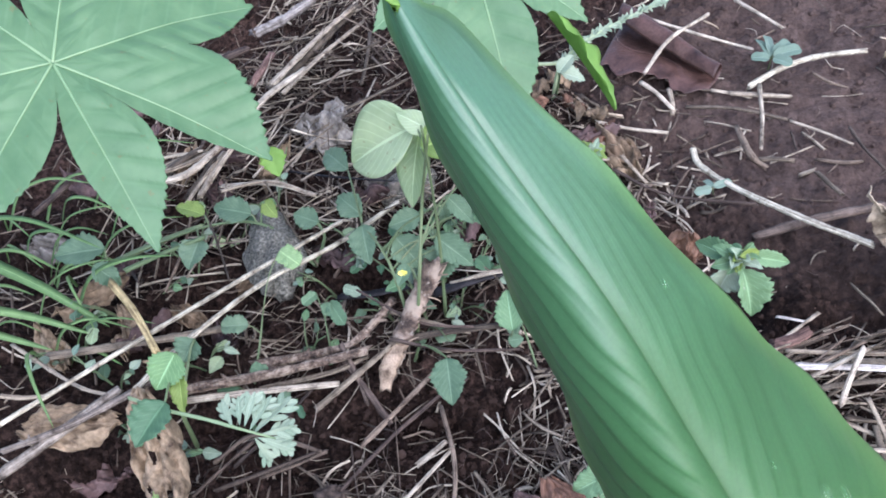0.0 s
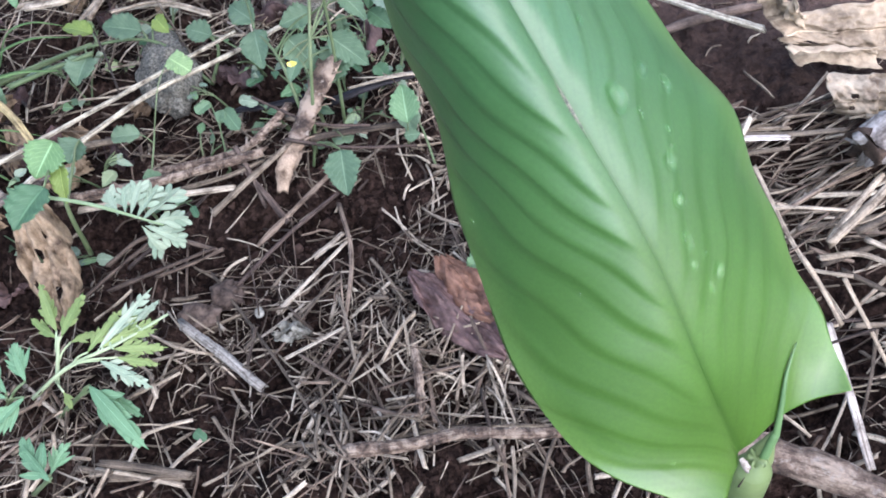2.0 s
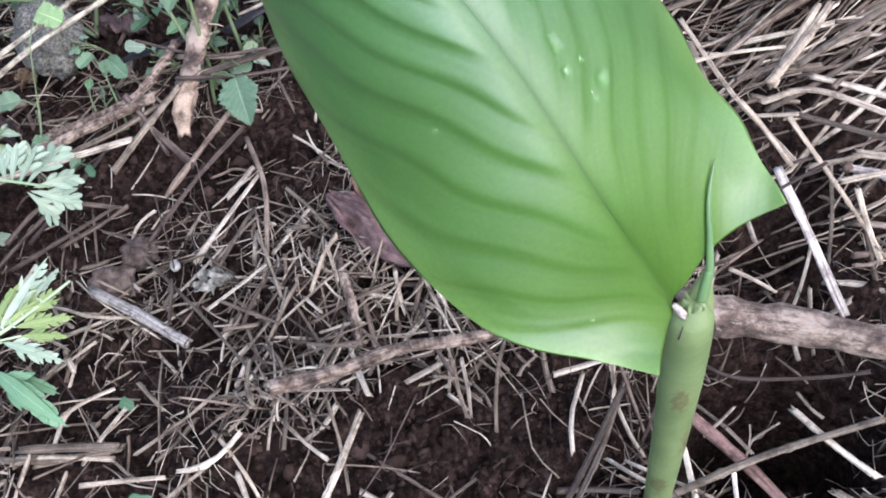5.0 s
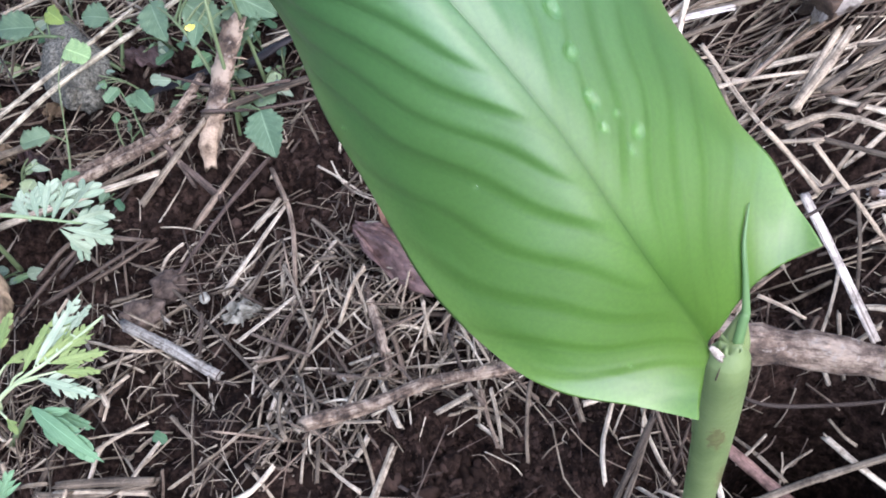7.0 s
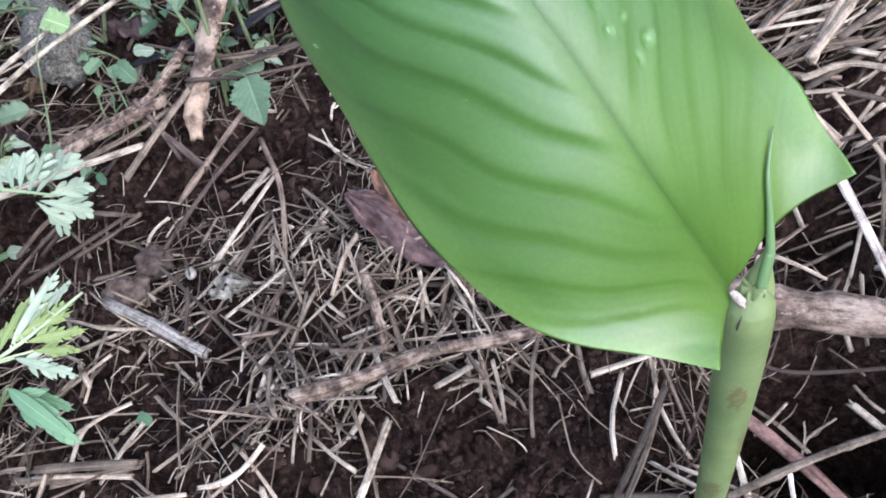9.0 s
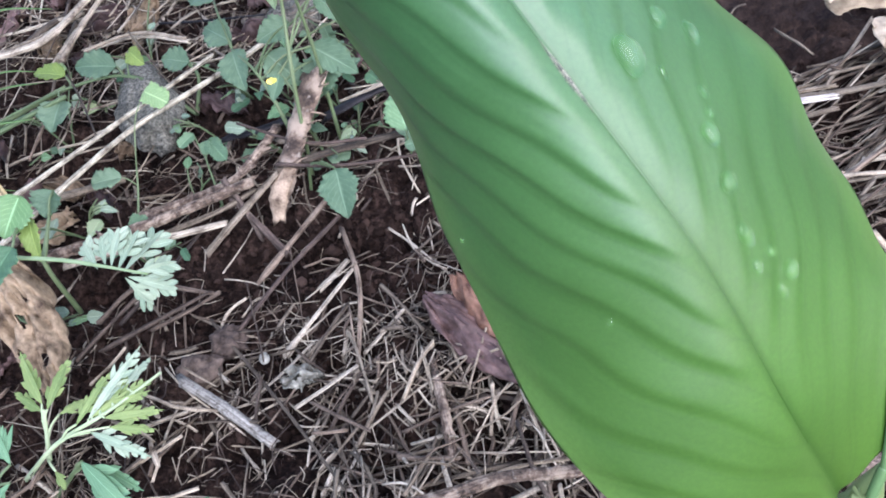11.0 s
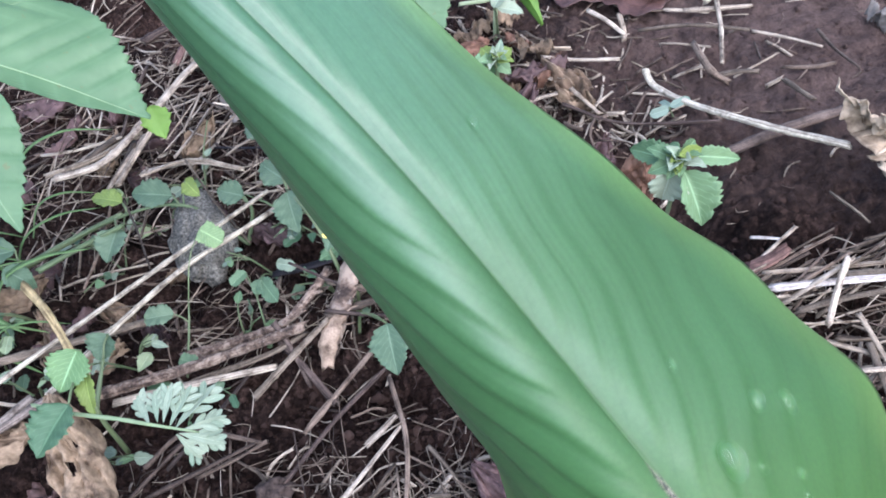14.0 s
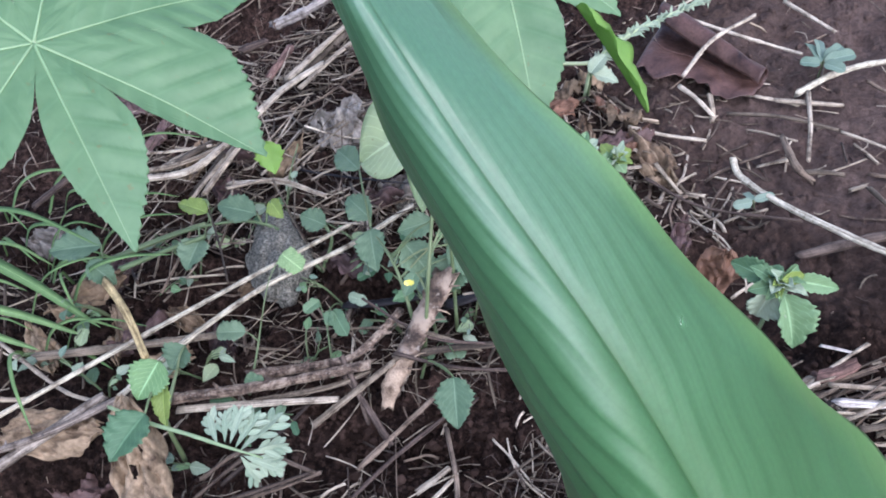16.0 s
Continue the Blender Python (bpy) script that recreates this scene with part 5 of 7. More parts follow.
build_castor_plants()
weed("flowering_weed", "small weed with serrated leaves and one yellow flower", "weed", [[(-0.032, 0.427, -0.012), (-0.02, 0.44, 0.07), (-0.01, 0.469, 0.123), (0.001, 0.446, 0.206)], [(-0.032, 0.427, -0.012), (-0.045, 0.467, 0.052), (-0.067, 0.517, 0.055)]], [
    ((-0.067, 0.514, 0.055), (-0.063, 0.479, 0.042), 0.0257, "ovate"),
    ((-0.038, 0.487, 0.063), (-0.018, 0.467, 0.042), 0.0268, "ovate"),
    ((-0.004, 0.481, 0.064), (0.025, 0.462, 0.043), 0.0238, "ovate"),
    ((-0.014, 0.489, 0.084), (-0.042, 0.49, 0.074), 0.0197, "ovate"),
    ((0.006, 0.478, 0.054), (-0.012, 0.458, 0.032), 0.0297, "ovate"),
    ((0.009, 0.497, 0.095), (0.029, 0.481, 0.074), 0.0168, "ovate"),
    ((-0.029, 0.45, 0.07), (-0.039, 0.436, 0.059), 0.0119, "ovate"),
    ((-0.067, 0.527, 0.055), (-0.088, 0.555, 0.056), 0.0230, "ovate"),
    ((-0.078, 0.586, 0.058), (-0.101, 0.628, 0.048), 0.0232, "ovate"),
    ((0.042, 0.523, 0.097), (0.032, 0.506, 0.066), 0.0215, "dark"),
    ((0.037, 0.514, 0.076), (0.062, 0.495, 0.066), 0.0192, "blue"),
    ((0.032, 0.516, 0.057), (0.049, 0.502, 0.046), 0.0179, "dark")], 0.0014, None, "ovate", 9)
weed("pale_leaved_weed", "tall weed with thin pale yellow-green leaves", "weed", [[(-0.004, 0.452, -0.009), (-0.001, 0.466, 0.093), (-0.003, 0.448, 0.211)]], [
    ((-0.007, 0.494, 0.175), (-0.064, 0.517, 0.125), 0.0596, "palelf"),
    ((-0.005, 0.501, 0.165), (-0.02, 0.479, 0.103), 0.0286, "palelf"),
    ((0.004, 0.485, 0.174), (-0.022, 0.506, 0.18), 0.0186, "palelf"),
    ((-0.006, 0.47, 0.173), (0.053, 0.473, 0.179), 0.0442, "lime")], 0.0013, None, "ovate", 0)
weed("creeping_weed", "creeping weed with rough serrated leaves over litter", "weed", [[(-0.12, 0.529, -0.006), (-0.162, 0.56, 0.025), (-0.22, 0.565, 0.028), (-0.304, 0.531, 0.03)], [(-0.12, 0.529, -0.006), (-0.106, 0.535, 0.025), (-0.111, 0.544, 0.035)]], [
    ((-0.109, 0.544, 0.035), (-0.133, 0.56, 0.035), 0.0218, "ovate"),
    ((-0.173, 0.568, 0.034), (-0.211, 0.584, 0.034), 0.0255, "ovate"),
    ((-0.219, 0.576, 0.033), (-0.249, 0.593, 0.033), 0.0192, "lime"),
    ((-0.221, 0.545, 0.032), (-0.23, 0.515, 0.026), 0.0271, "ovate"),
    ((-0.305, 0.541, 0.04), (-0.355, 0.544, 0.035), 0.0299, "ovate"),
    ((-0.312, 0.522, 0.04), (-0.292, 0.512, 0.02), 0.0203, "ovate"),
    ((-0.16, 0.576, 0.04), (-0.148, 0.558, 0.035), 0.0159, "lime")], 0.0015, None, "ovate", 9)
weed("clover_seedling", "low seedling with small round green leaves", "seedling", [[(-0.106, 0.423, -0.015), (-0.108, 0.452, 0.013)], [(-0.174, 0.412, -0.016), (-0.165, 0.442, 0.006), (-0.161, 0.457, 0.018)]], [
    ((-0.102, 0.462, 0.019), (-0.09, 0.437, 0.017), 0.0157, "round"),
    ((-0.114, 0.473, 0.02), (-0.126, 0.463, 0.019), 0.0119, "round"),
    ((-0.106, 0.462, 0.019), (-0.104, 0.448, 0.018), 0.0108, "round"),
    ((-0.14, 0.499, 0.052), (-0.123, 0.485, 0.046), 0.0215, "pale"),
    ((-0.173, 0.45, 0.017), (-0.197, 0.452, 0.017), 0.0194, "ovate"),
    ((-0.172, 0.415, 0.004), (-0.157, 0.407, 0.003), 0.0133, "round")], 0.0009, None, "round", 7)
weed("young_shoot", "young weed shoot with bright serrated leaves", "weed", [[(-0.219, 0.36, -0.02), (-0.214, 0.361, 0.04), (-0.202, 0.373, 0.09)], [(-0.214, 0.361, 0.04), (-0.209, 0.396, 0.048)]], [
    ((-0.204, 0.413, 0.054), (-0.215, 0.4, 0.043), 0.0261, "ovate"),
    ((-0.203, 0.373, 0.091), (-0.218, 0.351, 0.079), 0.0272, "shoot"),
    ((-0.202, 0.363, 0.08), (-0.201, 0.338, 0.063), 0.0141, "lime"),
    ((-0.208, 0.337, 0.083), (-0.227, 0.307, 0.077), 0.0312, "dark")], 0.0016, None, "ovate", 9)
weed("ovate_seedling", "seedling leaf, ovate and serrated, over bare soil", "seedling", [[(-0.035, 0.412, -0.013), (-0.026, 0.404, 0.020), (-0.008, 0.380, 0.034)]], [
    ((-0.007, 0.378, 0.034), (-0.007, 0.345, 0.017), 0.0274, "ovate")], 0.0011, None, "ovate", 11)
weed("ovate_seedling", "seedling with one serrated green leaf in straw", "seedling", [[(0.066, 0.389, -0.011), (0.059, 0.415, 0.011), (0.049, 0.434, 0.022)]], [
    ((0.048, 0.435, 0.022), (0.051, 0.405, 0.01), 0.0200, "ovate")], 0.0009, None, "ovate", 9)
nettle = weed("nettle_seedling", "tall weed with bright toothed leaves at its top", "weed", [[(0.128, 0.262, -0.02), (0.14, 0.28, 0.09), (0.173, 0.309, 0.195)]], [
    ((0.17, 0.309, 0.195), (0.154, 0.331, 0.19), 0.0140, "nettle"),
    ((0.177, 0.31, 0.196), (0.204, 0.308, 0.187), 0.0106, "nettle"),
    ((0.172, 0.302, 0.195), (0.177, 0.286, 0.169), 0.0225, "nettle"),
    ((0.167, 0.305, 0.195), (0.161, 0.302, 0.178), 0.0185, "silver"),
    ((0.171, 0.307, 0.2), (0.182, 0.315, 0.201), 0.0098, "nettle"),
    ((0.169, 0.303, 0.205), (0.168, 0.316, 0.2), 0.0078, "nettle"),
    ((0.169, 0.303, 0.205), (0.183, 0.308, 0.201), 0.0065, "lime")], 0.0016, None, "ovate", 9, fold=0.8)
bud_cluster(nettle, (0.170, 0.306, 0.198), 28, 0.0105, ("nettle", "lime", "silver", "nettle"), 51)
nettle = weed("nettle_seedling", "weed topped with a cluster of yellow-green buds", "weed", [[(0.105, 0.41, -0.01), (0.1, 0.39, 0.12), (0.095, 0.367, 0.239)], [(0.105, 0.41, -0.01), (0.09, 0.43, 0.08), (0.095, 0.468, 0.155)]], [
    ((0.095, 0.367, 0.239), (0.09, 0.379, 0.24), 0.0078, "lime"),
    ((0.095, 0.367, 0.239), (0.105, 0.372, 0.24), 0.0084, "lime"),
    ((0.096, 0.371, 0.235), (0.102, 0.366, 0.229), 0.0079, "nettle"),
    ((0.095, 0.367, 0.239), (0.09, 0.375, 0.224), 0.0084, "nettle"),
    ((0.094, 0.363, 0.244), (0.1, 0.375, 0.24), 0.0059, "lime"),
    ((0.095, 0.468, 0.155), (0.086, 0.486, 0.156), 0.0101, "silver"),
    ((0.095, 0.468, 0.155), (0.103, 0.453, 0.144), 0.0117, "silver"),
    ((0.094, 0.471, 0.155), (0.088, 0.481, 0.135), 0.0101, "silver")], 0.0014, None, "ovate", 7)
bud_cluster(nettle, (0.095, 0.367, 0.239), 18, 0.0075, ("silver", "lime", "nettle"), 52)
bud_cluster(nettle, (0.095, 0.468, 0.155), 12, 0.010, ("silver", "nettle"), 53)
weed("blue_green_seedling", "small bluish-green seedling on bare brown soil", "seedling", [[(0.385, 0.739, -0.01), (0.378, 0.723, 0.02)]], [
    ((0.375, 0.723, 0.02), (0.373, 0.758, 0.02), 0.0146, "blue"),
    ((0.378, 0.728, 0.02), (0.386, 0.764, 0.019), 0.0124, "blue"),
    ((0.38, 0.727, 0.02), (0.406, 0.748, 0.019), 0.0146, "blue"),
    ((0.379, 0.723, 0.02), (0.413, 0.732, 0.019), 0.0168, "blue"),
    ((0.374, 0.72, 0.02), (0.356, 0.726, 0.02), 0.0146, "blue"),
    ((0.378, 0.72, 0.02), (0.393, 0.705, 0.02), 0.0146, "blue")], 0.0008, None, "round", 0)
weed("blue_green_seedling", "tiny bluish-green seedling beside a pale stem", "seedling", [[(0.262, 0.547, 0.002), (0.25, 0.526, 0.033)]], [
    ((0.249, 0.526, 0.033), (0.233, 0.525, 0.032), 0.0103, "blue"),
    ((0.25, 0.528, 0.033), (0.247, 0.54, 0.031), 0.0075, "blue"),
    ((0.251, 0.528, 0.033), (0.269, 0.531, 0.034), 0.0085, "blue")], 0.0007, None, "round", 0)
weed("silvery_weed", "silvery weed leaves low over dead leaves", "weed", [[(0.146, 0.734, -0.004), (0.141, 0.689, 0.057)], [(0.084, 0.655, -0.001), (0.086, 0.624, 0.049)]], [
    ((0.142, 0.692, 0.057), (0.167, 0.689, 0.046), 0.0194, "silver"),
    ((0.14, 0.692, 0.057), (0.158, 0.708, 0.066), 0.0162, "silver"),
    ((0.086, 0.626, 0.049), (0.109, 0.604, 0.048), 0.0206, "lime")], 0.0013, None, "ovate", 7)
weed("mugwort_plant", "mugwort plant with lobed green leaves", "weed", [[(-0.269, 0.215, -0.021), (-0.236, 0.209, 0.027)], [(-0.228, 0.219, -0.024), (-0.192, 0.216, 0.014)], [(-0.237, 0.163, -0.022), (-0.197, 0.142, 0.038)]], [
    ((-0.24, 0.213, 0.027), (-0.272, 0.255, 0.029), 0.0257, "green"),
    ((-0.229, 0.22, 0.026), (-0.238, 0.245, 0.036), 0.0186, "green"),
    ((-0.239, 0.209, 0.027), (-0.266, 0.221, 0.029), 0.0293, "green"),
    ((-0.228, 0.208, 0.026), (-0.253, 0.182, 0.024), 0.0256, "green"),
    ((-0.192, 0.216, 0.014), (-0.153, 0.167, 0.005), 0.0166, "green"),
    ((-0.182, 0.213, 0.009), (-0.158, 0.192, 0.003), 0.0106, "green"),
    ((-0.197, 0.14, 0.038), (-0.221, 0.171, 0.037), 0.0195, "green"),
    ((-0.203, 0.15, 0.027), (-0.191, 0.165, 0.036), 0.0134, "green")], 0.0016, None, "lobed", 7, cut=True)
weed("yellowing_mugwort", "yellowing mugwort shoot with narrow cut leaves", "weed", [[(-0.243, 0.231, -0.013), (-0.207, 0.233, 0.015), (-0.171, 0.24, 0.023), (-0.139, 0.258, 0.022)], [(-0.223, 0.234, -0.004), (-0.212, 0.252, 0.025)]], [
    ((-0.214, 0.257, 0.025), (-0.229, 0.297, 0.032), 0.0101, "yellow"),
    ((-0.21, 0.252, 0.025), (-0.199, 0.287, 0.025), 0.0077, "yellow"),
    ((-0.216, 0.255, 0.02), (-0.236, 0.274, 0.022), 0.0062, "yellow"),
    ((-0.208, 0.253, 0.015), (-0.19, 0.259, 0.014), 0.0086, "yellow"),
    ((-0.191, 0.236, 0.024), (-0.168, 0.266, 0.028), 0.0061, "yellow"),
    ((-0.184, 0.238, 0.023), (-0.149, 0.279, 0.028), 0.0069, "silver"),
    ((-0.182, 0.239, 0.023), (-0.143, 0.256, 0.022), 0.0061, "yellow"),
    ((-0.177, 0.243, 0.023), (-0.145, 0.247, 0.022), 0.0061, "yellow"),
    ((-0.174, 0.236, 0.023), (-0.139, 0.234, 0.017), 0.0068, "yellow"),
    ((-0.185, 0.232, 0.018), (-0.15, 0.209, 0.008), 0.0069, "silver"),
    ((-0.173, 0.232, 0.018), (-0.146, 0.225, 0.012), 0.0053, "yellow"),
    ((-0.169, 0.246, 0.023), (-0.158, 0.267, 0.023), 0.0054, "yellow"),
    ((-0.162, 0.254, 0.022), (-0.146, 0.272, 0.022), 0.0047, "silver"),
    ((-0.213, 0.22, 0.005), (-0.205, 0.206, 0.005), 0.0084, "yellow")], 0.0013, PALESTEM, "lance", 0, cut=True)
weed("serrated_seedling", "small seedling with a serrated fan-shaped leaf over straw", "seedling", [[(0.047, 0.415, -0.01), (0.047, 0.401, 0.019), (0.048, 0.396, 0.034)]], [
    ((0.048, 0.396, 0.034), (0.048, 0.429, 0.046), 0.0251, "nettle"),
    ((0.044, 0.398, 0.019), (0.057, 0.398, 0.019), 0.0116, "ovate")], 0.0008, None, "ovate", 9)
weed("serrated_seedling", "seedling with toothed green leaves beside brown leaf", "seedling", [[(0.106, 0.273, -0.016), (0.102, 0.269, 0.014), (0.101, 0.271, 0.024)]], [
    ((0.101, 0.273, 0.024), (0.095, 0.311, 0.031), 0.0233, "nettle"),
    ((0.1, 0.272, 0.019), (0.071, 0.269, 0.002), 0.0227, "nettle"),
    ((0.101, 0.271, 0.019), (0.092, 0.258, 0.003), 0.0185, "nettle")], 0.0009, None, "ovate", 9)
weed("tiny_seedling", "tiny dark green seedling leaf in the mulch", "seedling", [], [
    ((-0.13, 0.117, -0.013), (-0.113, 0.109, -0.012), 0.0138, "dark")], 0.0008, None, "round", 0)
weed("tiny_seedling", "tiny green seedling leaf between straws", "seedling", [], [
    ((-0.13, 0.186, -0.017), (-0.122, 0.178, -0.017), 0.0087, "dark")], 0.0008, None, "round", 0)

flower = thing("yellow_flower", "tiny open yellow flower on the weed", "flower")
for k in range(3):
    a = 0.6 + k * 0.9
    c = np.array((-0.033, 0.431, 0.079))
    tip = c + np.array([0.0045 * math.cos(a), 0.003 * math.sin(a) - 0.002, 0.003 * math.sin(a) + 0.001])
    ob = leaf_blade("petal", c, tip, 0.0040, "lime", flower, "round", 0, 0.1, 0.1)
    ob.data.materials[0] = PETAL


def mugwort_leaf():
    ob = thing("mugwort_sprig", "silvery green deeply cut mugwort leaf on a pale stalk", "plant")
    line = curve_points([(-0.240, 0.352, 0.072), (-0.211, 0.336, 0.075), (-0.182, 0.326, 0.072), (-0.158, 0.320, 0.062), (-0.126, 0.318, 0.037)], 60)
    v, f = tube(line[::6], [0.0014, 0.0014, 0.0014, 0.0007], 8, 1, 0.04, 1, 30)
    part("stalk", v, f, GREEN["palelf"], ob, "whitish downy stalk")
    g = np.random.default_rng(12)
    # lobes of the cut leaf: base, tip
    for base, tip in [((-0.167, 0.327, 0.054), (-0.176, 0.351, 0.058)), ((-0.162, 0.328, 0.054), (-0.163, 0.35, 0.06)), ((-0.159, 0.328, 0.052), (-0.15, 0.351, 0.062)), ((-0.156, 0.326, 0.049), (-0.139, 0.349, 0.057)), ((-0.153, 0.325, 0.047), (-0.126, 0.352, 0.048)), ((-0.149, 0.324, 0.045), (-0.124, 0.336, 0.031)), ((-0.151, 0.322, 0.045), (-0.128, 0.322, 0.02)), ((-0.153, 0.322, 0.045), (-0.145, 0.315, 0.019))]:
        a, tip = np.array(base), np.array(tip)
        d = tip - a
        reach = np.linalg.norm(d)
        d /= reach
        side = np.cross(d, (0, -0.55, 0.83))
        leaf_blade("leaflet", a, tip, reach * 0.19, "silver", ob, "blunt", 0, 0.12, 0.2)
        for w, size in ((0.30, 0.42), (0.52, 0.42), (0.72, 0.32)):
            for h in (-1, 1):
                b = a + d * reach * (w + 0.05 * h)
                e = d + h * 0.80 * side + g.normal(size=3) * 0.06
                e /= np.linalg.norm(e)
                leaf_blade("leaflet", b, b + e * reach * size * g.uniform(0.85, 1.2), reach * 0.135, "silver", ob, "blunt", 0, 0.12, 0.2)


def silver_spray():
    ob = thing("wormwood_sprig", "silvery wormwood shoot with feathery tip over soil", "plant")
    line = curve_points([on_ground(0.142, 0.731, -0.005), (0.150, 0.728, 0.04), (0.185, 0.732, 0.07), (0.269, 0.773, 0.074)], 60)
    v, f = tube(line[::8], [0.0024, 0.002, 0.001], 8, 1, 0.02, 1, 30)
    part("stalk", v, f, PALESTEM, ob)
    v, f = tube([(0.112, 0.728, 0.047), (0.150, 0.728, 0.045), (0.178, 0.731, 0.066)], [0.002, 0.002, 0.0016], 8, 1, 0.02, 2, 16)
    part("stalk", v, f, PALESTEM, ob)
    g = np.random.default_rng(5)
    for s in np.linspace(0.38, 1.0, 44):
        a = line[min(59, int(s * 59))]
        for _ in range(5):
            d = np.array([0.6, 0.2, 0.15]) + g.normal(size=3) * 0.55
            d /= np.linalg.norm(d)
            leaf_blade("leaflet", a, a + d * g.uniform(0.006, 0.015) * (1.25 - 0.6 * s), 0.0032, "silver", ob, "lance", 0, 0.1, 0.1)


def grass_tuft():
    ob = thing("grass_tuft", "tuft of green grass blades among dead leaves", "grass")
    blades = [((-0.43, 0.55, -0.01), (-0.41, 0.531, 0.052), (-0.36, 0.505, 0.045), (-0.296, 0.467, 0.018), 0.012),
              ((-0.44, 0.52, -0.01), (-0.405, 0.485, 0.042), (-0.36, 0.475, 0.035), (-0.308, 0.460, 0.018), 0.009),
              ((-0.44, 0.50, -0.01), (-0.41, 0.470, 0.035), (-0.38, 0.46, 0.030), (-0.342, 0.449, 0.018), 0.008),
              ((-0.45, 0.60, -0.01), (-0.425, 0.582, 0.052), (-0.37, 0.565, 0.065), (-0.301, 0.532, 0.048), 0.006)]
    g = np.random.default_rng(9)
    for _ in range(26):
        x, y = g.uniform(-0.46, -0.33), g.uniform(0.45, 0.66)
        d = np.array([g.uniform(0.2, 1), g.uniform(-0.6, 0.3), 0])
        d /= np.linalg.norm(d)
        ln = g.uniform(0.05, 0.13)
        p = np.array([x, y, -0.015])
        blades.append((p, p + d * ln * 0.3 + [0, 0, ln * 0.45], p + d * ln * 0.65 + [0, 0, ln * 0.55], p + d * ln + [0, 0, ln * g.uniform(0.2, 0.5)], g.uniform(0.0018, 0.005)))
    for a, b, c, d, w in blades:
        q = curve_points([a, b, c, d], 18)
        t = np.gradient(q, axis=0)
        side = np.cross(t, (0.1, -0.3, 1.0))
        side /= np.linalg.norm(side, axis=1)[:, None] + 1e-9
        wd = w / 2 * np.clip(np.sin(np.linspace(0.35, 1, 18) * np.pi) ** 0.5, 0.02, 1)
        up = np.cross(side, t)
        up /= np.linalg.norm(up, axis=1)[:, None] + 1e-9
        v = np.stack([q - side * wd[:, None] + up * wd[:, None] * 0.25, q, q + side * wd[:, None] + up * wd[:, None] * 0.25, q - up * 0.0004], 1).reshape(-1, 3)
        u = np.stack([np.tile([0, 0.5, 1, 0.5], 18), np.repeat(np.linspace(0, 1, 18), 4)], -1)
        part("blade", v, grid_faces(18, 4, True), GREEN["grass"], ob, uvs=u)


def undergrowth():
    """Low weeds with small rough leaves that fill the gaps between the litter."""
    g = np.random.default_rng(77)
    spots = [(-0.20, 0.58), (-0.10, 0.50), (-0.04, 0.52), (0.00, 0.50), (-0.13, 0.44), (-0.22, 0.44), (-0.30, 0.50), (-0.29, 0.42), (-0.02, 0.45), (0.03, 0.53), (-0.26, 0.37), (0.08, 0.62), (0.10, 0.56), (-0.05, 0.47), (-0.03, 0.48), (0.01, 0.47), (-0.01, 0.53), (0.03, 0.49), (-0.07, 0.53), (0.05, 0.51), (-0.24, 0.55), (-0.16, 0.60), (-0.33, 0.46), (-0.17, 0.40)]
    for x, y in spots:
        root = np.array(on_ground(x, y, -0.004))
        stems, leaves = [], []
        for _ in range(int(g.integers(2, 4))):
            a = g.uniform(0, 2 * np.pi)
            reach = g.uniform(0.02, 0.05)
            top = root + [math.cos(a) * reach, math.sin(a) * reach, g.uniform(0.02, 0.055)]
            mid = (root + top) / 2 + [0, 0, 0.008]
            stems.append([tuple(root), tuple(mid), tuple(top)])
            for s in g.uniform(0.35, 1.0, int(g.integers(2, 5))):
                b = root + (top - root) * s + g.normal(size=3) * 0.004
                d = np.array([g.normal(), g.normal(), g.uniform(-0.3, 0.25)])
                d /= np.linalg.norm(d)
                ln = g.choice([0.006, 0.008, 0.011, 0.014, 0.018]) * g.uniform(0.85, 1.15)
                kind = g.choice(["ovate", "silver", "dark", "ovate", "blue", "nettle", "palelf"])
                leaves.append((tuple(b), tuple(b + d * ln), ln * g.uniform(0.45, 0.8), kind, str(g.choice(["ovate", "ovate", "lance", "round"]))))
        weed("low_weed", "low weed with small grey-green serrated leaves in litter", "weed", stems, leaves, 0.0008, None, "ovate", 7, True, "low weeds")


undergrowth()
mugwort_leaf()
silver_spray()
grass_tuft()


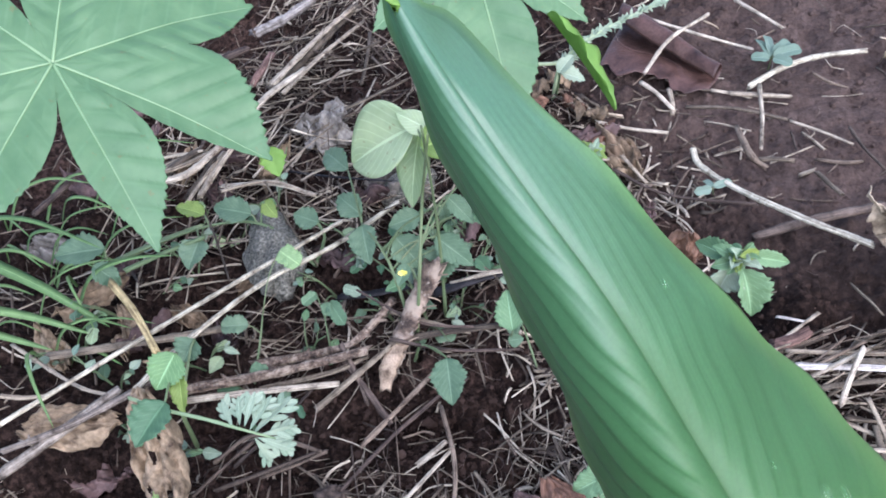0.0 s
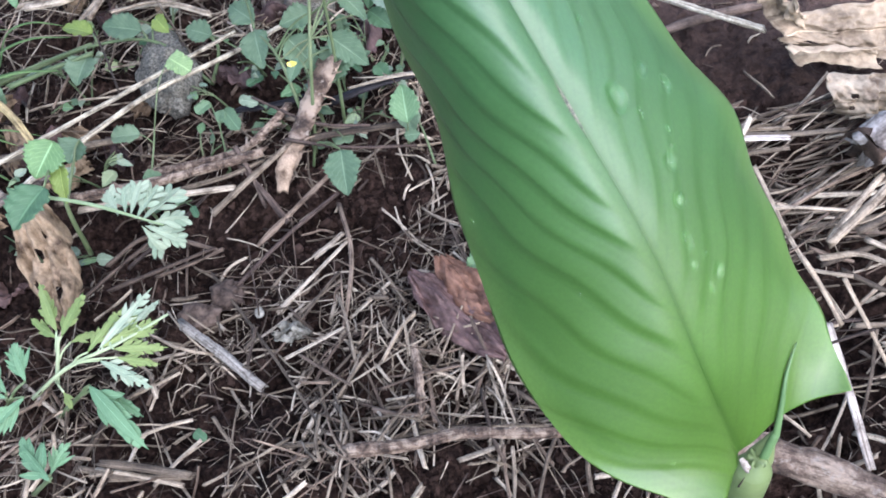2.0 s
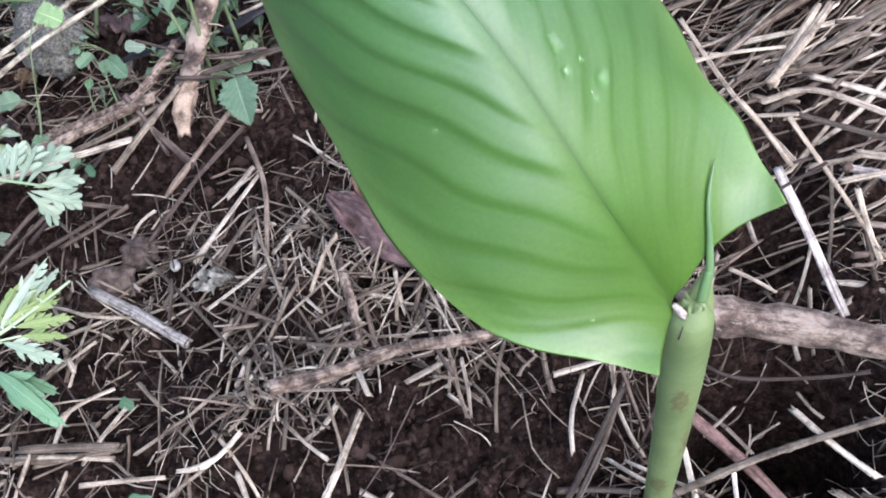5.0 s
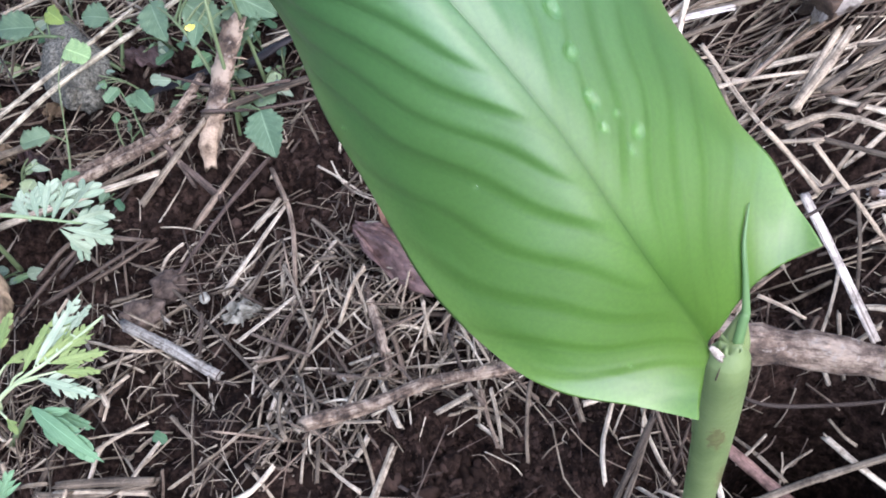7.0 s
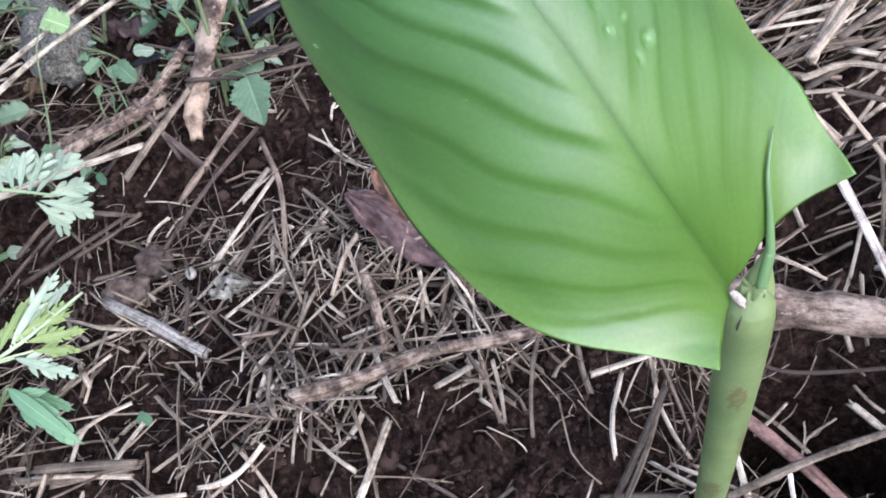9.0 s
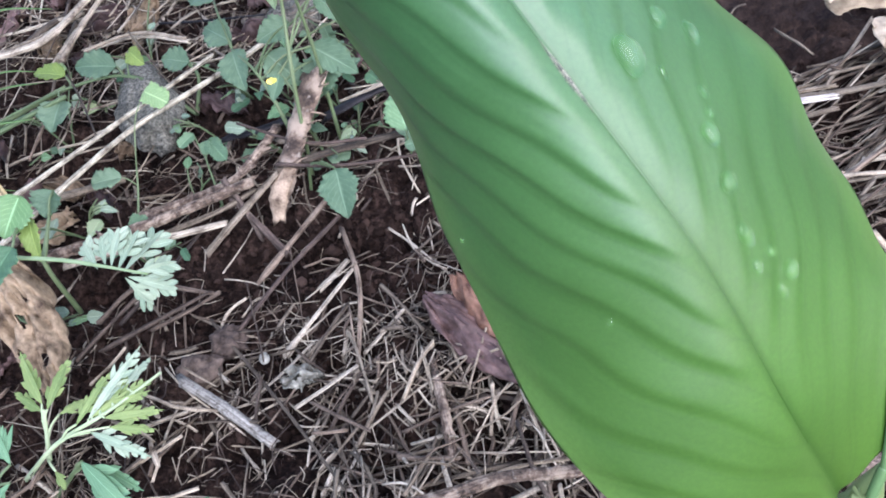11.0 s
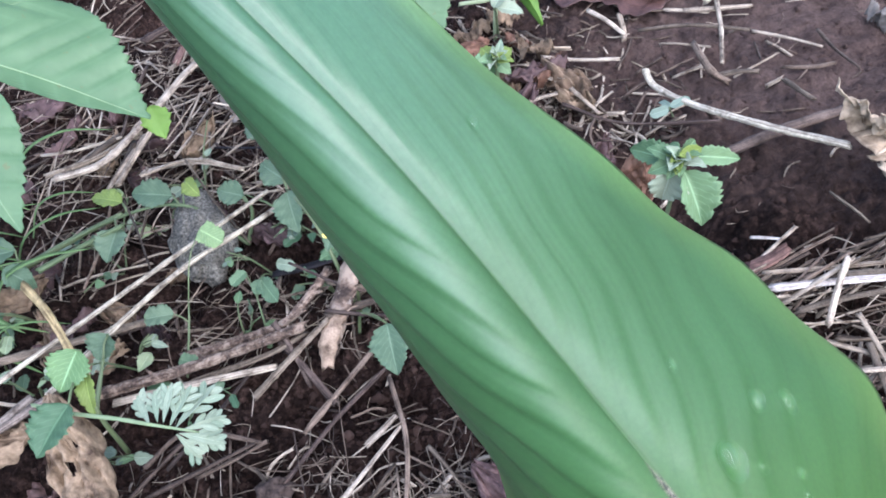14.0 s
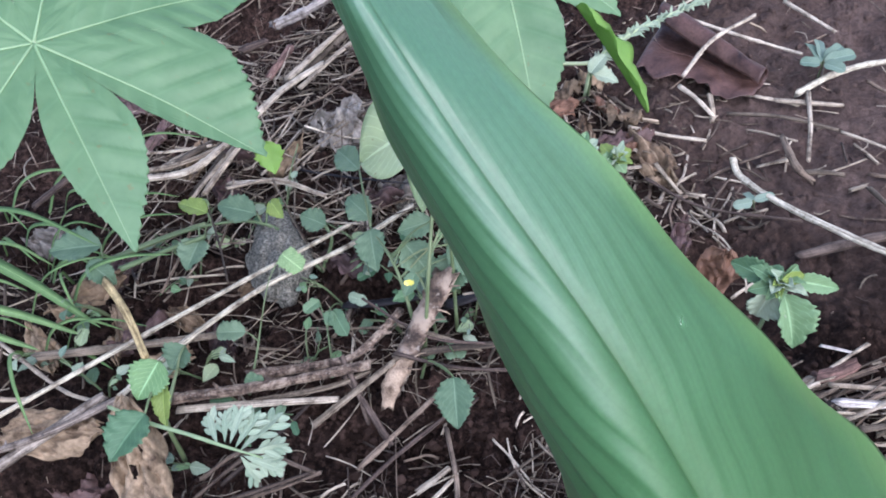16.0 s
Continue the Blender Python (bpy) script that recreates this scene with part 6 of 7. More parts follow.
# ---- dead leaves ----
def dead_sheet(name, label, mat, corners, roll=0.0, crumple=0.004, holes=(), seed=0, n=34, teeth=0.06, shape="leaf", dome=True):
    """A dead leaf as a bent sheet between four corners (base left, base right, tip right, tip left); holes as (s, t, r)."""
    a, b, c, d = (np.array(p, float) for p in corners)
    s, t = np.meshgrid(np.linspace(0, 1, n), np.linspace(0, 1, n))
    if shape == "leaf":
        w = np.sin(np.pi * np.clip(t, 0.03, 0.97) ** 0.85) ** 0.6
        w = w * (1 + teeth * value_noise(t * 14, s * 0 + seed, 3) * 2)
        s2 = 0.5 + (s - 0.5) * w
    else:
        w = 1 + teeth * value_noise(t * 9, np.where(s > 0.5, 3.0, 8.0) + seed, 3) * 2
        s2 = 0.5 + (s - 0.5) * w
    t2 = t + teeth * value_noise(s * 7, t * 0 + seed + 4, 5) * np.abs(t - 0.5) * 2
    p = (a * (1 - s2)[..., None] + b * s2[..., None]) * (1 - t2)[..., None] + (d * (1 - s2)[..., None] + c * s2[..., None]) * t2[..., None]
    nr = np.cross(b - a, d - a)
    nr /= np.linalg.norm(nr)
    if nr[2] < 0:
        nr = -nr
    width = np.linalg.norm(b - a)
    side = (b - a) / width
    off = crumple * 2 * (value_noise(s * 4 + seed, t * 4, 7) * 2 + value_noise(s * 9, t * 9 + seed, 8) + 0.5 * value_noise(s * 22, t * 22 + seed, 9))
    rib = crumple * 0.25 * np.sin((t - np.abs(s - 0.5) * 0.8) * 50)
    if shape == "sheet":
        # sharp creases instead of ribs
        rib = crumple * (np.abs(value_noise(s * 5 + seed, t * 5, 12)) * 3 + np.abs(value_noise(s * 11, t * 11 + seed, 13)) * 1.6 - 1.0)
    p = p + (off + rib)[..., None] * nr
    if roll:
        ang = (s2 - 0.5) * roll
        r = width / abs(roll)
        mid = p - ((s2 - 0.5) * width)[..., None] * side
        p = mid + (np.sin(ang) * r)[..., None] * side + ((np.cos(ang) - math.cos(roll / 2)) * r if dome else (1 - np.cos(ang)) * r)[..., None] * nr
    top = p.reshape(-1, 3)
    f = []
    for fc in grid_faces(n, n):
        r, cc = divmod(fc[0], n)
        ss, tt = (cc + 0.5) / n, (r + 0.5) / n
        if any((ss - hs) ** 2 + (tt - ht) ** 2 < hr * hr for hs, ht, hr in holes):
            continue
        f.append(fc)
    ob = thing(name, label, "dead leaf", "dead leaves on the soil")
    blade = part("blade", top, f, mat, ob)
    so = blade.modifiers.new("thickness", "SOLIDIFY")
    so.thickness = 0.0006
    mid = p[1 : n - 1 : 3, n // 2] + nr * 0.0005
    v, fc = tube(mid, [0.0011, 0.0008, 0.0004], 6, 0.7, 0.04, seed, 22)
    part("midrib", v, fc, mat, blade)
    return ob


def rolled_leaf(label, mat, corners, turn=4.6, radius=0.011, seed=0, n=44):
    """A dead leaf whose far edge is rolled up: corners upper left, lower left, lower right, upper right."""
    a, b, c, d = (np.array(p, float) for p in corners)
    t, s = np.meshgrid(np.linspace(0, 1, n), np.linspace(0, 1, n), indexing="ij")
    low = b * (1 - t)[..., None] + c * t[..., None]
    e = (a * (1 - t)[..., None] + d * t[..., None]) - low
    width = np.linalg.norm(e, axis=-1)
    e /= width[..., None]
    e[..., 2] *= 0.3
    up = np.array([0.0, 0.0, 1.0])
    r = radius * (1 - 0.25 * t + 0.25 * value_noise(t * 4, t * 0 + seed, 3))
    flat = width - r
    ragged = np.clip(0.010 + 0.022 * value_noise(t * 5, t * 0 + seed, 4) + 0.012 * value_noise(t * 14, t * 0 + seed, 8), 0, None) + 0.018 * np.clip(np.abs(t - 0.5) * 2 - 0.6, 0, 1)
    x = ragged + s * (flat + turn * r - ragged)
    th = np.clip((x - flat) / r, 0, None)
    p = low + e * np.where(x < flat, x, flat + r * np.sin(th))[..., None] + up * (r * (1 - np.cos(th)) + 0.004 * np.sin(np.clip(x / flat, 0, 1) * np.pi))[..., None]
    p = p + up * (0.0035 * (value_noise(s * 5 + seed, t * 6, 5) + 0.5 * value_noise(s * 12, t * 13 + seed, 6)))[..., None]
    ob = thing("dead_leaf", label, "dead leaf", "dead leaves on the soil")
    blade = part("blade", p.reshape(-1, 3), grid_faces(n, n), mat, ob)
    blade.modifiers.new("thickness", "SOLIDIFY").thickness = 0.0006
    v, fc = tube(p[2 : n - 2 : 4, n // 3] + up * 0.0006, [0.0010, 0.0008, 0.0004], 6, 0.7, 0.04, seed, 24)
    part("midrib", v, fc, mat, blade)
    return ob


dead_sheet("dead_leaf", "large tan dead leaf with holes, curled over litter", DRY["deadleaf"], [(-0.272, 0.392, 0.034), (-0.222, 0.380, 0.026), (-0.200, 0.292, -0.012), (-0.250, 0.285, -0.016)], 2.5, 0.006,
           [(0.45, 0.5, 0.05), (0.62, 0.78, 0.06), (0.3, 0.72, 0.03), (0.6, 0.35, 0.03)], 3, 44)
dead_sheet("dead_leaf", "tan dried leaf strip beside grey roots", DRY["deadleaf"], [(-0.35, 0.395, 0.012), (-0.35, 0.355, 0.006), (-0.265, 0.345, 0.018), (-0.265, 0.385, 0.028)], 1.2, 0.004, (), 4)
rolled_leaf("rolled reddish-brown dead leaf lying on bare soil", DRY["rolled"], [(0.25, 0.852, 0.003), (0.195, 0.76, -0.0), (0.292, 0.689, -0.004), (0.327, 0.728, 0.001)], 4.4, 0.017, 5)
dead_sheet("dead_leaf", "purplish-brown dead leaf half buried in straw", DRY["brownleaf"], [(0.020, 0.262, -0.006), (0.042, 0.285, -0.002), (0.104, 0.204, 0.000), (0.070, 0.184, -0.008)], 1.3, 0.003, (), 6)
dead_sheet("dead_leaf", "orange-brown dry leaf lying on straw mulch", DRY["orangeleaf"], [(0.040, 0.278, 0.0), (0.070, 0.286, 0.004), (0.104, 0.226, 0.006), (0.076, 0.208, -0.002)], 0.8, 0.003, (), 7)
dead_sheet("dead_leaf", "upright reddish-brown dry leaf behind the plant", DRY["orangeleaf"], [(0.186, 0.462, 0.004), (0.218, 0.456, 0.000), (0.224, 0.452, 0.052), (0.190, 0.468, 0.062)], 0.9, 0.003, (), 8)
dead_sheet("dead_leaf", "torn upright cream dead leaf end above soil", DRY["creamleaf"], [(0.335, 0.444, 0.095), (0.356, 0.407, 0.083), (0.38, 0.415, 0.046), (0.354, 0.425, 0.049)], 0.9, 0.003, [(0.7, 0.05, 0.12), (0.35, 0.02, 0.10)], 9, 40, 0.15, "sheet")
dead_sheet("dead_leaf", "large curled cream dead leaf lying on soil", DRY["creamleaf"], [(0.345, 0.422, 0.064), (0.358, 0.414, 0.038), (0.448, 0.392, 0.022), (0.449, 0.428, 0.063)], 2.2, 0.0028, [(0.75, 0.25, 0.06)], 10, 48, 0.06, "sheet")
dead_sheet("dead_leaf", "curled cream dead leaf strip beside a branch", DRY["creamleaf"], [(0.35, 0.391, 0.056), (0.365, 0.394, 0.031), (0.433, 0.383, 0.024), (0.427, 0.387, 0.045)], 3.0, 0.0018, (), 11, 34, 0.06, "sheet")
dead_sheet("dead_leaf", "folded cream dead leaf over straw ends", DRY["creamleaf"], [(0.363, 0.362, 0.056), (0.375, 0.342, 0.016), (0.42, 0.325, 0.019), (0.422, 0.357, 0.053)], 2.6, 0.003, [(0.4, 0.3, 0.06)], 12, 40, 0.08, "sheet")
dead_sheet("dead_leaf", "crumpled pale tan dead leaf at the weed", DRY["creamleaf"], [(0.132, 0.522, 0.004), (0.160, 0.534, 0.020), (0.198, 0.440, 0.026), (0.172, 0.424, 0.004)], 1.5, 0.009, [(0.5, 0.5, 0.06)], 13, 38, 0.12, "sheet")
dead_sheet("dead_leaf", "grey shrivelled palmate dead leaf on straw", DRY["greyleaf"], [(-0.140, 0.690, 0.008), (-0.118, 0.742, 0.024), (-0.070, 0.735, 0.022), (-0.090, 0.655, 0.006)], 0.9, 0.008, [(0.2, 0.1, 0.1), (0.8, 0.15, 0.1)], 14, 38, 0.25)
dead_sheet("dead_leaf", "pale grey papery dead leaf beside a dark hollow", DRY["greyleaf"], [(-0.075, 0.600, 0.004), (-0.060, 0.630, 0.016), (-0.005, 0.625, 0.016), (-0.012, 0.590, 0.004)], 0.8, 0.006, (), 15)
for k, (x, y, r, key, what) in enumerate([(0.10, 0.71, 0.030, "orangeleaf", "curled reddish-brown"), (0.135, 0.66, 0.026, "deadleaf", "curled tan"), (0.165, 0.65, 0.030, "brownleaf", "crumpled brown"), (0.19, 0.625, 0.034, "deadleaf", "long tan"),
                                          (-0.33, 0.52, 0.034, "deadleaf", "crumpled tan"), (-0.36, 0.47, 0.030, "deadleaf", "crumpled tan"), (-0.27, 0.47, 0.026, "brownleaf", "crumpled brown"), (-0.24, 0.50, 0.022, "deadleaf", "curled tan"),
                                          (-0.16, 0.66, 0.026, "deadleaf", "curled tan"), (-0.10, 0.53, 0.026, "brownleaf", "crumpled brown"), (0.03, 0.56, 0.030, "brownleaf", "crumpled brown"), (-0.06, 0.60, 0.022, "brownleaf", "crumpled brown"),
                                          (-0.30, 0.30, 0.024, "brownleaf", "dark decayed"), (-0.31, 0.36, 0.026, "brownleaf", "dark decayed"), (-0.29, 0.475, 0.028, "deadleaf", "crumpled grey-tan"), (-0.25, 0.45, 0.022, "deadleaf", "crumpled grey-tan"), (-0.21, 0.475, 0.022, "brownleaf", "dark crumpled"), (-0.33, 0.56, 0.03, "brownleaf", "dark crumpled"), (0.19, 0.60, 0.022, "deadleaf", "curled tan"), (0.14, 0.60, 0.026, "brownleaf", "crumpled brown"), (-0.37, 0.69, 0.034, "brownleaf", "dark decayed"), (-0.31, 0.74, 0.030, "brownleaf", "dark decayed"), (-0.40, 0.62, 0.030, "greyleaf", "grey decayed"), (-0.26, 0.69, 0.026, "deadleaf", "crumpled grey-tan"), (-0.34, 0.80, 0.032, "brownleaf", "dark decayed"), (-0.22, 0.64, 0.024, "brownleaf", "dark crumpled"), (0.53, 0.73, 0.024, "creamleaf", "curled cream"), (0.485, 0.62, 0.016, "greyleaf", "grey decayed"),
                                          (0.119, 0.733, 0.022, "deadleaf", "curled tan"), (0.163, 0.712, 0.018, "orangeleaf", "crumpled reddish"), (0.176, 0.651, 0.020, "orangeleaf", "crumpled reddish"), (0.171, 0.680, 0.018, "deadleaf", "torn tan"), (0.159, 0.541, 0.022, "creamleaf", "torn pale"), (0.174, 0.519, 0.024, "deadleaf", "torn tan"), (0.193, 0.524, 0.020, "brownleaf", "crumpled brown"), (0.155, 0.750, 0.016, "deadleaf", "torn tan"), (-0.254, 0.754, 0.022, "brownleaf", "dark crumpled"), (-0.211, 0.698, 0.026, "brownleaf", "dark crumpled"), (-0.172, 0.660, 0.020, "deadleaf", "crumpled grey-tan"), (-0.044, 0.649, 0.020, "brownleaf", "dark decayed"), (-0.147, 0.568, 0.020, "brownleaf", "dark crumpled"), (-0.185, 0.537, 0.018, "deadleaf", "crumpled grey-tan")]):
    z = float(ground_height(x, y)) + 0.004
    a = k * 1.7
    cs, sn = math.cos(a) * r, math.sin(a) * r
    dead_sheet("dead_leaf", f"{what} dead leaf lying in the garden litter", DRY[key], [(x - cs + sn * 0.5, y - sn - cs * 0.5, z), (x - cs - sn * 0.5, y - sn + cs * 0.5, z + 0.006), (x + cs - sn * 0.5, y + sn + cs * 0.5, z + 0.012), (x + cs + sn * 0.5, y + sn - cs * 0.5, z)], 1.8, 0.005, (), 20 + k, 24, 0.15)


# ---- stones, stub and fragments ----
def lump(name, centre, size, mat, seed, label, category, sub=3, rough=0.16, turn=0.0):
    bm = bmesh.new()
    bmesh.ops.create_icosphere(bm, subdivisions=sub, radius=1.0)
    for v in bm.verts:
        d = 1 + rough * (noise.noise(v.co * 1.3 + Vector((seed, 0, 0))) + 0.5 * noise.noise(v.co * 3.1 + Vector((0, seed, 0))) + 0.25 * noise.noise(v.co * 8 + Vector((0, 0, seed))))
        v.co = Vector((v.co.x * size[0], v.co.y * size[1], v.co.z * size[2])) * d
    vs = [tuple(v.co) for v in bm.verts]
    fs = [tuple(v.index for v in f.verts) for f in bm.faces]
    bm.free()
    ob = part(name, vs, fs, mat)
    ob.matrix_world = pose(*centre, 0, 0, turn)
    return tagged(ob, label, category)


lump("stone", (-0.158, 0.540, 0.004), (0.026, 0.048, 0.026), STONE, 2.0, "rough grey weathered stone half buried among weeds", "stone", 5, 0.30, 8)
lump("stone", (-0.025, 0.610, 0.004), (0.030, 0.020, 0.016), STONE, 5.0, "dark grey stone at the edge of a hollow", "stone", 4, 0.2, 20)
lump("pebble", (-0.084, 0.273, -0.015), (0.0036, 0.0044, 0.0034), DRY["ash"], 3.0, "tiny white pebble resting on the mulch", "pebble", 3, 0.1)
lump("soil_clod", (-0.131, 0.279, -0.020), (0.015, 0.013, 0.011), DRY["clod"], 4.0, "pale brown soil clod lying among straw", "clod", 4, 0.5)
lump("soil_clod", (-0.110, 0.300, -0.022), (0.012, 0.011, 0.010), DRY["clod"], 6.0, "brown soil clod lying beside a twig", "clod", 4, 0.5)
dead_sheet("leaf_fragment", "white papery skeleton leaf fragment on mulch", DRY["ash"], [(-0.075, 0.245, -0.016), (-0.068, 0.262, -0.012), (-0.045, 0.256, -0.012), (-0.052, 0.240, -0.017)], 0.5, 0.004, [(0.4, 0.4, 0.12), (0.7, 0.7, 0.1)], 31, 26, 0.3)


def build_stub():
    ob = thing("broken_stalk", "torn upright woody stalk with pale frayed lower end", "stalk")
    v, f = tube([(-0.008, 0.462, 0.050), (-0.026, 0.438, 0.034), (-0.048, 0.408, 0.010), (-0.058, 0.394, -0.004)], [0.0100, 0.0095, 0.0085, 0.007], 10, 0.45, 0.08, 21, 26)
    part("bark_strip", v, f, DRY["log"], ob, "grey-brown bark strip")
    v, f = tube([(-0.045, 0.410, 0.014), (-0.056, 0.396, 0.006), (-0.061, 0.384, -0.008)], [0.0078, 0.0075, 0.005], 10, 0.5, 0.06, 22, 16)
    part("bare_wood", v, f, DRY["wood"], ob, "pale bare wood end")
    g = np.random.default_rng(3)
    for i in range(9):
        s = i / 8
        a = np.array([-0.008, 0.462, 0.052]) * (1 - s) + np.array([-0.05, 0.405, 0.014]) * s + [0.008, -0.004, 0.002]
        b = a + np.array([g.uniform(0.003, 0.012), g.uniform(-0.006, 0.004), g.uniform(-0.004, 0.008)])
        v, f = tube([a, (a + b) / 2 + g.normal(size=3) * 0.001, b], [0.001, 0.0007, 0.0003], 5, 0.6, 0.05, i, 6)
        part("splinter", v, f, DRY["wood"], ob)


build_stub()


# ---- straw mulch, rootlets and crumbs ----
BARE = [(0.035, 0.112, 0.034, 0.6), (-0.10, 0.365, 0.05, 0.6), (-0.155, 0.32, 0.04, 0.5), (-0.285, 0.35, 0.06, 0.6), (-0.126, 0.314, 0.04, 0.5), (0.112, 0.087, 0.04, 0.6), (-0.13, 0.18, 0.07, 0.45), (-0.02, 0.045, 0.05, 0.65), (0.10, 0.035, 0.04, 0.65), (-0.045, 0.105, 0.035, 0.8), (0.125, 0.115, 0.022, 0.7), (0.03, 0.09, 0.05, 0.85), (-0.02, 0.335, 0.05, 0.8), (0.10, 0.075, 0.03, 0.7), (0.36, 0.48, 0.10, 0.75), (0.40, 0.72, 0.22, 0.75), (-0.08, 0.505, 0.035, 0.9), (0.24, 0.045, 0.060, 0.95), (0.290, 0.150, 0.05, 0.9), (-0.24, 0.94, 0.07, 0.8), (-0.43, 0.70, 0.04, 0.7), (-0.30, 0.42, 0.11, 0.75), (-0.31, 0.30, 0.07, 0.7)]


def keep(x, y, g):
    if g.random() > 0.55 + 1.5 * float(value_noise(np.array(x * 14.0), np.array(y * 14.0), 41)) + 0.35:
        return False
    return not any((x - a) ** 2 + (y - b) ** 2 < r * r and g.random() < p for a, b, r, p in BARE)


def near_stem(x, y):
    return (x - 0.150) ** 2 + (y - 0.021) ** 2 < 0.0095**2


ZONES = [  # x0, x1, y0, y1, count, shortest, longest, thinnest, thickest, direction, spread, pile height
    (-0.44, 0.30, -0.14, 0.34, 3500, 0.012, 0.080, 0.0004, 0.0018, 0, 180, 0.018),
    (-0.06, 0.09, 0.12, 0.24, 260, 0.012, 0.055, 0.0006, 0.0017, 0, 180, 0.022),
    (0.09, 0.21, -0.045, 0.018, 140, 0.012, 0.055, 0.0004, 0.0014, 0, 180, 0.020),
    (0.05, 0.17, 0.28, 0.50, 360, 0.015, 0.065, 0.0006, 0.0019, 60, 150, 0.014),
    (0.20, 0.62, 0.13, 0.36, 760, 0.04, 0.13, 0.0008, 0.0022, 12, 38, 0.030),
    (0.17, 0.60, -0.16, 0.14, 320, 0.03, 0.10, 0.0009, 0.0022, -10, 90, 0.018),
    (-0.45, 0.15, 0.32, 0.47, 520, 0.012, 0.06, 0.0005, 0.0015, 10, 180, 0.012),
    (-0.80, 0.10, 0.46, 1.20, 760, 0.02, 0.10, 0.0005, 0.0015, 30, 170, 0.022),
    (-0.34, 0.06, 0.55, 1.10, 760, 0.02, 0.11, 0.0005, 0.0016, 35, 170, 0.030),
    (0.08, 0.80, 0.42, 1.15, 380, 0.010, 0.05, 0.0006, 0.0016, -15, 120, 0.004),
    (0.10, 0.40, 0.52, 0.76, 640, 0.012, 0.055, 0.0006, 0.0022, 0, 180, 0.006),
    (-0.95, 0.95, -0.45, 1.35, 900, 0.02, 0.09, 0.0008, 0.0022, 0, 180, 0.008),
]


def straw_shape(seed, sides=6):
    """A unit straw along x from -0.5 to 0.5 with radius 1, slightly bent and flattened."""
    g = np.random.default_rng(seed)
    bend = g.normal() * 0.10
    p = [(-0.5, 0, 0), (-0.17, bend, g.uniform(-0.01, 0.01)), (0.17, bend * g.uniform(0.3, 1.0), 0), (0.5, 0, g.uniform(-0.02, 0.02))]
    q = curve_points(p, 6)
    ang = np.arange(sides) * 2 * np.pi / sides
    flat = g.uniform(0.35, 0.9)
    rad = 1 + 0.12 * g.normal(size=(6, 1)) + 0.05 * g.normal(size=(6, sides))
    off = np.stack([np.zeros((6, sides)), np.cos(ang)[None] * rad, flat * np.sin(ang)[None] * rad], -1)
    off[0, :, 0], off[-1, :, 0] = g.normal(size=sides) * 0.8, g.normal(size=sides) * 0.8
    k = 6 * sides
    f = grid_faces(6, sides, True) + [((c + 1) % sides, c, k) for c in range(sides)] + [(5 * sides + c, 5 * sides + (c + 1) % sides, k + 1) for c in range(sides)]
    return np.repeat(q[:, None], sides, 1), off, q[0], q[-1], f


def straw_verts(shape, length, r):
    q, off, a, b, f = shape
    body = q * length + off * r
    return np.vstack([body.reshape(-1, 3), a[None] * length, b[None] * length])


STRAW_UV = np.vstack([np.stack(np.broadcast_arrays(np.abs(np.linspace(-1, 1, 6))[None], np.linspace(0, 1, 6)[:, None]), -1).reshape(-1, 2), [[0.5, 0], [0.5, 1]]])


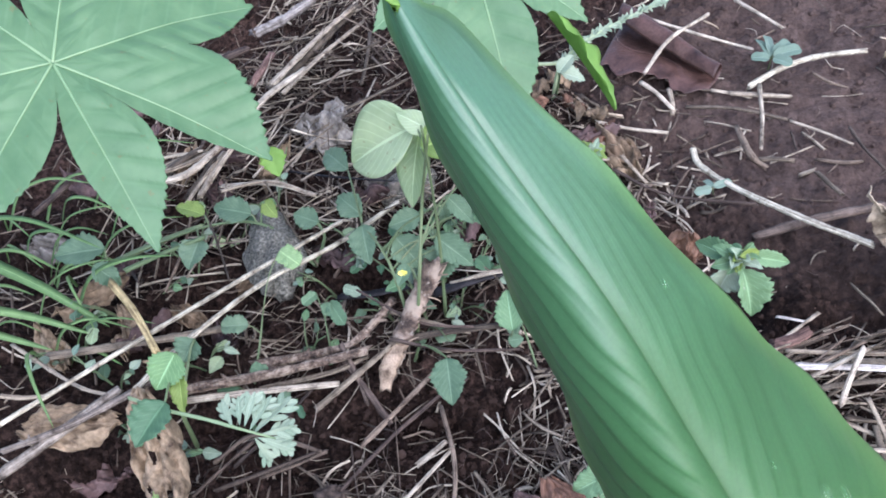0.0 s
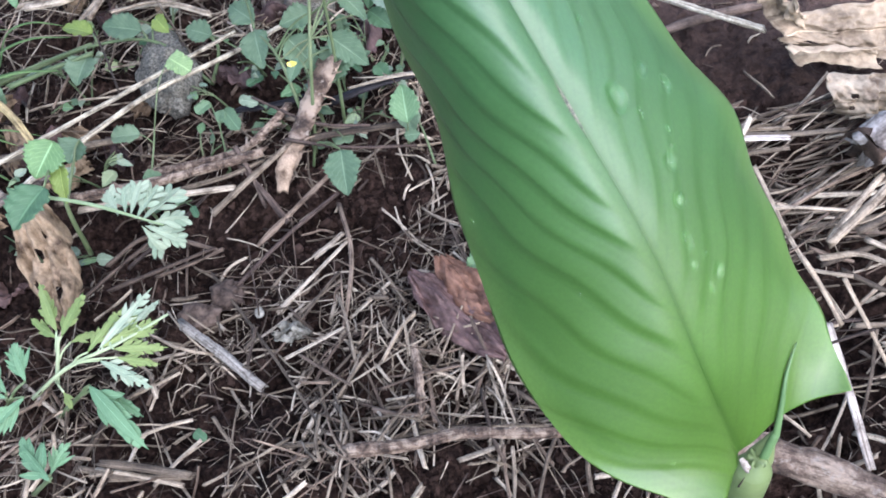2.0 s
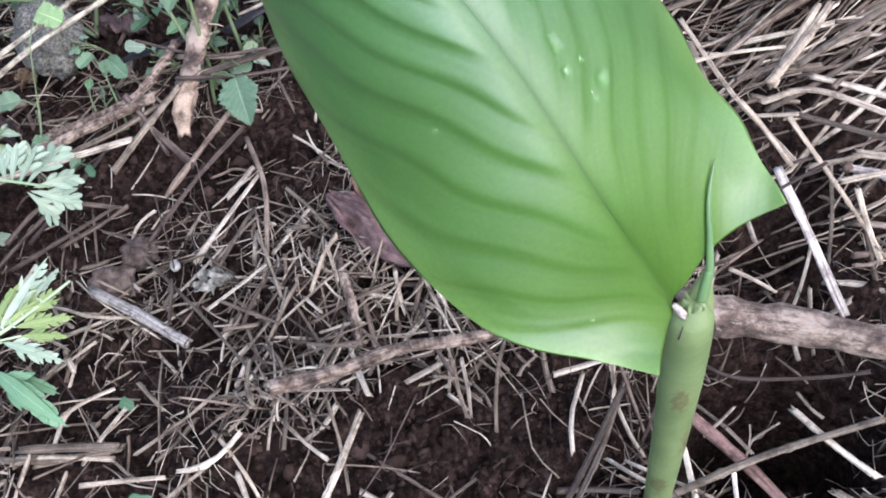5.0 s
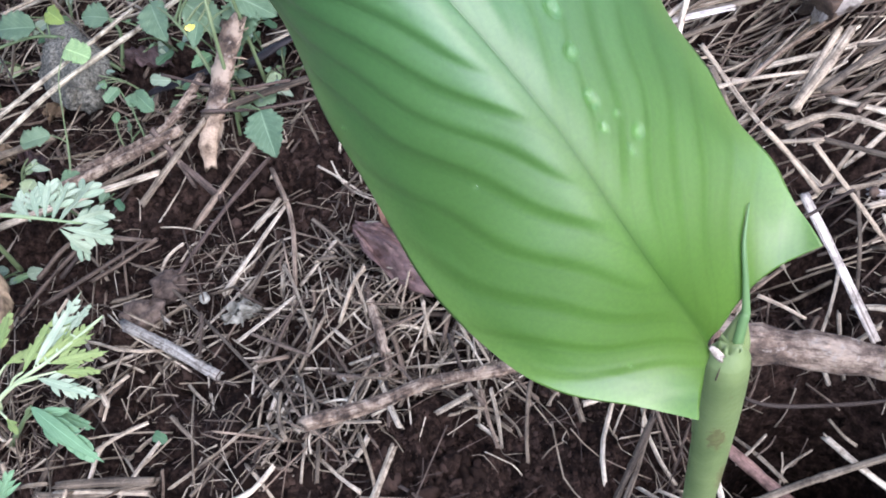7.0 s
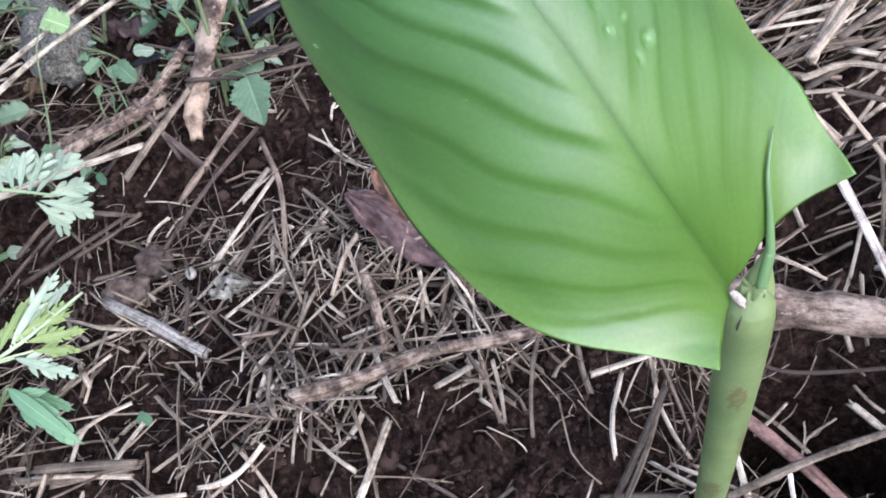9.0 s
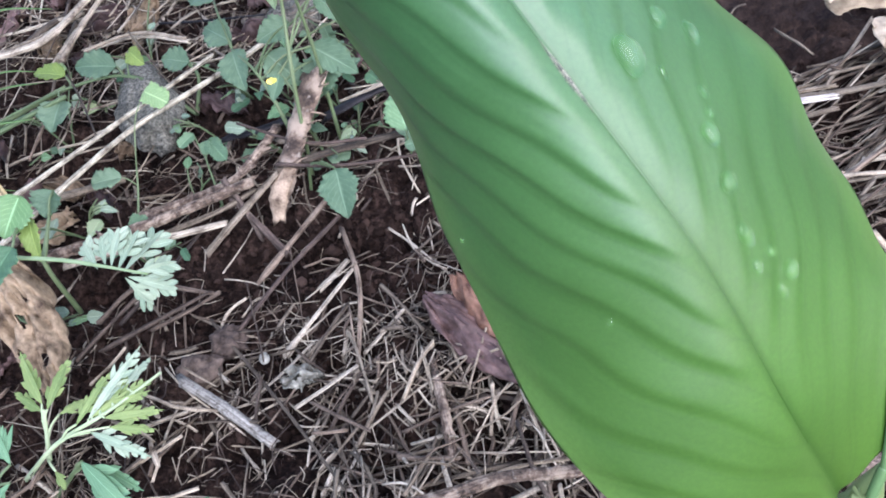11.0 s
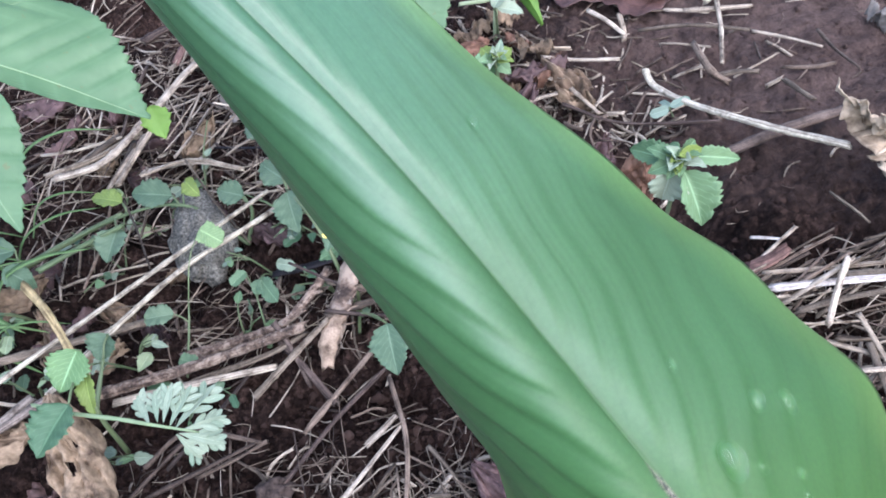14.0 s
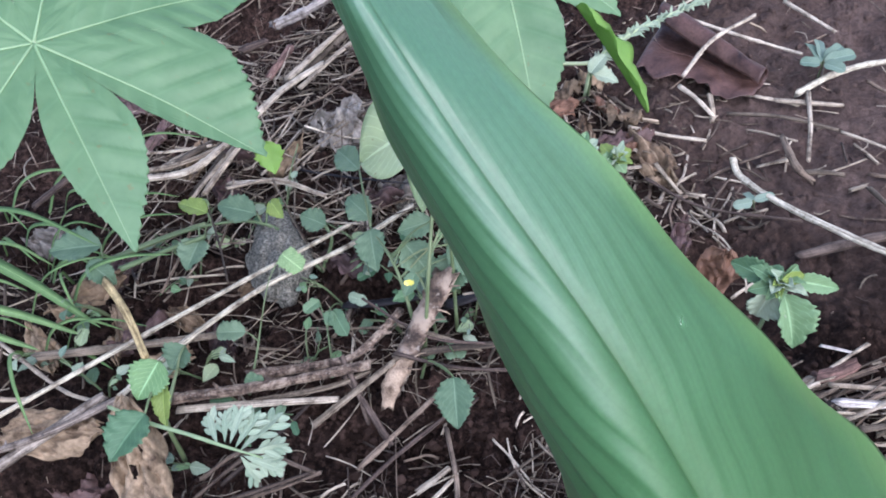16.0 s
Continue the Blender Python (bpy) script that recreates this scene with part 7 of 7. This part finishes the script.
def build_mulch():
    g = np.random.default_rng(21)
    mulch = thing("straw_mulch", "loose layer of grey-brown chopped straw and stalks", "mulch", kind="stuff")
    shapes = [straw_shape(40 + i) for i in range(14)]
    lots = {"straw": [], "pale": [], "brown": []}
    skins = {"straw": [], "pale": [], "brown": []}
    made = []
    for zone, (x0, x1, y0, y1, count, l0, l1, r0, r1, way, spread, pile) in enumerate(ZONES):
        for _ in range(count):
            x, y = g.uniform(x0, x1), g.uniform(y0, y1)
            length = l0 + (l1 - l0) * g.random() ** 1.6
            if not keep(x, y, g) or near_stem(x, y):
                continue
            r = r0 + (r1 - r0) * g.random() ** 1.9
            rz = radians(way + g.uniform(-spread, spread) / 2 * (1 if spread < 180 else 2))
            c, s = math.cos(rz), math.sin(rz)
            h0 = float(ground_height(x - c * length * 0.45, y - s * length * 0.45))
            h1 = float(ground_height(x + c * length * 0.45, y + s * length * 0.45))
            lift = g.random() ** 1.5 * pile
            tilt = math.atan2(h1 - h0, length * 0.9) + radians(g.normal() * (9 if pile > 0.01 else 3))
            z = max((h0 + h1) / 2, float(ground_height(x, y))) + r * 0.5 + lift
            mat = g.choice(["straw", "straw", "straw", "straw", "brown", "brown", "pale"] if zone < 3 else ["straw", "straw", "pale", "brown"] if zone in (3, 7, 8, 10) else ["straw", "straw", "straw", "brown", "brown", "pale"])
            made.append((x, y, z, rz, tilt, g.uniform(0, 360), length, r, mat, int(g.integers(14))))
    made.sort(key=lambda m: (m[0] - 0.05) ** 2 + (m[1] - 0.16) ** 2)
    cache = {}
    for i, (x, y, z, rz, tilt, spin, length, r, mat, k) in enumerate(made):
        m = Matrix.Translation((x, y, z)) @ Euler((0, -tilt, rz)).to_matrix().to_4x4() @ Matrix.Rotation(radians(spin), 4, "X")
        if i < 290:
            step = (k, mat, round(length / 0.012), round(r / 0.0004))
            if step not in cache:
                ob = part("straw", straw_verts(shapes[k], step[2] * 0.012 + 0.004, max(step[3], 1.5) * 0.0004), shapes[k][4], DRY[mat], mulch, uvs=STRAW_UV * (1, step[2] * 0.012 + 0.004))
                cache[step] = ob.data
            else:
                ob = new("straw", cache[step])
                ob.parent = mulch
            ob.matrix_basis = m
        else:
            v = straw_verts(shapes[k], length, r)
            a = np.array(m)
            lots[mat].append((v @ a[:3, :3].T + a[:3, 3], shapes[k][4]))
            skins[mat].append(STRAW_UV * (1, length) + (0, i * 0.37))
    for mat, pieces in lots.items():
        v, f = join(pieces)
        tagged(part("loose_straw", v, f, DRY[mat], mulch, "chopped straw bits scattered over soil", uvs=np.vstack(skins[mat])), kind="stuff")
    # fine rootlets and fibres
    fib = {"straw": [], "darktwig": [], "pale": []}
    for x0, x1, y0, y1, count in ((-0.40, 0.34, -0.12, 0.36, 8200), (-0.5, 0.12, 0.40, 1.0, 3500), (0.1, 0.6, 0.1, 0.9, 500)):
        for i in range(count):
            x, y = g.uniform(x0, x1), g.uniform(y0, y1)
            if near_stem(x, y) or not keep(x, y, g):
                continue
            a = g.uniform(0, 2 * np.pi)
            ln = g.uniform(0.006, 0.032)
            d = np.array([math.cos(a), math.sin(a), 0]) * ln
            z = float(ground_height(x, y)) + g.uniform(0.001, 0.010)
            p0 = np.array([x, y, z])
            bend = g.normal(size=3) * ln * 0.22
            p2 = p0 + d + [0, 0, g.uniform(-0.004, 0.008)]
            q = curve_points([p0, (p0 + p2) / 2 + bend, p2], 5)
            r = g.uniform(0.00018, 0.0005)
            ang = np.arange(3) * 2 * np.pi / 3
            nrm = np.array([-math.sin(a), math.cos(a), 0])
            ring = q[:, None] + r * (np.cos(ang)[None, :, None] * nrm + np.sin(ang)[None, :, None] * np.array([0, 0, 1.0]))
            fib[g.choice(["straw", "darktwig", "pale"])].append((ring.reshape(-1, 3), grid_faces(5, 3, True)))
    for mat, pieces in fib.items():
        v, f = join(pieces)
        tagged(part("rootlets", v, f, DRY[mat], mulch, "fine dry rootlets and fibres"), kind="stuff")


def ico(sub):
    bm = bmesh.new()
    bmesh.ops.create_icosphere(bm, subdivisions=sub, radius=1.0)
    v = np.array([tuple(a.co) for a in bm.verts])
    f = [tuple(a.index for a in b.verts) for b in bm.faces]
    bm.free()
    return v, f


def build_crumbs():
    g = np.random.default_rng(33)
    small, large = ico(1), ico(2)
    pieces = []
    for x0, x1, y0, y1, count, s0, s1 in ((-0.40, 0.34, -0.12, 0.40, 8500, 0.0005, 0.0022), (-0.04, 0.15, 0.0, 0.14, 5200, 0.0005, 0.0024), (-0.08, 0.15, -0.02, 0.14, 260, 0.0024, 0.0080), (-0.30, -0.02, 0.10, 0.36, 110, 0.0022, 0.0055), (-0.10, 0.04, 0.30, 0.38, 1300, 0.0008, 0.0042), (0.16, 0.32, -0.02, 0.16, 1500, 0.0006, 0.0026), (-0.20, 0.0, 0.22, 0.40, 1300, 0.0008, 0.0036), (0.1, 0.7, 0.35, 1.0, 5200, 0.0007, 0.0036), (-0.7, 0.1, 0.42, 1.15, 2200, 0.0010, 0.005)):
        for _ in range(count):
            x, y = g.uniform(x0, x1), g.uniform(y0, y1)
            if near_stem(x, y):
                continue
            s = s0 + (s1 - s0) * g.random() ** 3
            v, f = large if s > 0.0016 else small
            sc = s * g.uniform(0.7, 1.3, 3)
            ph = g.uniform(0, 9, 3)
            w = v * (1 + g.normal(size=(len(v), 1)) * 0.17) * (1 + 0.30 * np.sin(v[:, [1, 2, 0]] * 2.7 + ph).sum(1, keepdims=True) / 1.7 + 0.07 * np.sin(v[:, [2, 0, 1]] * 5.1 + ph[::-1]).sum(1, keepdims=True)) * sc
            pieces.append((w + [x, y, float(ground_height(x, y)) - s * 0.34], f))
    v, f = join(pieces)
    tagged(part("soil_crumbs", v, f, CRUMB), "loose dark brown soil crumbs on the ground", "soil", kind="stuff")


build_mulch()
build_crumbs()
